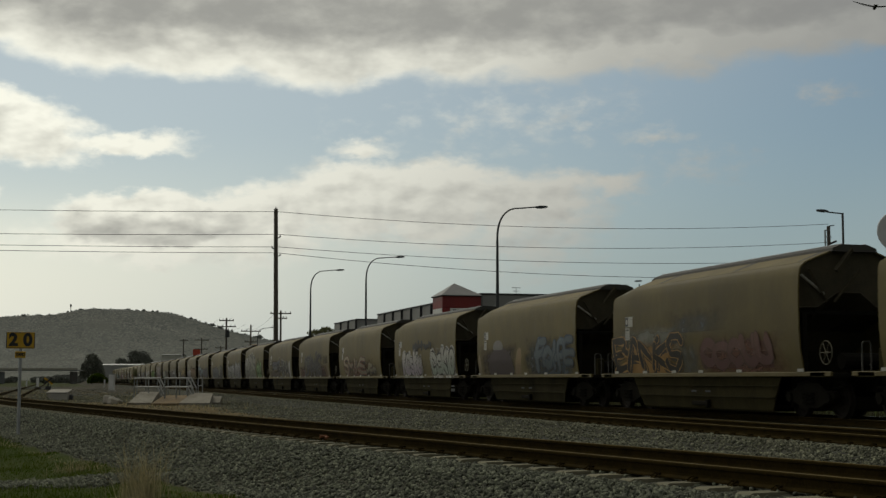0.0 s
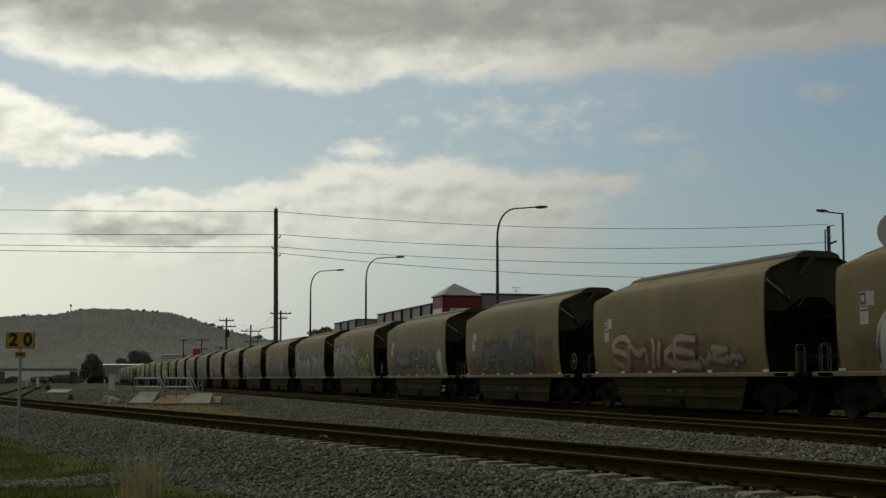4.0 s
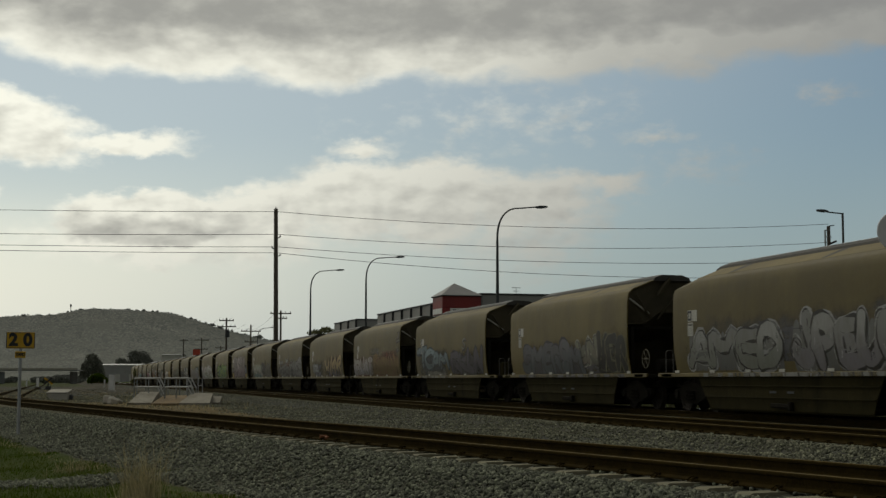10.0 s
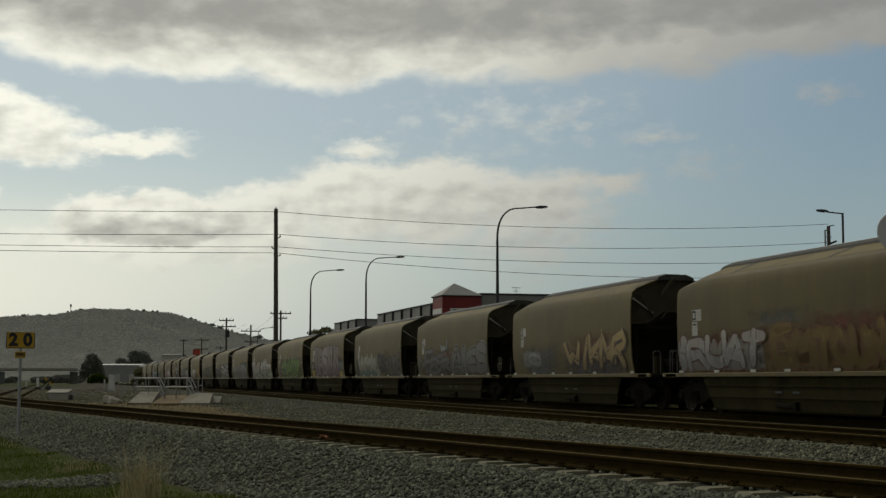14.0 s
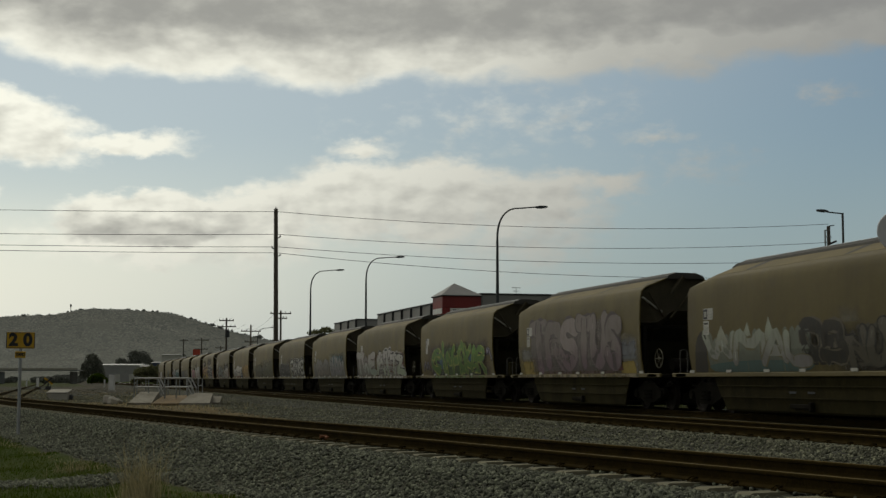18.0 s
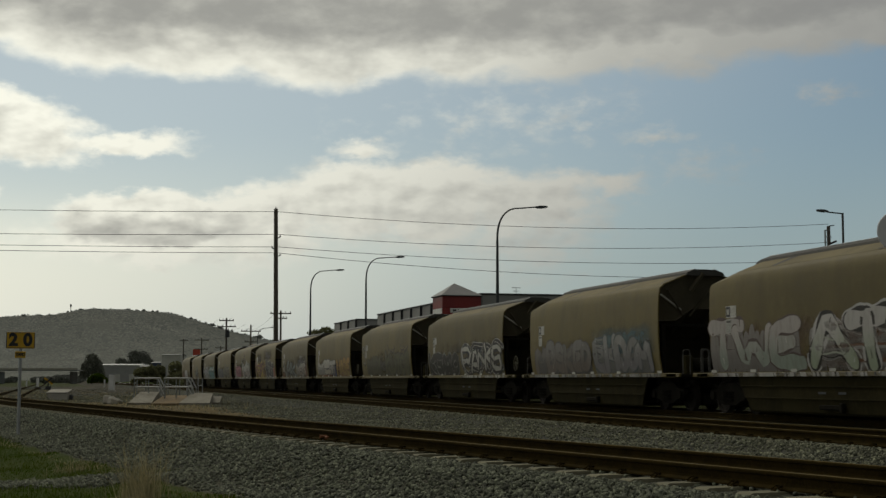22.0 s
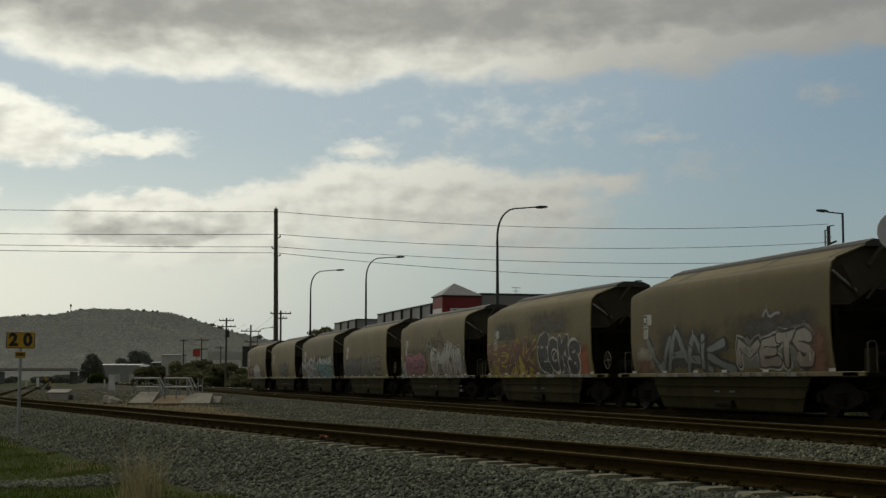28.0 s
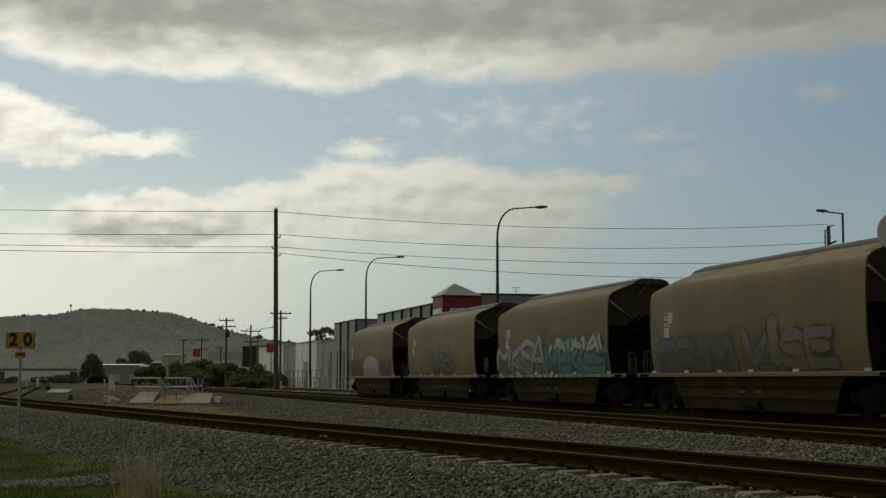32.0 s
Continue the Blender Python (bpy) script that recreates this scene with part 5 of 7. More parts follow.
         [(0.02, 0.08, 0.0, 0.46, (0.035, 0.03, 0.025), 0.35, 0.25), (0.11, 0.17, 0.30, 0.50, (0.42, 0.43, 0.33), 0.9, 0.0), (0.22, 0.27, 0.30, 0.52, (0.42, 0.45, 0.35), 0.92, 0.05), (0.31, 0.36, 0.30, 0.56, (0.42, 0.45, 0.35), 0.93, -0.05),
          (0.08, 0.50, 0.0, 0.12, (0.10, 0.18, 0.165), 0.1, 0.0)], []),
    14: ([(0.0, 0.98, 0.0, 0.5, (0.19, 0.12, 0.115), 0.9), (0.78, 1.0, 0.0, 0.55, (0.24, 0.26, 0.30), 1.0), (0.78, 0.97, 0.0, 0.20, (0.42, 0.31, 0.06), 1.2), (0.0, 0.14, 0.0, 0.26, (0.40, 0.30, 0.07), 1.0), (0.0, 0.12, 0.2, 0.45, (0.26, 0.26, 0.25), 0.9),
          (0.76, 0.84, 0.04, 0.3, (0.19, 0.04, 0.04), 1.1), (0.1, 0.85, 0.1, 0.9, (0.30, 0.26, 0.24), 0.8)],
         [("TRSTUS", 0.10, 0.83, 0.04, 0.82, (0.33, 0.28, 0.265), (0.12, 0.095, 0.10), 0.035, "b")], [], [(0.0, 0.98, (0.33, 0.27, 0.16))]),
    15: ([(0.0, 1.0, 0.0, 0.64, (0.065, 0.040, 0.135), 1.5), (0.12, 0.88, 0.0, 0.36, (0.05, 0.12, 0.03), 1.1), (0.24, 0.78, 0.2, 0.6, (0.09, 0.20, 0.03), 0.9)],
         [("GIMHOKAR", 0.16, 0.86, 0.0, 0.50, (0.15, 0.34, 0.045), (0.38, 0.42, 0.08), 0.26), ("O", 0.26, 0.38, 0.12, 0.30, (0.05, 0.17, 0.28), (0.06, 0.2, 0.1), 0.2), ("O", 0.64, 0.74, 0.14, 0.32, (0.05, 0.17, 0.28), (0.06, 0.2, 0.1), 0.2),
          ("*", 0.90, 0.95, 0.28, 0.46, (0.42, 0.40, 0.45), (0.1, 0.08, 0.16), 0.05), ("*", 0.04, 0.1, 0.08, 0.26, (0.42, 0.40, 0.45), (0.1, 0.08, 0.16), 0.05)], [], [(0.15, 0.85, (0.16, 0.26, 0.06))]),
    16: ([(0.0, 0.42, 0.0, 0.56, (0.22, 0.13, 0.085), 0.9), (0.36, 1.0, 0.0, 0.58, (0.20, 0.09, 0.045), 0.9), (0.88, 1.0, 0.2, 0.56, (0.24, 0.06, 0.03), 1.1)],
         [("TWE", 0.0, 0.34, 0.0, 0.56, (0.50, 0.46, 0.43), (0.13, 0.09, 0.08), 0.03, "b"), ("ATTZ", 0.38, 0.96, 0.0, 0.54, (0.58, 0.56, 0.53), K, 0.045, "q")], [], [(0.0, 1.0, (0.5, 0.48, 0.45))]),
    17: ([(0.0, 0.5, 0.0, 0.52, (0.20, 0.20, 0.19), 0.85), (0.44, 1.0, 0.25, 0.64, (0.11, 0.20, 0.23), 1.0)],
         [("MBSKED", 0.04, 0.45, 0.0, 0.46, (0.28, 0.275, 0.26), (0.13, 0.125, 0.115), 0.026, "b"), ("EHOOM", 0.48, 0.93, 0.0, 0.48, (0.36, 0.36, 0.34), (0.10, 0.12, 0.125), 0.03, "b")], [], [(0.0, 1.0, (0.34, 0.34, 0.32))]),
    18: ([(0.0, 0.42, 0.0, 0.46, (0.10, 0.10, 0.09), 0.8), (0.38, 1.0, 0.1, 0.64, (0.10, 0.12, 0.16), 0.9), (0.0, 1.0, 0.4, 0.62, (0.10, 0.10, 0.10), 0.4)],
         [("KEMO", 0.02, 0.38, 0.0, 0.46, (0.018, 0.018, 0.016), (0.27, 0.27, 0.24), 0.026, "b"), ("OSOC", 0.42, 0.98, 0.02, 0.56, (0.03, 0.03, 0.03), W, 0.10), ("RANKS", 0.44, 0.96, 0.06, 0.44, W, K, 0.15)], [], [(0.4, 1.0, W)]),
    19: ([(0.03, 0.98, 0.0, 0.50, (0.095, 0.092, 0.045), 0.9), (0.2, 0.95, 0.36, 0.58, (0.15, 0.13, 0.07), 0.5)],
         [("MIDI", 0.10, 0.34, 0.03, 0.44, (0.125, 0.122, 0.055), (0.040, 0.040, 0.02), 0.03, "b"), ("UKI", 0.35, 0.44, 0.16, 0.28, (0.13, 0.125, 0.08), (0.06, 0.055, 0.04), 0.05), ("KUTOS", 0.45, 0.96, 0.03, 0.52, (0.135, 0.130, 0.06), (0.035, 0.036, 0.02), 0.035, "q"),
          ("W", 0.50, 0.62, 0.50, 0.66, (0.24, 0.19, 0.09), (0.14, 0.12, 0.06), 0.06), ("W", 0.76, 0.90, 0.52, 0.68, (0.24, 0.19, 0.09), (0.14, 0.12, 0.06), 0.06), ("S", 0.02, 0.06, 0.3, 0.7, (0.36, 0.34, 0.30), (0.2, 0.18, 0.14), 0.04)], [], []),
    20: ([(0.0, 0.55, 0.0, 0.48, (0.27, 0.12, 0.05), 0.9), (0.35, 0.6, 0.0, 0.4, (0.07, 0.09, 0.22), 0.8), (0.5, 1.0, 0.0, 0.46, (0.30, 0.17, 0.05), 0.9)],
         [("MET", 0.05, 0.5, 0.05, 0.46, W, (0.10, 0.09, 0.10), 0.03, "q"), ("HASE", 0.56, 0.96, 0.0, 0.44, (0.42, 0.25, 0.05), (0.20, 0.10, 0.05), 0.04, "b")], [], []),
    21: ([(0.08, 0.5, 0.05, 0.62, (0.085, 0.085, 0.075), 0.75), (0.45, 0.99, 0.25, 0.66, (0.065, 0.065, 0.062), 0.95), (0.0, 0.15, 0.05, 0.42, (0.40, 0.36, 0.28), 0.9), (0.0, 0.12, 0.0, 0.2, (0.24, 0.10, 0.05), 0.9), (0.82, 1.0, 0.0, 0.5, (0.24, 0.10, 0.05), 1.0)],
         [("VAAK", 0.10, 0.46, 0.0, 0.48, (0.30, 0.34, 0.32), K, 0.17), ("METS", 0.53, 0.90, 0.04, 0.42, (0.42, 0.41, 0.355), K, 0.04, "q"), ("*", 0.66, 0.74, 0.5, 0.7, (0.45, 0.44, 0.40), (0.12, 0.11, 0.10), 0.05)], [], [(0.1, 0.9, (0.24, 0.22, 0.18))]),
    22: ([(0.0, 0.48, 0.0, 0.60, (0.13, 0.11, 0.13), 0.9), (0.0, 0.47, 0.0, 0.50, (0.50, 0.36, 0.03), 1.4), (0.42, 0.92, 0.0, 0.58, (0.11, 0.11, 0.15), 0.8), (0.84, 0.98, 0.0, 0.44, (0.36, 0.09, 0.03), 1.2), (0.05, 0.30, 0.55, 0.88, (0.085, 0.078, 0.06), 0.8),
          (0.3, 0.85, 0.6, 0.98, (0.095, 0.085, 0.062), 0.8)],
         [("REANK", 0.02, 0.44, 0.02, 0.52, (0.20, 0.07, 0.055), (0.56, 0.40, 0.03), 0.20), ("EGKS", 0.48, 0.87, 0.0, 0.56, (0.03, 0.03, 0.03), W, 0.045, "b")], [], [(0.0, 0.45, (0.5, 0.38, 0.05)), (0.47, 0.95, (0.3, 0.3, 0.28))]),
    23: ([(0.0, 0.44, 0.05, 0.62, (0.12, 0.16, 0.085), 0.9), (0.34, 1.0, 0.0, 0.60, (0.22, 0.22, 0.20), 0.8), (0.30, 0.60, 0.4, 0.78, (0.17, 0.155, 0.10), 0.7), (0.0, 0.08, 0.0, 0.4, (0.32, 0.34, 0.33), 0.9), (0.92, 1.0, 0.0, 0.4, (0.30, 0.31, 0.30), 0.8)],
         [("SED", 0.07, 0.35, 0.03, 0.48, (0.38, 0.13, 0.17), (0.08, 0.03, 0.04), 0.035, "b"), ("SMIKTO", 0.44, 0.94, 0.02, 0.56, (0.46, 0.46, 0.42), (0.04, 0.04, 0.036), 0.04, "b"), ("A", 0.36, 0.46, 0.42, 0.74, (0.22, 0.21, 0.15), (0.12, 0.13, 0.09), 0.10), ("A", 0.52, 0.62, 0.55, 0.78, (0.24, 0.17, 0.12), (0.09, 0.08, 0.06), 0.06)],
         [], [(0.0, 1.0, (0.36, 0.35, 0.31))]),
    24: ([(0.0, 0.45, 0.0, 0.5, (0.095, 0.10, 0.095), 0.85), (0.36, 0.95, 0.0, 0.5, (0.14, 0.125, 0.09), 0.6)],
         [("GRIM", 0.03, 0.38, 0.0, 0.46, (0.13, 0.14, 0.135), (0.05, 0.052, 0.05), 0.035, "b"), ("VISE", 0.42, 0.84, 0.03, 0.48, (0.21, 0.195, 0.145), (0.03, 0.028, 0.022), 0.035, "q")], [], []),
    25: ([(0.0, 0.46, 0.0, 0.56, (0.30, 0.30, 0.30), 1.0), (0.38, 1.0, 0.0, 0.50, (0.10, 0.27, 0.27), 1.2), (0.3, 0.9, 0.4, 0.62, (0.24, 0.22, 0.17), 0.6)],
         [("MKSA", 0.0, 0.40, 0.0, 0.48, (0.42, 0.42, 0.42), (0.20, 0.20, 0.205), 0.16), ("MEKOS", 0.42, 0.96, 0.0, 0.40, (0.13, 0.34, 0.34), (0.04, 0.12, 0.13), 0.18), ("IAIAIAI", 0.42, 0.97, 0.30, 0.52, W, (0.2, 0.34, 0.34), 0.11)], [], [(0.0, 0.5, W), (0.5, 1.0, (0.2, 0.34, 0.34))]),
    26: ([(0.2, 0.75, 0.0, 0.46, (0.19, 0.16, 0.10), 0.6)], [("WAS", 0.32, 0.60, 0.06, 0.42, (0.17, 0.23, 0.22), (0.1, 0.12, 0.1), 0.12)], [], []),
    27: ([(0.0, 0.35, 0.0, 0.5, (0.22, 0.12, 0.09), 0.8), (0.6, 1.0, 0.0, 0.45, (0.19, 0.115, 0.08), 0.7)], [], [(0.28, 0.66, 0.0, 0.46, (0.40, 0.40, 0.39), 0.35, 0.15)], []),
    -1: ([(0.1, 0.9, 0.0, 0.4, (0.15, 0.13, 0.11), 0.6)], [("ZORK", 0.3, 0.8, 0.0, 0.36, GREY, K, 0.2)], [], []),
}


def paint_wagon(k, w):
    if k not in PAINT:
        return
    clouds, words, shapes, sills = PAINT[k]
    g = None
    for i, (u0, u1, v0, v1, rgb, op) in enumerate(clouds):
        quads = [[(y, z, 0.0006 * i, c, o) for y, z, _, c, o in q] for q in haze_patch(u0, u1, v0, v1, rgb, op, k * 10 + i)]
        ob = painted("graffiti", quads, w, "faded spray-painted graffiti")
        g = g or ob
    for i, (u0, u1, v0, v1, rgb, taper, lean) in enumerate(shapes):
        slab_patch(g, u0, u1, v0, v1, rgb, 5 * k + i, taper, -lean)
    for i, (text, u0, u1, v0, v1, fill, rim, fat, *style) in enumerate(words):
        if style:
            bubble_word(g, text, u0, u1, v0, v1, fill, rim, fat, 100 + k * 10 + i, 0.8 if style[0] == "q" else 0.0)
        else:
            word(g, text, u0, u1, v0, v1, fill, rim, fat, 100 + k * 10 + i, (k + i) % 2)
    for i, (u0, u1, rgb) in enumerate(sills):
        sill_paint(g, u0, u1, rgb, 300 + k * 10 + i)


LABELS = {
    2: "tan grain hopper wagon with white bubble-letter graffiti", 6: "tan grain hopper wagon with tall white and green graffiti",
    14: "tan grain hopper wagon with huge pink-silver graffiti", 15: "tan grain hopper wagon with green and purple graffiti",
    18: "tan grain hopper wagon with black and white graffiti", 22: "tan grain hopper wagon with yellow and black graffiti",
    23: "tan grain hopper wagon with pink and white graffiti", 25: "tan grain hopper wagon with silver and teal graffiti",
    27: "last tan grain hopper wagon with a white paint patch",
}


def build_train():
    protos = {-2: build_wagon(True), -1: build_wagon(False)}
    for k in range(-2, 28):
        w = protos[k] if k < 0 else copy_thing(protos[-2 + k % 2], Matrix.Identity(4))
        w.matrix_basis = Matrix.Translation((MAIN_X, FIRST_REAR - BODY + k * PITCH, RAIL))
        WAGONS.append((k, w))
        tagged(w, LABELS.get(k, "tan grain hopper wagon with faded graffiti along its side" if k in PAINT else ""))
    for k, w in WAGONS:
        paint_wagon(k, w)


build_train()


# ---- street lamps, poles, wires ----
def street_lamp(x, y, h, reach, turn, label="tall dark steel street lamp with a curved outreach arm"):
    ob = thing("street_lamp", pose(x, y, 0, 0, 0, turn), label, "street lamp", "street lamps")
    part("pole", Shape().tube([(0, 0, 0), (0, 0, h * 0.5), (0, 0, h - 2.1)], 0.13, 10, 0.075), MAT["darkpole"], ob, smooth=True)
    pts = [(0, 0, h - 2.15)] + [(1.5 - 1.5 * math.cos(t) ** 0.80, 0, h - 2.1 + 2.04 * math.sin(t) ** 0.85) for t in [radians(9 * k) for k in range(1, 10)]]
    pts += [(1.55, 0, h - 0.05), (reach, 0, h + 0.06)]
    part("outreach_arm", Shape().tube(pts, 0.07, 8, 0.04), MAT["darkpole"], ob, smooth=True)
    part("lamp_head", lamp_head(reach, h + 0.12), MAT["darkpole"], ob)
    part("base_plate", Shape().box(-0.25, 0.25, -0.25, 0.25, 0, 0.04, 0.01), MAT["galv"], ob)
    return ob


def lamp_head(reach, h):
    rings = []
    for dx, w, lo, hi in ((-0.1, 0.05, 0.12, 0.03), (0.15, 0.14, 0.15, -0.02), (0.5, 0.15, 0.12, -0.03), (0.70, 0.08, 0.08, -0.01)):
        rings.append([(reach + dx, -w, h - lo), (reach + dx, w, h - lo), (reach + dx, w * 0.7, h - hi), (reach + dx, -w * 0.7, h - hi)])
    return Shape().loft(rings)


street_lamp(26.30, 83.35, 12.0, 2.6, 0)
street_lamp(26.10, 120.97, 12.0, 2.75, 0)
street_lamp(24.23, 138.29, 12.1, 2.65, 0)
street_lamp(36.6, 266.0, 11.0, 2.4, 0, "far street lamp beside the road")
# straight-armed lamp over the car park
ob = thing("street_lamp", pose(48.47, 80.06, 0), "street lamp with a straight bracket arm", "street lamp", "street lamps")
part("pole", Shape().box(-0.055, 0.055, -0.055, 0.055, 0, 11.92, 0.01), MAT["darkpole"], ob)
part("outreach_arm", Shape().tube([(0, 0, 11.87), (-0.9, 0, 11.93), (-1.2, 0, 11.97)], 0.045, 6), MAT["darkpole"], ob)
part("lamp_head", lamp_head(1.15, 12.07), MAT["darkpole"], ob, m=Matrix.Rotation(math.pi, 4, "Z"))
ob = thing("street_lamp", pose(59.6, 138.9, 0), "far street lamp with a short arm", "street lamp", "street lamps")
part("pole", Shape().tube([(0, 0, 0), (0, 0, 11.4)], 0.1, 8, 0.06), MAT["darkpole"], ob)
part("lamp_head", lamp_head(-0.4, 11.75), MAT["darkpole"], ob)


def insulator(x, y, z):
    return Shape().lathe([(0.03, 0), (0.075, 0.03), (0.045, 0.08), (0.07, 0.12), (0.02, 0.2)], 8, Matrix.Translation((x, y, z)))


def power_pole(x, y, h, arms, label, lean=0.0, box=None):
    ob = thing("power_pole", pose(x, y, 0, 0, lean, 0), label, "power pole", "power poles")
    part("pole", Shape().tube([(0, 0, -0.3), (0, 0, h * 0.5), (0, 0, h)], 0.26 if h > 13 else 0.18, 10, 0.20 if h > 13 else 0.13), MAT["timber"], ob, smooth=True)
    for z, half in arms:
        a = part("crossarm", Shape().box(-half, half, -0.07, 0.07, z - 0.08, z + 0.08, 0.01), MAT["timber"], ob)
        for k in (-0.92, -0.45, 0.45, 0.92):
            part("insulator", insulator(half * k, 0, z + 0.08), MAT["dark"], a)
    if box:
        t = part("transformer", Shape().lathe([(0.02, -0.02), (0.32, 0), (0.34, 0.05), (0.34, 1.0), (0.3, 1.08), (0.02, 1.12)], 14, Matrix.Translation((0.1, -0.45, box))), MAT["dark"], ob, "dark cylindrical transformer")
        for k in (-0.15, 0.15):
            part("bushing", insulator(0.1 + k, -0.45, box + 1.1), MAT["dark"], t)
    return ob


near_pole = power_pole(21.25, 140.76, 18.4, [], "tall weathered timber power pole with side insulators", -0.6)
for z, side in ((15.45, 1), (14.35, -1), (13.6, 1)):
    b = part("bracket", Shape().tube([(0, -0.1, z - 0.05), (side * 0.42, -0.1, z + 0.10)], 0.06, 6), MAT["dark"], near_pole)
    part("insulator", insulator(side * 0.42, -0.1, z + 0.08), MAT["dark"], b)
part("insulator", insulator(0.0, 0, 18.4), MAT["dark"], near_pole)
power_pole(30.62, 198.95, 11.0, [(10.6, 1.5), (9.9, 0.9)], "timber power pole with crossarms")
power_pole(24.67, 213.48, 10.5, [(10.1, 1.1), (9.2, 1.4)], "timber power pole with crossarms and a transformer", box=7.6)
power_pole(31.71, 238.91, 10.5, [(9.4, 1.7), (7.6, 1.0)], "timber power pole with two crossarms")
power_pole(29.45, 299.14, 10.0, [(9.5, 1.5), (7.6, 1.3)], "far timber power pole with crossarms")
power_pole(26.52, 308.49, 10.0, [(9.6, 0.9)], "far timber power pole")
power_pole(36.9, 330.0, 9.0, [(8.6, 1.3)], "far timber power pole with one crossarm")
rear_pole = power_pole(83.35, 140.69, 18.4, [], "tall power pole rising behind the roofs")
part("bracket", Shape().tube([(0, -0.1, 16.4), (0.9, -0.1, 16.75)], 0.12, 6).tube([(-0.1, 0, 18.4), (0.7, 0, 18.55)], 0.06, 6), MAT["dark"], rear_pole)
part("riser_pipe", Shape().tube([(-0.5, -0.1, 15.0), (-0.5, -0.1, 17.95), (-0.1, -0.1, 17.95)], 0.09, 6).tube([(-0.5, -0.1, 17.2), (0.3, -0.1, 17.2)], 0.06, 6), MAT["galvdull"], rear_pole)
part("sleeve", Shape().tube([(0, 0, 14.0), (0, 0, 18.42)], 0.21, 10, 0.19), MAT["galvdull"], rear_pole)

for za, zb, zc, sag in ((17.3, 18.11, 18.65, 1.04), (15.0, 15.82, 16.59, 1.02), (14.2, 14.55, 14.57, 0.89), (13.8, 13.95, 12.81, 1.07)):
    for xa, xb, z0, z1, q in ((-45.0, 21.2, za, zb, 0.35), (21.2, 83.35, zb, zc, sag)):
        pts = [(xa + (xb - xa) * k / 16, 140.65, z0 + (z1 - z0) * k / 16 - q * 4 * (k / 16) * (1 - k / 16)) for k in range(17)]
        solo("power_line", Shape().tube(pts, 0.026, 5), MAT["wire"], "thin overhead power line between tall poles", "power line", "power lines")
for (xa, ya), (xb, yb) in (((30.62, 198.95), (31.71, 238.91)), ((31.71, 238.91), (29.45, 299.14)), ((24.67, 213.48), (26.52, 308.49))):
    for off in (-0.9, 0.9):
        z0, z1 = (10.6 if ya > 150 else 12.2), 9.7
        pts = [(xa + off + (xb - xa) * k / 10, ya + (yb - ya) * k / 10, z0 + (z1 - z0) * k / 10 - 0.8 * 4 * (k / 10) * (1 - k / 10)) for k in range(11)]
        solo("power_line", Shape().tube(pts, 0.014, 4), MAT["wire"], "thin service wire between street power poles", "power line", "power lines")


# ---- buildings beyond the road ----
def slab_building(name, x0, x1, y0, y1, h, mat, label, cap=True):
    ob = thing(name, pose((x0 + x1) / 2, (y0 + y1) / 2, 0), label, "building")
    hx, hy = (x1 - x0) / 2, (y1 - y0) / 2
    wl = part("wall", Shape().box(-hx, hx, -hy, hy, -0.3, h), mat, ob)
    if cap:
        part("parapet_cap", Shape().box(-hx - 0.08, hx + 0.08, -hy - 0.08, hy + 0.08, h, h + 0.14, 0.02), MAT["dark"], ob)
    return ob, wl, hx, hy


def facade_panels(wl, hx, hy, h, n, name="panel", mat="panel"):
    """Precast panels along the long side that faces the tracks, parted by dark pilasters."""
    step = 2 * hy / n
    for k in range(n):
        y = -hy + step * k
        part("panel", Shape().box(-hx - 0.06, -hx - 0.003, y + 0.16, y + step - 0.16, 0.05, h - 0.15, 0.01), MAT[mat], wl)
        part("pilaster", Shape().box(-hx - 0.24, -hx - 0.003, y - 0.06, y + 0.06, -0.3, h + 0.03, 0.02), MAT["dark"], wl, "dark steel pilaster")


ob, wl, hx, hy = slab_building("warehouse", 33.3, 60, 159.1, 172.7, 8.1, MAT["panel"], "grey precast concrete warehouse with dark pilasters")
facade_panels(wl, hx, hy, 8.1, 3)
for k in range(5):
    part("end_panel", Shape().box(-hx + 0.1 + 5.3 * k, -hx + 5.2 + 5.3 * k, -hy - 0.06, -hy - 0.003, 0, 7.9, 0.01), MAT["panel"], wl)
for y in (160.6, 164.6, 168.6):
    part("awning_post", Shape().box(-hx - 1.25, -hx - 1.15, y - 165.9 - 0.05, y - 165.9 + 0.05, -0.2, 4.6), MAT["dark"], ob)
ob, wl, hx, hy = slab_building("large_shop", 33.3, 76, 109.9, 148.4, 8.15, MAT["panel"], "long grey precast shop building with dark pilasters")
facade_panels(wl, hx, hy, 8.15, 10)
for k in range(8):
    part("end_panel", Shape().box(-hx + 0.1 + 5.3 * k, -hx + 5.2 + 5.3 * k, -hy - 0.06, -hy - 0.003, 0, 8.0, 0.01), MAT["panel"], wl)
aerial = thing("tv_aerial", pose(41.0, 124.2, 8.29), "thin metal television aerial on the roof", "aerial")
part("mast", Shape().tube([(0, 0, 0), (0, 0, 1.5)], 0.03, 6), MAT["galv"], aerial)
for z, half in ((1.45, 0.42), (1.15, 0.3), (0.8, 0.36)):
    part("element", Shape().tube([(-half, 0, z), (half, 0, z)], 0.025, 5), MAT["galv"], aerial)

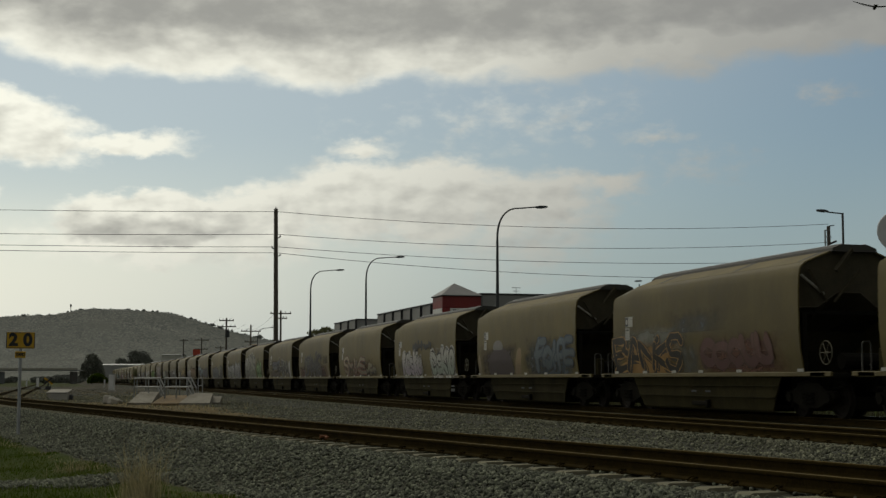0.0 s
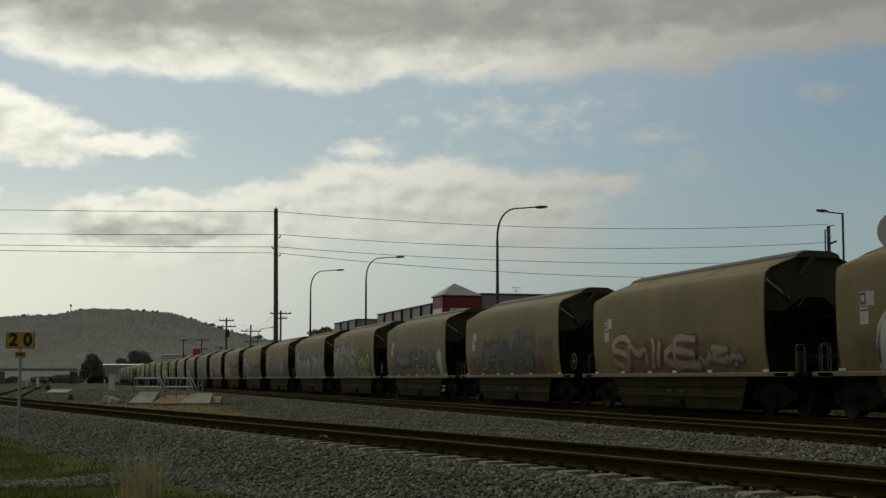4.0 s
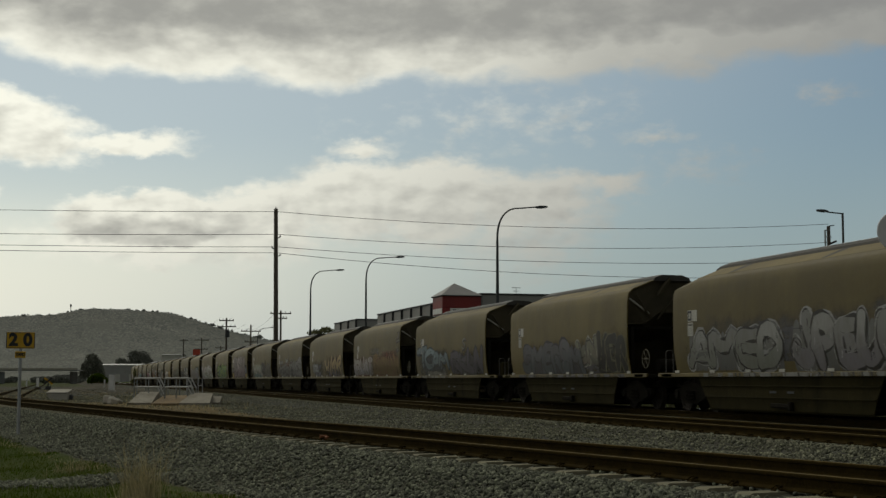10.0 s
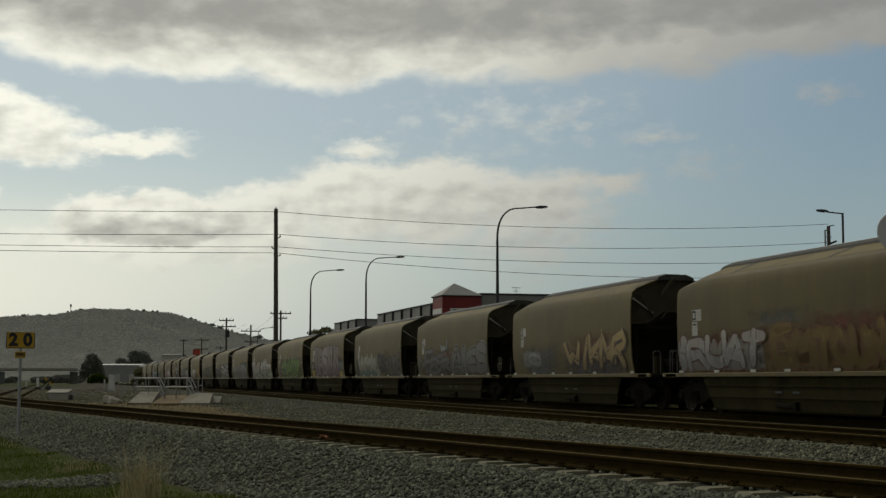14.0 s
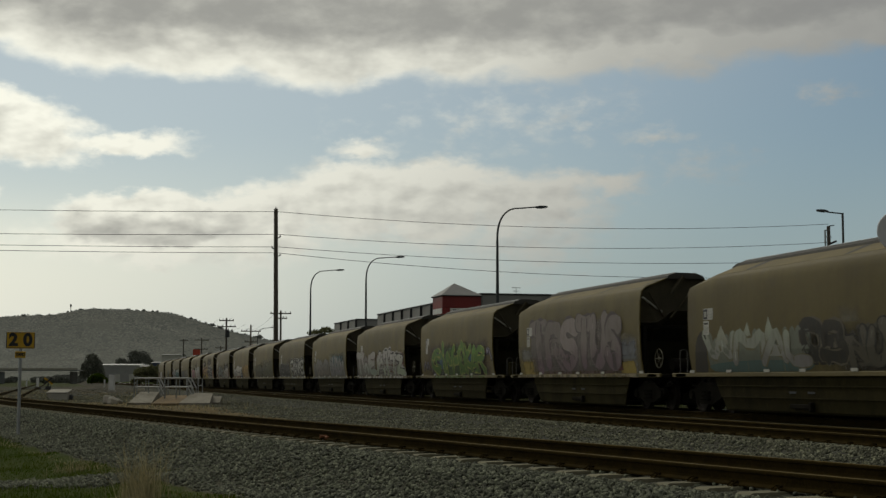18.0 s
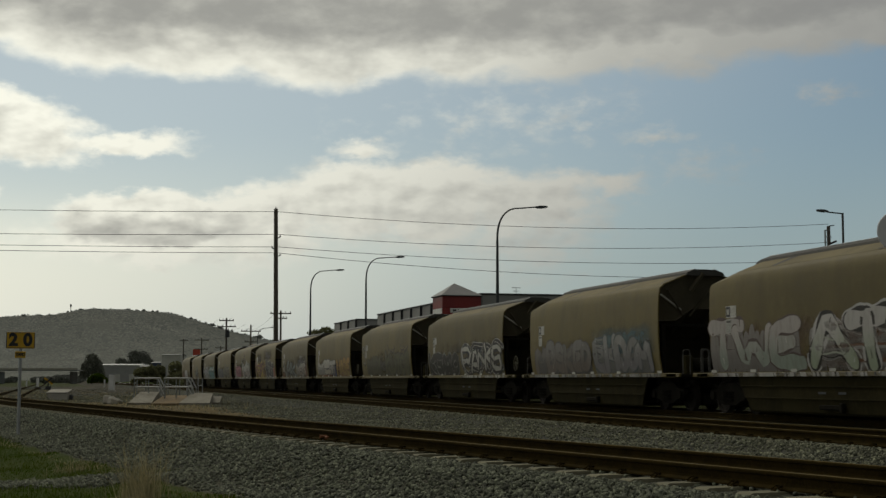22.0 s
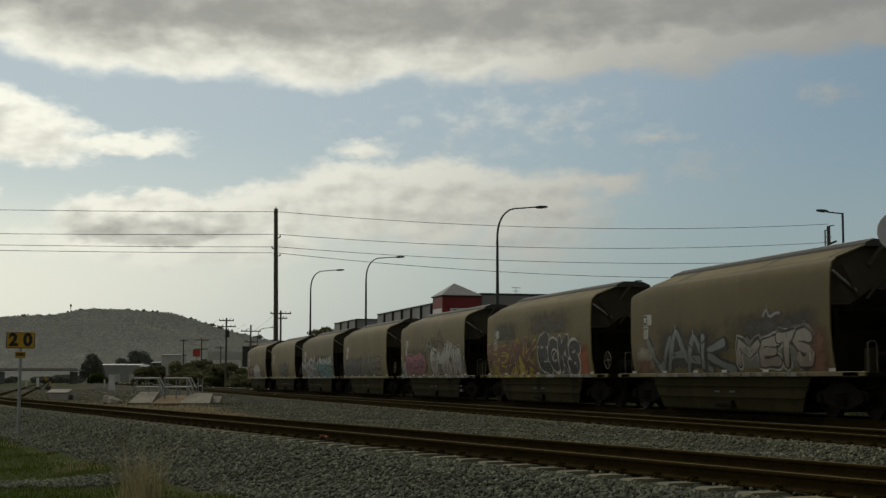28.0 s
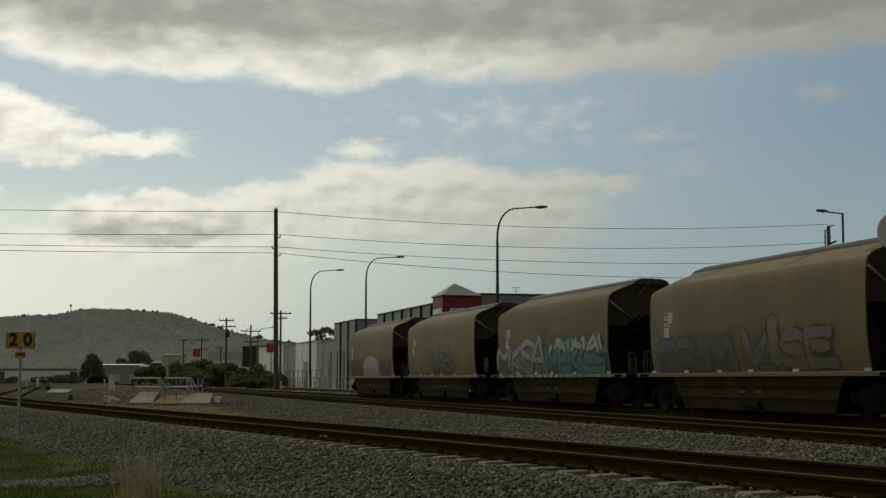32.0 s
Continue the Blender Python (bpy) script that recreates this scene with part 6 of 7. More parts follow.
# red corner tower with a hipped roof
tw = thing("entrance_tower", pose(30.95, 109.0, 0), "red clad corner tower with a pale hipped roof", "tower")
part("shaft", Shape().box(-1.35, 1.35, -1.25, 1.25, 0, 6.42), MAT["panel"], tw)
red_box = part("red_band", Shape().box(-1.585, 1.585, -1.5, 1.5, 6.94, 7.85, 0.03), MAT["red"], tw, "dark red cladding band")
for k in range(4):
    part("cladding_joint", Shape().box(-1.595, 1.595, -1.51, 1.51, 7.10 + 0.2 * k, 7.115 + 0.2 * k), MAT["red"], red_box)
fascia = part("sign_fascia", Shape().box(-1.56, 1.56, -1.48, 1.48, 6.42, 6.94), MAT["red"], tw)
part("white_sign", Shape().box(-0.95, 0.9, -1.53, -1.485, 6.55, 6.90), MAT["white"], fascia, "white sign panel")
part("white_sign", Shape().box(-1.61, -1.565, -1.35, 1.35, 6.48, 6.90), MAT["white"], fascia, "white sign panel")
for k in range(4):
    part("letter_bar", Shape().box(-0.75 + 0.4 * k, -0.45 + 0.4 * k, -1.55, -1.533, 6.66, 6.80), MAT["dark"], fascia)
part("eaves", Shape().box(-1.70, 1.70, -1.62, 1.62, 7.85, 7.93, 0.02), MAT["dark"], tw)
part("hipped_roof", Shape().add([(-1.70, -1.62, 7.93), (1.70, -1.62, 7.93), (1.70, 1.62, 7.93), (-1.70, 1.62, 7.93), (-0.2, 0, 8.98)],
                                [(0, 1, 4), (1, 2, 4), (2, 3, 4), (3, 0, 4), (3, 2, 1, 0)]), MAT["roofgrey"], tw, "pale grey sheet roof")


def shed(name, cx, cy, turn, length, depth, h, mat, label, roof="roofgrey", pitch=0.5, doors=0, fascia=0.15):
    ob = thing(name, pose(cx, cy, 0, 0, 0, turn), label, "building")
    hx, hy = length / 2, depth / 2
    wl = part("wall", Shape().box(-hx, hx, -hy, hy, -0.3, h), MAT[mat], ob)
    part("roof", Shape().loft([[(-hx - 0.3, -hy - 0.3, h + 0.003), (-hx - 0.3, 0, h + pitch), (-hx - 0.3, hy + 0.3, h + 0.003), (-hx - 0.3, hy + 0.3, h + fascia),
                                (-hx - 0.3, 0, h + pitch + fascia), (-hx - 0.3, -hy - 0.3, h + fascia)],
                               [(hx + 0.3, -hy - 0.3, h + 0.003), (hx + 0.3, 0, h + pitch), (hx + 0.3, hy + 0.3, h + 0.003), (hx + 0.3, hy + 0.3, h + fascia),
                                (hx + 0.3, 0, h + pitch + fascia), (hx + 0.3, -hy - 0.3, h + fascia)]]), MAT[roof], ob)
    for k in range(doors):
        x = -hx + length * (k + 0.5) / doors
        d = part("roller_door", Shape().box(x - 1.7, x + 1.7, -hy - 0.05, -hy - 0.003, 0, min(4.2, h * 0.7), 0.02), MAT["pale"], wl)
    return ob


# places are given by the distance ahead along the line of sight and to its right
def ahead(dist, right):
    th = radians(15.30)
    return dist * math.sin(th) + right * math.cos(th), dist * math.cos(th) - right * math.sin(th)


shed("white_warehouse", *ahead(800, -180.5), -15, 25, 30, 9.2, "panel", "far grey warehouse with a bright white roof edge", "white", 0.8, 3, 0.08)
shed("depot", *ahead(700, -141), -15, 14, 20, 7.4, "roofgrey", "far grey depot building", "roofgrey", 1.0, 2)
b = shed("blue_depot", *ahead(640, -127.5), -15, 6, 14, 8.6, "blue", "far dark blue shed among the yards", "roofgrey", 0.6)
shed("pale_hall", *ahead(620, -117.8), -15, 8.2, 14, 11.8, "pale", "far pale blue-grey hall", "roofgrey", 0.4, 3)
shed("rear_hall", *ahead(420, -46), -9, 22, 20, 11.0, "pale", "wide pale hall behind the units", "earth", 0.5, 3)


def unit_row():
    """Industrial units whose fronts run along the far side of the road."""
    for y0, y1, h, mat, label in ((175.5, 189.5, 6.3, "panel", "grey industrial unit with a flat parapet"), (189.8, 207.5, 6.5, "white", "white industrial unit with a flat parapet"),
                                  (207.8, 218.5, 6.4, "panel", "grey industrial unit with a roller door"), (218.8, 246, 6.7, "white", "long white industrial unit beside the road")):
        ob = thing("industrial_unit", pose(40.2, (y0 + y1) / 2, 0), label, "building", "industrial units")
        hy = (y1 - y0) / 2
        wl = part("wall", Shape().box(-6, 6, -hy, hy, -0.3, h), MAT[mat], ob)
        part("parapet_cap", Shape().box(-6.1, 6.1, -hy, hy, h, h + 0.14, 0.02), MAT["roofgrey"], ob)
        n = max(2, int((y1 - y0) / 4.5))
        for k in range(n):
            y = -hy + 2 * hy * (k + 0.5) / n
            if k % 3 == 1:
                part("roller_door", Shape().box(-6.08, -6.003, y - 1.5, y + 1.5, 0, 3.8, 0.02), MAT["galvdull"], wl)
            else:
                part("panel", Shape().box(-6.05, -6.003, y - hy / n + 0.06, y + hy / n - 0.06, 0.1, h - 0.1, 0.01), MAT[mat], wl)


unit_row()
ob = thing("billboard", pose(*ahead(262, -35.8), 0, 0, 0, -15), "large dark blank billboard on posts", "billboard")
part("board", Shape().box(-1.3, 1.3, -0.1, 0.1, 3.6, 7.4, 0.02), MAT["dark"], ob)
for x in (-0.8, 0.8):
    part("post", Shape().box(x - 0.1, x + 0.1, 0.1, 0.3, 0, 7.0), MAT["galv"], ob)
ob = thing("red_sign", pose(*ahead(225, -27.3), 0, 0, 0, -15), "square orange-red sign on a post", "sign")
part("board", Shape().box(-0.75, 0.75, -0.08, 0.08, 5.55, 7.05, 0.02), MAT["orange"], ob)
part("post", Shape().box(-0.1, 0.1, 0.08, 0.25, 0, 6.6), MAT["galv"], ob)
ob = thing("red_sign", pose(*ahead(330, -57.4), 0, 0, 0, -15), "far square orange-red sign on posts", "sign")
part("board", Shape().box(-0.85, 0.85, -0.08, 0.08, 6.6, 8.3, 0.02), MAT["orange"], ob)
part("post", Shape().box(-0.1, 0.1, 0.08, 0.25, 0, 8.0), MAT["galv"], ob)
ob = thing("hoarding", pose(*ahead(335, -51.2), 0, 0, 0, -15), "wide pale hoarding behind the power poles", "billboard")
part("board", Shape().box(-4.5, 4.5, -0.08, 0.08, 5.9, 7.9, 0.02), MAT["pale"], ob)
for x in (-3.6, 0, 3.6):
    part("post", Shape().box(x - 0.1, x + 0.1, 0.08, 0.25, 0, 7.4), MAT["galv"], ob)

# freight container and van behind the scrub
ob = thing("storage_container", pose(*ahead(255, -48.3), 0, 0, 0, -15), "pale shipping container beside the scrub", "container")
cb = part("body", Shape().box(-1.3, 1.3, -1.2, 1.2, 0, 2.6 + 1.3, 0.03), MAT["pale"], ob)
for k in range(9):
    part("corrugation", Shape().box(-1.2 + 0.29 * k, -1.08 + 0.29 * k, -1.23, -1.203, 0.15, 3.75), MAT["pale"], cb)
for x in (-1.25, 1.25):
    part("corner_post", Shape().box(x - 0.07, x + 0.07, -1.26, -1.205, 0, 3.9), MAT["galv"], ob)


def van(x, y, turn):
    ob = thing("white_van", pose(x, y, 0.02, 0, 0, turn), "white delivery van parked behind bushes", "van")
    prof = [(-2.5, 0.45), (2.55, 0.45), (2.6, 1.1), (2.1, 1.35), (1.5, 2.25), (1.2, 2.4), (-2.4, 2.45), (-2.55, 2.2)]
    b = part("body", Shape().loft([[(px, s * 0.95, pz) for px, pz in prof] for s in (-1, 1)]), MAT["white"], ob)
    part("windscreen", Shape().add([(2.08, -0.85, 1.42), (2.08, 0.85, 1.42), (1.56, 0.85, 2.2), (1.56, -0.85, 2.2)], [(0, 1, 2, 3)], Matrix.Translation((0.02, 0, 0.01))), MAT["dark"], b)
    for s in (-0.96, 0.955):
        part("side_window", Shape().box(0.7, 1.5, s, s + 0.008, 1.45, 2.1), MAT["dark"], b)
    for px in (-1.6, 1.7):
        for s in (-0.85, 0.85):
            part("wheel", Shape().lathe([(0.02, -0.1), (0.30, -0.1), (0.34, -0.05), (0.34, 0.05), (0.30, 0.1), (0.02, 0.1)], 16, Matrix.Translation((px, s, 0.32)) @ Matrix.Rotation(radians(90), 4, "X")), MAT["dark"], ob)
    return ob


van(*ahead(230, -33.3), -70)


# ---- hill ----
HILL_D = 2900.0
HILL_UNIT = math.tan(radians(34.823 / 2)) / 784
RIDGE = [(-900, 60), (-400, 92), (0, 110), (50, 112), (90, 113), (150, 124), (220, 123), (300, 117), (340, 106), (380, 93), (430, 79), (480, 68), (520, 63), (640, 54), (800, 46),
         (1200, 30), (1700, 20)]


def hill_point(u, t, extra=0.0):
    hgt = np.interp(u, [p[0] for p in RIDGE], [p[1] for p in RIDGE]) * HILL_UNIT * HILL_D
    dist = HILL_D - 1100 * (1 - t)
    wob = noise.noise(Vector((u * 0.012, t * 3, 0.3))) + 0.5 * noise.noise(Vector((u * 0.05, t * 8, 2.3)))
    z = hgt * (t ** 1.3) * (dist / HILL_D) * (1 + 0.10 * wob * (1 - t)) - 3 * (1 - t)
    x, y = ahead(dist, (u - 784) * HILL_UNIT * dist)
    return x, y, z + 1.2 + extra


def hill():
    cols, rows = 200, 22
    rings = [[hill_point(-900 + 2600 * c / (cols - 1), r / (rows - 1)) for c in range(cols)] for r in range(rows)]
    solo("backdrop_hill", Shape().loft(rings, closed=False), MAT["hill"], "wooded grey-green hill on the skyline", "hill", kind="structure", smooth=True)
    # bush and trees along the crest
    r = random.Random(3)
    s = Shape()
    for k in range(760):
        u = r.uniform(-60, 640)
        x, y, z = hill_point(u, 1.0)
        size = r.uniform(0.8, 2.0) * (1.7 if r.random() < 0.10 else 0.7)
        if u > 330 and r.random() < 0.22:
            size *= 2.4
        n = 5
        base = [(x + size * 1.2 * math.cos(a) * r.uniform(0.7, 1.2), y + size * math.sin(a) * r.uniform(0.7, 1.2), z + size * r.uniform(0.0, 0.4)) for a in [2 * math.pi * q / n for q in range(n)]]
        top = [(x + size * 0.6 * math.cos(a + 0.4) * r.uniform(0.6, 1.3), y + size * 0.6 * math.sin(a + 0.4), z + size * r.uniform(0.8, 1.5)) for a in [2 * math.pi * q / n for q in range(n)]]
        s.loft([base, top])
    me = bpy.data.meshes.new("hill_scrub")
    me.from_pydata(s.v, [], s.f)
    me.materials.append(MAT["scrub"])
    tagged(new("hill_scrub", me), "distant bush and trees over the hillside", "trees", kind="stuff")
    mast = thing("radio_mast", pose(*hill_point(125, 1.0)), "thin radio mast on the hilltop", "mast")
    part("shaft", Shape().tube([(0, 0, -2), (0, 0, 16)], 0.9, 6, 0.5), MAT["dark"], mast)
    part("drum", Shape().tube([(0, 0, 10), (0, 0, 15)], 1.7, 8), MAT["dark"], mast)


hill()


# ---- trees and scrub ----
def crown_shape(r, lobes, leaf, count):
    """Leaf clumps scattered over several uneven lobes: (x, y, z, rx, rz)."""
    s = Shape()
    total = sum(l[3] ** 2 for l in lobes)
    for cx, cy, cz, rx, rz in lobes:
        for _ in range(int(count * rx * rx / total)):
            a, b = r.uniform(0, 2 * math.pi), math.asin(r.uniform(-0.75, 1))
            q = r.uniform(0.55, 1.08)
            p = Vector((cx + rx * q * math.cos(a) * math.cos(b), cy + rx * q * math.sin(a) * math.cos(b), cz + rz * q * math.sin(b)))
            m = Matrix.Translation(p) @ Euler((r.uniform(0, 6), r.uniform(0, 6), r.uniform(0, 6))).to_matrix().to_4x4()
            w, h = leaf * r.uniform(0.5, 1.3), leaf * r.uniform(0.7, 1.6)
            s.add([(-w, 0, -h * 0.2), (0, w * 0.25, -h), (w, 0, -h * 0.1), (w * 0.3, -w * 0.2, h), (-w * 0.5, w * 0.2, h * 0.7)], [(0, 1, 2), (0, 2, 3), (0, 3, 4)], m)
    return s


def leafy(name, x, y, label, category, lobes, leaf, count, mat, trunk=None, seed=0, z=0.0):
    r = random.Random(seed)
    ob = thing(name, pose(x, y, z), label, category)
    if trunk:
        h, rad = trunk
        t = part("trunk", Shape().tube([(0, 0, -0.2), (0.06 * h * 0.2, 0, h * 0.5), (0, 0.03 * h, h)], rad, 8, rad * 0.5), MAT["bark"], ob)
        for cx, cy, cz, rx, rz in lobes:
            part("limb", Shape().tube([(0, 0.01 * h, h * 0.75), (cx * 0.5, cy * 0.5, (h * 0.8 + cz) / 2 + 0.1), (cx, cy, cz)], rad * 0.45, 6, rad * 0.15), MAT["bark"], t)
    else:
        part("stems", Shape().tube([(0, 0, -0.1), (0.1, 0, 0.5), (0.3, 0.1, 1.2)], 0.06, 5, 0.02).tube([(0, 0, -0.1), (-0.2, 0, 0.6), (-0.4, 0.1, 1.1)], 0.05, 5, 0.02), MAT["bark"], ob)
    c = crown_shape(r, lobes, leaf, count)
    me = bpy.data.meshes.new("crown")
    me.from_pydata(c.v, [], c.f)
    me.materials.append(MAT[mat])
    part("crown", me, None, ob)
    return ob


# scrub beside the main line, beyond the train
for k, (dist, px, hgt, wide) in enumerate(((236, -43.2, 4.4, 2.3), (240, -41.0, 5.1, 2.5), (238, -38.6, 4.9, 2.6), (236, -36.4, 4.3, 2.2), (226, -35.4, 3.4, 2.0), (222, -31.0, 3.2, 1.9), (215, -28.0, 3.4, 1.8),
                                           (212, -25.6, 2.8, 1.7), (232, -41.6, 2.8, 1.8), (205, -24.0, 2.0, 1.5), (228, -40.4, 2.4, 2.2), (208, -29.8, 2.2, 2.0), (226, -39.5, 2.4, 2.3), (225, -36.5, 2.2, 2.2),
                                           (200, -26.5, 1.6, 1.8))):
    x, y = ahead(dist, px)
    r = random.Random(40 + k)
    lobes = [(r.uniform(-0.6, 0.6) * wide, r.uniform(-0.5, 0.5) * wide, hgt * r.uniform(0.2, 0.78), wide * r.uniform(0.45, 0.75), hgt * r.uniform(0.2, 0.32)) for _ in range(7)]
    leafy("scrub_bush", x, y, "dense olive scrub bush beside the railway", "bush", lobes, 0.20, 2300, "leafolive", None, 60 + k)
# taller scrub in front of the far depots
for k, (px, hgt) in enumerate(((-534, 4.0), (-522, 4.5), (-510, 4.4), (-499, 4.5))):
    r = random.Random(140 + k)
    lobes = [(r.uniform(-0.6, 0.6) * 2.0, r.uniform(-1, 1), hgt * r.uniform(0.2, 0.8), r.uniform(0.8, 1.3), hgt * r.uniform(0.16, 0.26)) for _ in range(8)]
    leafy("scrub_bush", *ahead(300 + 4 * (k % 2), px * 0.12), "dense olive scrub bush beside the railway", "bush", lobes, 0.2, 1900, "leafolive", None, 160 + k)
# trees further off
leafy("dark_tree", *ahead(430, -106.5), "dark rounded broadleaf tree beyond the yard", "tree",
      [(-1.2, 0, 4.5, 2.2, 2.4), (1.0, 0.5, 5.0, 2.3, 2.6), (0, -0.5, 6.8, 2.0, 2.2), (-2.2, 0, 2.8, 1.6, 1.8), (2.2, 0.3, 2.9, 1.7, 1.9)], 0.3, 2600, "leafdark", (4.5, 0.3), 5)
leafy("yellow_bush", *ahead(400, -97.5), "olive-yellow bush below the dark tree", "bush", [(0, 0, 1.6, 2.0, 1.4), (1.6, 0, 1.1, 1.4, 1.0), (-1.5, 0, 1.0, 1.2, 0.9)], 0.25, 1200, "grass", None, 6)
for k, (dist, rt, hgt, wide) in enumerate(((960, -206, 20, 5.0), (960, -198, 16, 4.0), (960, -215, 15, 4.0), (480, -147, 2.6, 2.4), (470, -153, 3.4, 2.6), (500, -141, 2.2, 3.0), (500, -134, 2.4, 3.0),
                                              (490, -127, 2.2, 3.0), (560, -150, 3.0, 3.4), (620, -121, 4.2, 2.6))):
    r = random.Random(80 + k)
    lobes = [(r.uniform(-1, 1) * wide, r.uniform(-1, 1), hgt * r.uniform(0.2, 0.85), wide * r.uniform(0.5, 0.8), hgt * 0.22) for _ in range(9)]
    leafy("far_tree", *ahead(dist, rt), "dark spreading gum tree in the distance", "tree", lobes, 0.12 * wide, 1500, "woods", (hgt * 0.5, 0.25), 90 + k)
leafy("gum_tree", *ahead(330, -27.6), "umbrella-shaped gum tree with gaps in its crown", "tree",
      [(-2.4, 0, 12.0, 1.6, 0.9), (0.2, 0, 12.6, 1.7, 0.9), (2.4, 0, 12.1, 1.5, 0.8), (1.2, 0.5, 10.4, 1.2, 0.6), (-1.4, -0.5, 10.6, 1.1, 0.6), (3.4, 0, 12.8, 1.2, 0.6), (-0.6, 0, 11.4, 0.9, 0.5)], 0.22, 800, "leafolive", (9.0, 0.28), 11)


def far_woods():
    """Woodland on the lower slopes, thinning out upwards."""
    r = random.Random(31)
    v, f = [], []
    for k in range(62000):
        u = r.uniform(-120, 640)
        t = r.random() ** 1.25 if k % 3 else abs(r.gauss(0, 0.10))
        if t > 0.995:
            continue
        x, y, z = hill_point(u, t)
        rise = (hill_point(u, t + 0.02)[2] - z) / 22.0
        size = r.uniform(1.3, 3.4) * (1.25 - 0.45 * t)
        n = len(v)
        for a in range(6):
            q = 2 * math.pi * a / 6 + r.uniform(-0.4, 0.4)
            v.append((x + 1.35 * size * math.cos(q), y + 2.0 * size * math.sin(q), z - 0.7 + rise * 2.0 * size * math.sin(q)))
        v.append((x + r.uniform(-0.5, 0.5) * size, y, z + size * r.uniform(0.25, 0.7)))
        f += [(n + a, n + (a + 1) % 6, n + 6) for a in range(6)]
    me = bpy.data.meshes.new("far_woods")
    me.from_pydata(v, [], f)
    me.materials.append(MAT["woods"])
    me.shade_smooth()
    tagged(new("far_woods", me), "woodland on the lower hillside with haze put into its colour", "trees", kind="stuff")


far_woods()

# far road bridge
br = thing("road_bridge", pose(*ahead(420, -122), 0, 0, 0, -13), "low grey concrete road bridge in the distance", "bridge")
part("deck", Shape().box(-26, 14.5, -4, 4, 3.85, 4.2, 0.05), MAT["panel"], br)
part("parapet", Shape().box(-26, 14.5, -4.2, -4.003, 4.15, 4.7, 0.03), MAT["concrete"], br)
for x in (-9, 12.5):
    part("pier", Shape().box(x - 0.5, x + 0.5, -3, 3, -0.3, 3.6), MAT["dull"], br)
for k in range(7):
    part("guard_post", Shape().box(-24 + 6 * k, -23.85 + 6 * k, -4.1, -4.0, 4.7, 5.5), MAT["galv"], br)


# ---- railside things ----
def glyph_mesh(ch, size, bold):
    """One raised black character of the built-in font."""
    cu = bpy.data.curves.new("digit", "FONT")
    cu.body, cu.size, cu.align_x, cu.align_y, cu.extrude, cu.offset = ch, size, "CENTER", "CENTER", 0.002, bold
    tmp = new("digit_source", cu)
    me = bpy.data.meshes.new_from_object(tmp.evaluated_get(bpy.context.evaluated_depsgraph_get()))
    bpy.data.objects.remove(tmp)
    me.materials.clear()
    me.materials.append(MAT["black"])
    return me


def speed_board():
    ob = thing("speed_board", pose(-0.935, 40.6, -0.04, 0, 0, -2), "yellow speed board reading 20 on a grey post", "sign")
    part("post", Shape().tube([(0, 0.04, -0.2), (0, 0.04, 2.62)], 0.045, 10), MAT["galv"], ob)
    b = part("board", Shape().box(-0.375, 0.375, -0.012, 0.012, 2.17, 2.62, 0.01), MAT["yellow"], ob, "yellow board with black numerals")
    part("edge_strip", Shape().box(-0.38, -0.36, -0.016, -0.0125, 2.18, 2.61).box(0.36, 0.38, -0.016, -0.0125, 2.18, 2.61).box(-0.355, 0.355, -0.016, -0.0125, 2.595, 2.61)
         .box(-0.355, 0.355, -0.016, -0.0125, 2.18, 2.195), MAT["black"], b)
    for ch, x in (("2", -0.19), ("0", 0.19)):
        part("digit", glyph_mesh(ch, 0.46, 0.022), None, b, m=pose(x, -0.017, 2.395, 90, 0, 0))
    p = part("small_plate", Shape().box(-0.14, 0.14, -0.012, 0.012, 1.91, 2.09, 0.008), MAT["yellow"], ob, "small yellow plate")
    for i, ch in enumerate("YARD"):
        part("letter", glyph_mesh(ch, 0.12, 0.006), None, p, m=pose(-0.09 + 0.06 * i, -0.014, 2.0, 90, 0, 0))


speed_board()

sg = thing("round_sign", pose(10.30, 15.74, 0.05, 0, 0, -15), "round grey trackside sign on a steel post", "sign")
part("post", Shape().tube([(0, 0.05, 0), (0, 0.05, 3.3)], 0.03, 8), MAT["galv"], sg)
part("disc", Shape().lathe([(0.25, -0.012), (0.255, 0), (0.25, 0.012)], 32, Matrix.Translation((0, 0, 3.11)) @ Matrix.Rotation(radians(90), 4, "X")), MAT["discgrey"], sg)


def handrail(x, y, turn, length, h=1.05, z=0.3, tail=True):
    ob = thing("handrail", pose(x, y, z, 0, 0, turn), "galvanised tube handrail at the foot crossing", "handrail", "foot crossing handrails")
    drop = length + 0.28
    for zz in (h, h * 0.55):
        part("rail", Shape().tube([(0, 0, zz), (length, 0, zz), (drop, 0, zz - 0.55)], 0.042, 8), MAT["railpaint"], ob)
    for q in (0.0, length * 0.5, length):
        part("post", Shape().tube([(q, 0, -0.3), (q, 0, h)], 0.03, 8), MAT["galvdull"], ob)
    part("post", Shape().tube([(drop, 0, -0.3), (drop, 0, h - 0.55)], 0.03, 8), MAT["galvdull"], ob)
    return ob


cx, cy = ahead(77, -16.6)
handrail(cx, cy, -15, 1.25)
handrail(*ahead(76.5, -15.0), -15, 1.25)
handrail(*ahead(80, -17.4), -15, 1.3)
handrail(*ahead(79.5, -15.4), -15, 1.3)


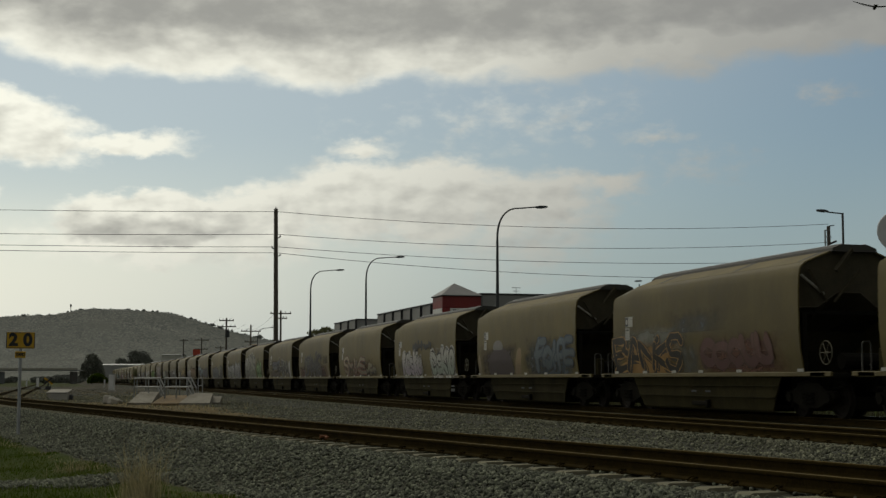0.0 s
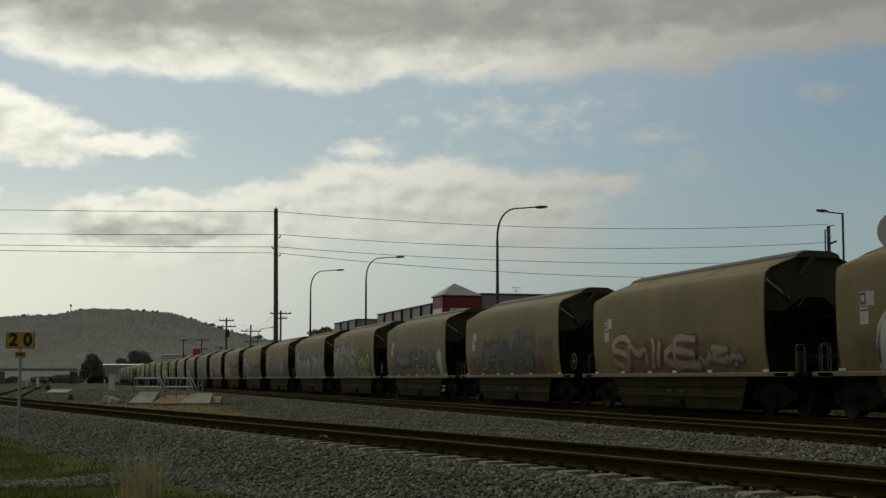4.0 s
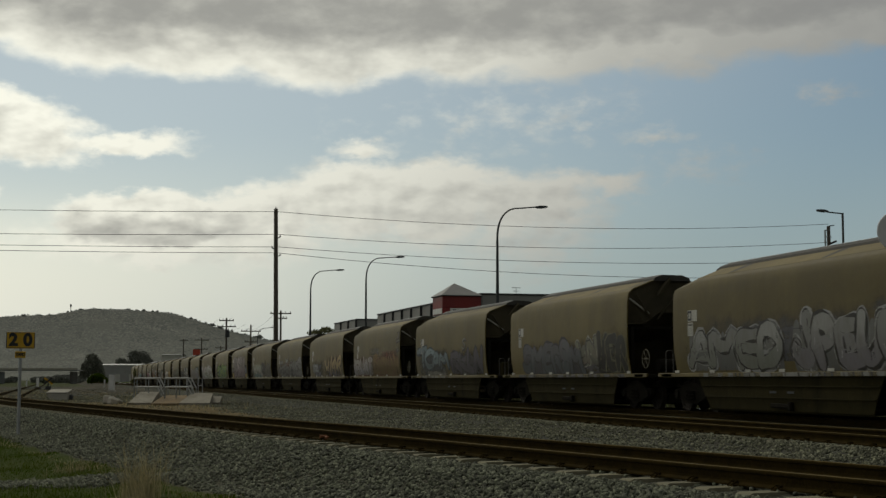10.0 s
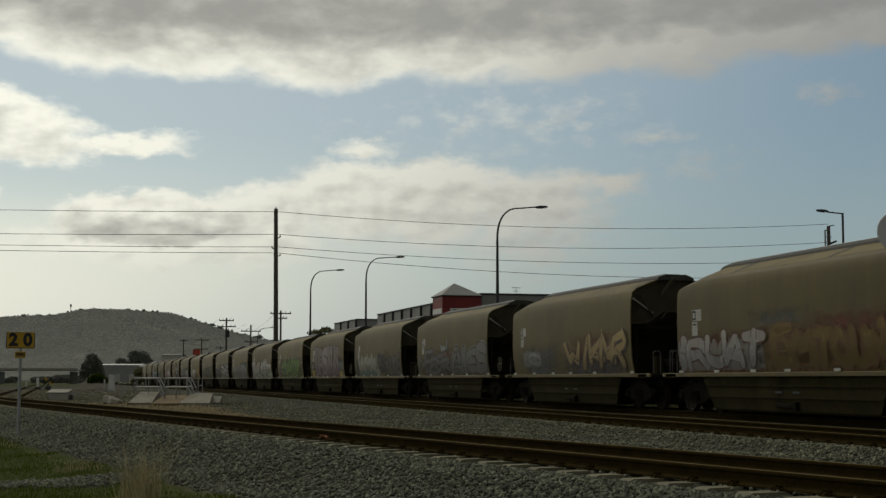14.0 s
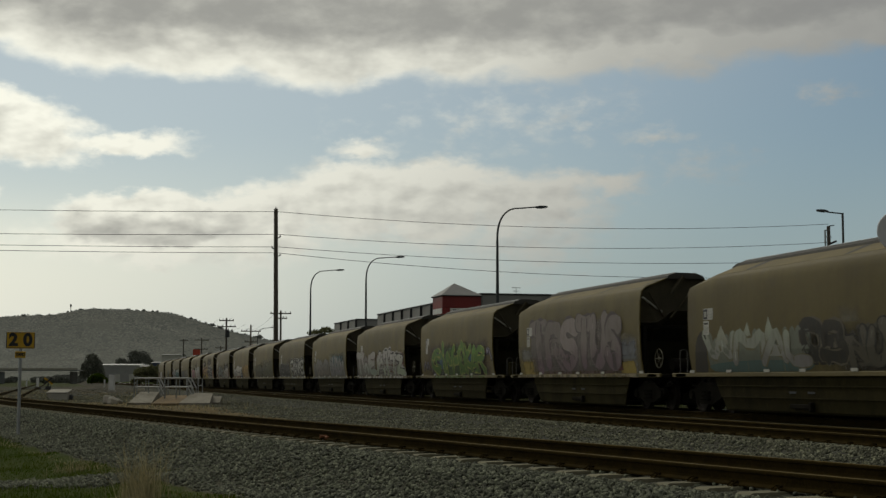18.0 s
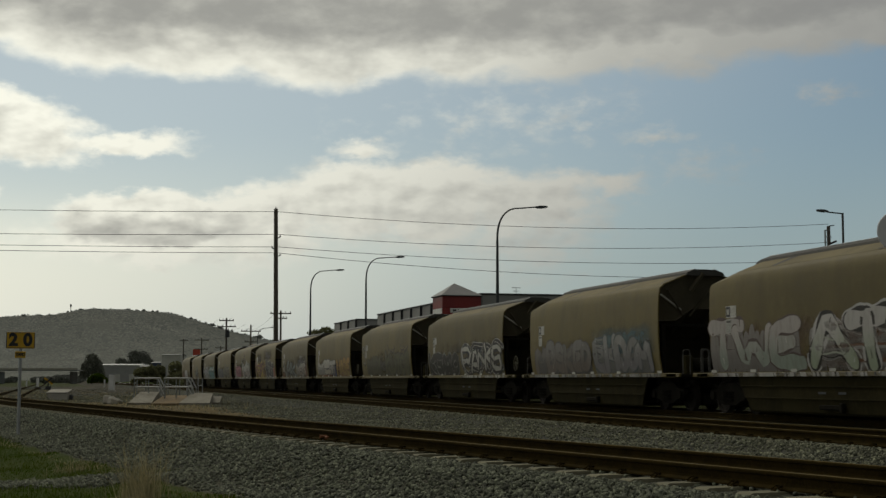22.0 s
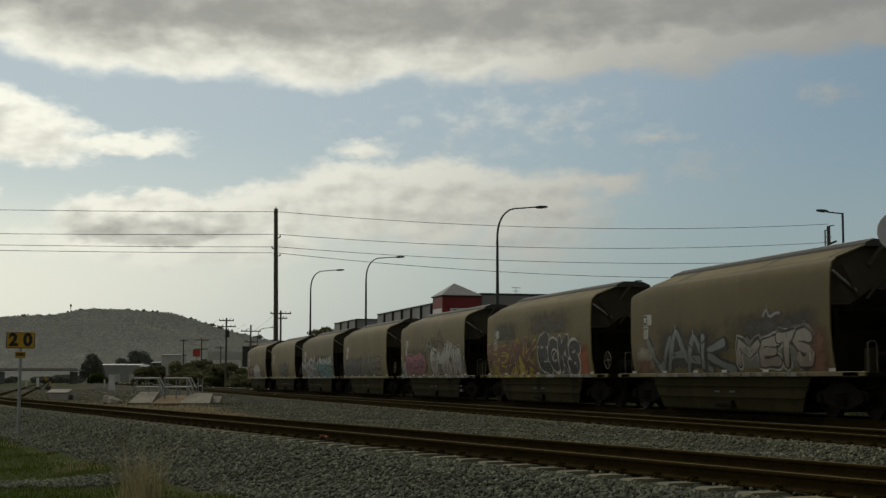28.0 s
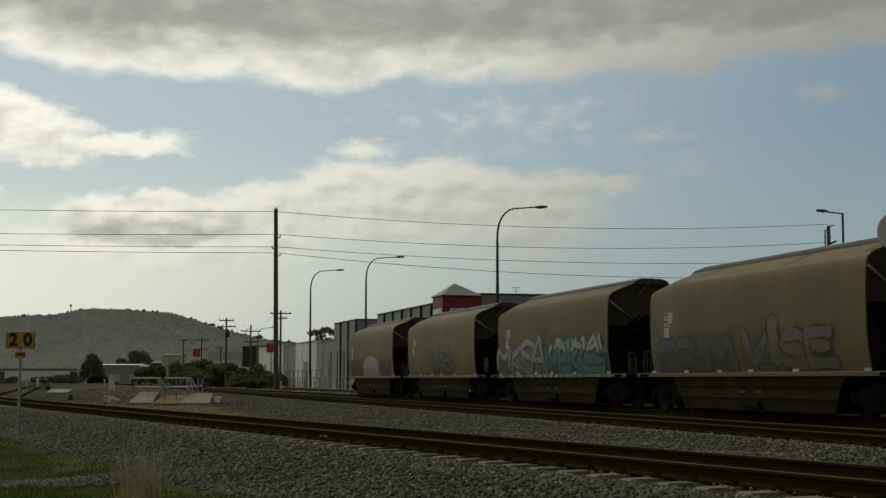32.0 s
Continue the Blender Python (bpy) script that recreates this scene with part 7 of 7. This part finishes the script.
def ramp(x, y, turn, w0, w1, d, h, label):
    s = Shape().loft([[(-w0, -d, -0.15), (w0, -d, -0.15), (w0, -d, 0.06), (-w0, -d, 0.06)],
                      [(-w1, d, -0.15), (w1, d, -0.15), (w1, d, h), (-w1, d, h)]])
    ob = solo("concrete_ramp", s, MAT["galvconcrete"], label, "ramp", "foot crossing ramps", m=pose(x, y, 0, 0, 0, turn))
    return ob


ramp(*ahead(76.0, -15.95), -15, 0.62, 0.50, 1.3, 0.62, "pale sloping concrete slab of the foot crossing")
ramp(*ahead(75.5, -13.0), -15, 0.80, 0.56, 1.3, 0.55, "pale sloping concrete slab of the foot crossing")
ramp(*ahead(76.5, -12.3), -15, 0.36, 0.30, 0.5, 0.38, "small pale concrete block of the foot crossing")
solo("earth_walkway", Shape().loft([[(-0.85, -1.6, -0.15), (0.85, -1.6, -0.15), (0.85, -1.6, 0.03), (-0.85, -1.6, 0.03)], [(-0.75, 1.6, -0.15), (0.75, 1.6, -0.15), (0.75, 1.6, 0.42), (-0.75, 1.6, 0.42)]]), MAT["earth"], "worn brown earth walkway between ramps", "walkway", m=pose(*ahead(76.2, -14.5), 0, 0, 0, -15))
for k, (rt, w) in enumerate(((-18.6, 0.3), (-18.1, 0.24), (-17.7, 0.2))):
    solo("concrete_block", Shape().box(-w, w, -0.3, 0.3, -0.1, 0.34 - 0.06 * k, 0.05), MAT["concrete"] if k < 2 else MAT["galvconcrete"], "broken pale concrete block on the ballast", "concrete block", "concrete blocks",
         m=pose(*ahead(79 - k, rt), 0, 12 * (k - 1), 8, 20 * k))
# lid of a cable pit
pit = thing("cable_pit", pose(*ahead(91, -24.6), 0.10, 0, 0, -15), "white concrete cable pit lid beside the branch", "cable pit")
part("lid", Shape().box(-0.68, 0.68, -0.62, 0.62, -0.05, 0.05, 0.03), MAT["concrete"], pit, m=pose(0, 0, 0.42, 9, 0, 0))
part("box", Shape().box(-0.62, 0.62, -0.55, 0.55, -0.25, 0.30), MAT["concrete"], pit)
part("clamp", Shape().box(0.70, 0.88, -0.2, 0.2, -0.2, 0.22, 0.04), MAT["dark"], pit, "black clamp")
# white relay cabinet
cab = thing("relay_cabinet", pose(*ahead(150, -35.0), 0, 0, 0, -15), "narrow white trackside relay cabinet", "cabinet")
part("body", Shape().box(-0.28, 0.28, -0.26, 0.26, 0.15, 1.8, 0.03), MAT["white"], cab)
part("plinth", Shape().box(-0.4, 0.4, -0.34, 0.34, -0.1, 0.15), MAT["concrete"], cab)
part("roof", Shape().box(-0.32, 0.32, -0.30, 0.30, 1.8, 1.87, 0.02), MAT["galv"], cab)
part("door", Shape().box(-0.23, 0.23, -0.285, -0.263, 0.25, 1.7, 0.01), MAT["white"], cab)
# dwarf signal and point indicator
sig = thing("ground_signal", pose(*ahead(170, -47.3), 0, 0, 0, -15), "black and yellow crossed ground signal", "signal")
part("stand", Shape().box(-0.3, 0.3, -0.2, 0.2, 0, 0.5, 0.04).tube([(0, 0, 0.5), (0, 0, 0.9)], 0.08, 8), MAT["dark"], sig)
for s in (-1, 1):
    part("blade", Shape().box(-0.62, 0.62, -0.03 + 0.07 * s, 0.03 + 0.07 * s, -0.10, 0.10, m=Matrix.Translation((0, 0, 1.1)) @ Matrix.Rotation(radians(38 * s), 4, "Y")), MAT["yellow" if s > 0 else "dark"], sig)
ind = thing("point_indicator", pose(*ahead(175, -50.0), 0, 0, 0, -15), "white point indicator post with a black base", "signal")
part("post", Shape().box(-0.14, 0.14, -0.1, 0.1, 0.4, 1.5, 0.02), MAT["white"], ind)
part("motor_box", Shape().box(-0.3, 0.4, -0.3, 0.3, 0, 0.4, 0.06), MAT["dark"], ind)
for dist, rt in ((230, -67.5), (260, -62)):
    solo("marker_post", Shape().box(-0.12, 0.12, -0.08, 0.08, -0.1, 1.3, 0.02), MAT["white"], "short white marker post by the track", "marker post", "marker posts", m=pose(*ahead(dist, rt), 0))
solo("marker_post", Shape().box(-0.07, 0.07, -0.05, 0.05, -0.1, 1.15, 0.01), MAT["white"], "short white marker post by the track", "marker post", "marker posts", m=pose(21.2, 137.0, 0))
for rt in (-17.9, -17.1):
    ob = thing("hoop_post", pose(*ahead(100, rt), 0, 0, 0, -15), "small galvanised hoop barrier by the siding", "barrier", "hoop barriers")
    part("hoop", Shape().tube([(-0.15, 0, -0.1), (-0.15, 0, 1.4), (0.15, 0, 1.4), (0.15, 0, -0.1)], 0.03, 8), MAT["galv"], ob)
    part("cross_tube", Shape().tube([(-0.15, 0, 0.85), (0.15, 0, 0.85)], 0.03, 8), MAT["galv"], ob)

# pedestrian fence beyond the main line
fence = thing("pedestrian_fence", pose(21.5, 100, 0.25), "galvanised tube pedestrian fence beyond the main line", "fence")
for z in (1.2, 0.75, 0.3):
    part("rail", Shape().tube([(0, 0.5, z), (0, 33, z)], 0.03, 8), MAT["galvdull"], fence)
for k in range(14):
    part("post", Shape().tube([(0, 0.5 + 2.5 * k, -0.4), (0, 0.5 + 2.5 * k, 1.22)], 0.035, 8), MAT["galvdull"], fence)
mesh_fence = thing("wire_fence", pose(27.5, 150, 0), "tall steel post fence in front of the units", "fence")
for k in range(16):
    part("post", Shape().tube([(0.03 * k, 3.2 * k, 0), (0.03 * k, 3.2 * k, 2.4)], 0.04, 6), MAT["darkpole"], mesh_fence)
for z in (0.3, 2.3):
    part("rail", Shape().tube([(0, 0, z), (0.48, 48, z)], 0.025, 6), MAT["darkpole"], mesh_fence)


# ---- loose ballast and grass ----
def scatter_stones(name, n, pick, size, seed, label, mat="stone"):
    g = np.random.default_rng(seed)
    x, y = pick(g, n)
    z, st, gr, tan = ground_height(x, y)
    keep = g.random(len(x)) < np.clip(st * 1.2 - gr + 0.15 * tan, 0, 1)
    x, y, z = x[keep], y[keep], z[keep]
    n = len(x)
    cube = np.array([(-1, -1, -1), (1, -1, -1), (1, 1, -1), (-1, 1, -1), (-1, -1, 1), (1, -1, 1), (1, 1, 1), (-1, 1, 1)], float)
    v = np.repeat(cube[None], n, 0) * g.uniform(0.45, 1.15, (n, 8, 3))
    v *= (g.uniform(0.6, 1.25, (n, 1, 3)) * g.uniform(size[0], size[1], (n, 1, 1)) * 0.62)
    q = g.normal(size=(n, 4))
    q /= np.linalg.norm(q, axis=1, keepdims=True)
    a, b, c, d = q.T
    rot = np.stack([1 - 2 * (c * c + d * d), 2 * (b * c - a * d), 2 * (b * d + a * c), 2 * (b * c + a * d), 1 - 2 * (b * b + d * d), 2 * (c * d - a * b),
                    2 * (b * d - a * c), 2 * (c * d + a * b), 1 - 2 * (b * b + c * c)], -1).reshape(n, 3, 3)
    v = np.einsum("nij,nkj->nki", rot, v) + np.stack([x, y, z + g.uniform(-0.004, 0.02, n)], -1)[:, None]
    quads = np.array([(0, 3, 2, 1), (4, 5, 6, 7), (0, 1, 5, 4), (1, 2, 6, 5), (2, 3, 7, 6), (3, 0, 4, 7)])
    f = (quads[None] + 8 * np.arange(n)[:, None, None]).reshape(-1)
    me = bpy.data.meshes.new(name)
    me.vertices.add(n * 8)
    me.vertices.foreach_set("co", v.reshape(-1))
    me.loops.add(len(f))
    me.loops.foreach_set("vertex_index", f)
    me.polygons.add(n * 6)
    me.polygons.foreach_set("loop_start", np.arange(n * 6) * 4)
    me.polygons.foreach_set("loop_total", np.full(n * 6, 4))
    me.update(calc_edges=True)
    me.materials.append(MAT[mat])
    tagged(new(name, me), label, "ballast", kind="stuff")


def on_bank(g, n):
    y = 8 + 50 * g.random(n) ** 1.7
    d = -1.22 - 5.2 * g.random(n)
    return lead_x(y) + d / 0.985, y


def between(g, n):
    y = 12 + 105 * g.random(n) ** 1.6
    lo = np.maximum(lead_x(y), -2.0) + 0.8
    return lo + (SIDE_X - 0.9 - lo) * g.random(n), y


def in_tracks(g, n):
    y = 10 + 55 * g.random(n) ** 1.4
    w = g.integers(0, 3, n)
    c = np.where(w == 0, lead_x(y), np.where(w == 1, SIDE_X, SIDE_X + 2.4))
    return c + g.uniform(-1.2, 1.2, n), y


scatter_stones("bank_ballast", 78000, on_bank, (0.022, 0.048), 1, "grey broken ballast stones on the bank")
scatter_stones("verge_ballast", 46000, between, (0.022, 0.045), 2, "dusty olive-grey ballast stones between the tracks", "duststone")
scatter_stones("track_ballast", 9000, in_tracks, (0.022, 0.042), 3, "grey ballast stones between the rails")


def blades(name, spots, mat, label, tall, wide, seed, droop=0.35):
    r = random.Random(seed)
    v, f = [], []
    zs = ground_height([p[0] for p in spots], [p[1] for p in spots])[0] - 0.01
    for (x, y, k), z in zip(spots, zs.tolist()):
        h = tall * k * r.uniform(0.5, 1.2)
        a = r.uniform(0, 2 * math.pi)
        lean = r.uniform(0.1, droop) * h
        dx, dy = math.cos(a), math.sin(a)
        w = wide * r.uniform(0.6, 1.3)
        n = len(v)
        v += [(x - dy * w, y + dx * w, z), (x + dy * w, y - dx * w, z), (x + dx * lean * 0.35 - dy * w * 0.7, y + dy * lean * 0.35 + dx * w * 0.7, z + h * 0.6),
              (x + dx * lean * 0.35 + dy * w * 0.7, y + dy * lean * 0.35 - dx * w * 0.7, z + h * 0.6), (x + dx * lean, y + dy * lean, z + h)]
        f += [(n, n + 1, n + 3, n + 2), (n + 2, n + 3, n + 4)]
    me = bpy.data.meshes.new(name)
    me.from_pydata(v, [], f)
    me.materials.append(MAT[mat])
    return me


def grass_spots(n, seed, y0, y1, lo=3.0, hi=9.0):
    g = np.random.default_rng(seed)
    y = y0 + (y1 - y0) * g.random(n * 3) ** 1.3
    x = lead_x(y) - g.uniform(lo, hi, n * 3)
    m = 0.55 * np.sin(x * 1.1 + 1.7 * np.sin(y * 0.5)) * np.sin(y * 0.8 + 0.9 * np.sin(x * 1.3)) + 0.35 * np.sin(x * 3.1 + y * 1.9) * np.sin(y * 2.7 - x)
    gr = ground_height(x, y)[2]
    ok = (m + (gr - 0.55) * 1.3 > g.uniform(-0.25, 0.25, n * 3))
    return list(zip(x[ok][:n], y[ok][:n], (0.7 + 0.6 * np.maximum(0, m))[ok][:n]))


tagged(new("bank_grass", blades("bank_grass", grass_spots(70000, 5, 13, 48, 3.3, 9.5), "grass", "", 0.065, 0.006, 5)), "short green grass at the foot of the bank", "grass", kind="stuff")
tagged(new("dry_grass", blades("dry_grass", grass_spots(3000, 6, 14, 50, 2.8, 4.6), "straw", "", 0.08, 0.004, 6)), "dry straw-coloured grass along the ballast", "grass", kind="stuff")


def verge_spots(n, seed, x0, x1, y0, y1, clump):
    """Clumped places for weeds; about eight stems to a clump."""
    g = np.random.default_rng(seed)
    m = n // 8
    cy = y0 + (y1 - y0) * g.random(m) ** 1.2
    cx = x0 + (x1 - x0) * g.random(m)
    size = g.uniform(0.4, 1.2, m)
    x, y, k = np.repeat(cx, 8) + g.normal(0, clump, m * 8), np.repeat(cy, 8) + g.normal(0, clump, m * 8), np.repeat(size, 8)
    return list(zip(x, y, k))


tagged(new("verge_weeds", blades("verge_weeds", verge_spots(22000, 15, 20.6, 25.5, 14, 150, 0.16), "weed", "", 0.42, 0.022, 15, 0.5)), "rough olive weeds beyond the main line", "grass", kind="stuff")
tagged(new("yard_weeds", blades("yard_weeds", verge_spots(7000, 16, -22, 10, 72, 190, 0.4), "dryweed", "", 0.12, 0.03, 16, 0.8)), "low dull weeds over the far yard", "grass", kind="stuff")
tagged(new("yard_straw", blades("yard_straw", [p for p in verge_spots(3500, 17, -8, 10, 62, 150, 0.3) if abs(p[0] - lead_x(p[1])) > 1.5], "straw", "", 0.14, 0.02, 17, 0.7)), "dry flattened grass over the far yard", "grass", kind="stuff")


def tuft(cx, cy, n, tall, spread, label, seed):
    r = random.Random(seed)
    spots = [(cx + r.gauss(0, spread), cy + r.gauss(0, spread), r.uniform(0.3, 1.1)) for _ in range(n)]
    tagged(new("grass_tuft", blades("grass_tuft", spots, "straw", "", tall, 0.0034, seed, 1.1)), label, "grass", kind="stuff")


tuft(1.16, 19.6, 330, 0.90, 0.12, "tall dry straw-coloured grass tuft on the bank", 8)
tuft(0.98, 18.7, 150, 0.50, 0.20, "dry straw-coloured grass tuft on the bank", 9)
tuft(0.35, 26.0, 160, 0.28, 0.2, "low dry grass tuft beside the ballast", 10)


# ---- the bird ----
def build_bird():
    ob = thing("bird", Matrix.Identity(4), "dark long-winged bird flapping across the sky", "bird")
    body = [(0.004, -0.20), (0.03, -0.17), (0.045, -0.11), (0.06, 0.0), (0.05, 0.10), (0.03, 0.19), (0.006, 0.24)]
    part("body", Shape().lathe(body, 10, Matrix.Rotation(radians(-90), 4, "X")), MAT["feather"], ob, smooth=True)
    part("tail", Shape().loft([[(-0.02, -0.16, 0.0), (0.02, -0.16, 0.0), (0.02, -0.16, 0.012), (-0.02, -0.16, 0.012)], [(-0.07, -0.34, 0.0), (0.07, -0.34, 0.0), (0.07, -0.34, 0.006), (-0.07, -0.34, 0.006)]]), MAT["feather"], ob)
    part("beak", Shape().lathe([(0.016, 0), (0.002, 0.06)], 8, Matrix.Translation((0, 0.235, 0)) @ Matrix.Rotation(radians(-90), 4, "X")), MAT["feather"], ob)
    wings = []
    for side in (-1, 1):
        rings = []
        for q, chord, back, th in ((0.0, 0.17, 0.0, 0.02), (0.18, 0.18, -0.03, 0.018), (0.36, 0.15, 0.0, 0.014), (0.56, 0.09, 0.07, 0.008), (0.70, 0.02, 0.16, 0.004)):
            x = side * q
            rings.append([(x, 0.09 - back, 0.0), (x, 0.09 - back - chord * 0.4, th), (x, 0.09 - back - chord, 0.0), (x, 0.09 - back - chord * 0.4, -th * 0.4)])
        w = part("wing", Shape().loft(rings), MAT["feather"], ob, m=Matrix.Translation((side * 0.035, 0, 0.03)))
        wings.append((side, w))
    return ob, wings


BIRD, WINGS = build_bird()
BIRD.scale = (0.80, 0.80, 0.80)

# small things on the ballast
ob = thing("rail_clamp", pose(4.60, 24.43, 0.235, 0, 0, 10), "small rusty orange clamp fixed to the near rail", "clamp")
part("jaw", Shape().box(-0.07, 0.07, -0.12, 0.12, 0.0, 0.07, 0.02), MAT["clamp"], ob)
part("bolt", Shape().tube([(-0.14, 0, 0.06), (0.02, 0, 0.06)], 0.025, 8), MAT["clamp"], ob)
solo("litter_scrap", Shape().loft([[(-0.10, -0.05, 0), (0.02, -0.06, 0.03), (0.11, -0.03, 0.01)], [(-0.09, 0.05, 0.02), (0.03, 0.05, 0.06), (0.10, 0.06, 0.02)]], closed=False), MAT["white"],
     "crumpled white litter scrap lying on ballast", "litter", m=pose(11.55, 20.64, 0.12, 0, 0, 30))


def motions():
    # distance run by the train since the start, in wagon lengths
    runs = [(0, 0.0), (6, 4.342), (9, 6.554), (13, 9.562), (19, 14.135), (23, 17.232), (28, 21.095), (32, 24.194)]
    for k, w in WAGONS:
        y = FIRST_REAR - BODY + k * PITCH
        walk(w, [(t, pose(MAIN_X, y - run * PITCH, RAIL)) for t, run in runs])
    # wheels roll with the distance run; all wheelsets at the same place in a bogie share one set of keys
    ts, ds = [r[0] for r in runs], [r[1] * PITCH for r in runs]
    span = np.arange(0, 32.0001, 1.0 / 15)
    turns = np.interp(span, ts, ds) / 0.42
    shared = {}
    for k, w in WAGONS:
        for b in w.children:
            for ws in b.children:
                if not ws.name.startswith("wheelset"):
                    continue
                y = round(ws.matrix_basis.translation.y, 3)
                if y not in shared:
                    walk(ws, [(float(t), Matrix.Translation((0, y, 0)) @ Matrix.Rotation(float(a), 4, "X")) for t, a in zip(span, turns)])
                    shared[y] = ws
                elif ws is not shared[y]:
                    ws.rotation_mode = "QUATERNION"
                    keys = ws.animation_data_create()
                    keys.action = shared[y].animation_data.action
                    keys.action_slot = shared[y].animation_data.action_slot
    # the bird comes in over the train, turns and leaves the way it came
    way = [(0, 19.92, 31.13, 10.72), (0.1, 21.63, 34.74, 11.59), (0.3, 24.41, 42.15, 13.29), (0.4, 25.65, 45.91, 13.96), (0.6, 27.32, 51.6, 14.96), (0.8, 28.5, 55.39, 15.58),
           (1.0, 29.15, 57.27, 15.81), (1.3, 30.17, 59.06, 15.98), (1.6, 31.29, 58.75, 16.0), (2.0, 31.84, 54.56, 14.64), (2.2, 31.23, 50.68, 13.48), (2.4, 31.15, 47.66, 12.58),
           (3.2, 31.5, 36.0, 12.4), (6.0, 36.0, -5.0, 14.0), (32.0, 90.0, -330.0, 30.0)]
    rows = []
    for i, (t, x, y, z) in enumerate(way):
        a, b = way[max(i - 1, 0)], way[min(i + 1, len(way) - 1)]
        head = math.degrees(math.atan2(-(b[1] - a[1]), b[2] - a[2]))
        rows.append((t, pose(x, y, z, 0, 8, head)))
    walk(BIRD, rows)
    flaps = [(0.0, 8), (0.1, 20), (0.3, 25), (0.4, -32), (0.6, -40), (0.8, -15), (1.0, 25), (1.15, -30), (1.3, -22), (1.45, 5), (1.6, 45), (1.8, 10), (2.0, -35), (2.2, -30), (2.4, 30)]
    t = 2.6
    while t < 31.5:
        flaps.append((round(t, 2), -30 if len(flaps) % 2 else 30))
        t += 0.9
    flaps.append((32.0, 0))
    for side, w in WINGS:
        walk(w, [(t, pose(side * 0.035, 0, 0.03, 0, -side * ang, 0)) for t, ang in flaps])


motions()
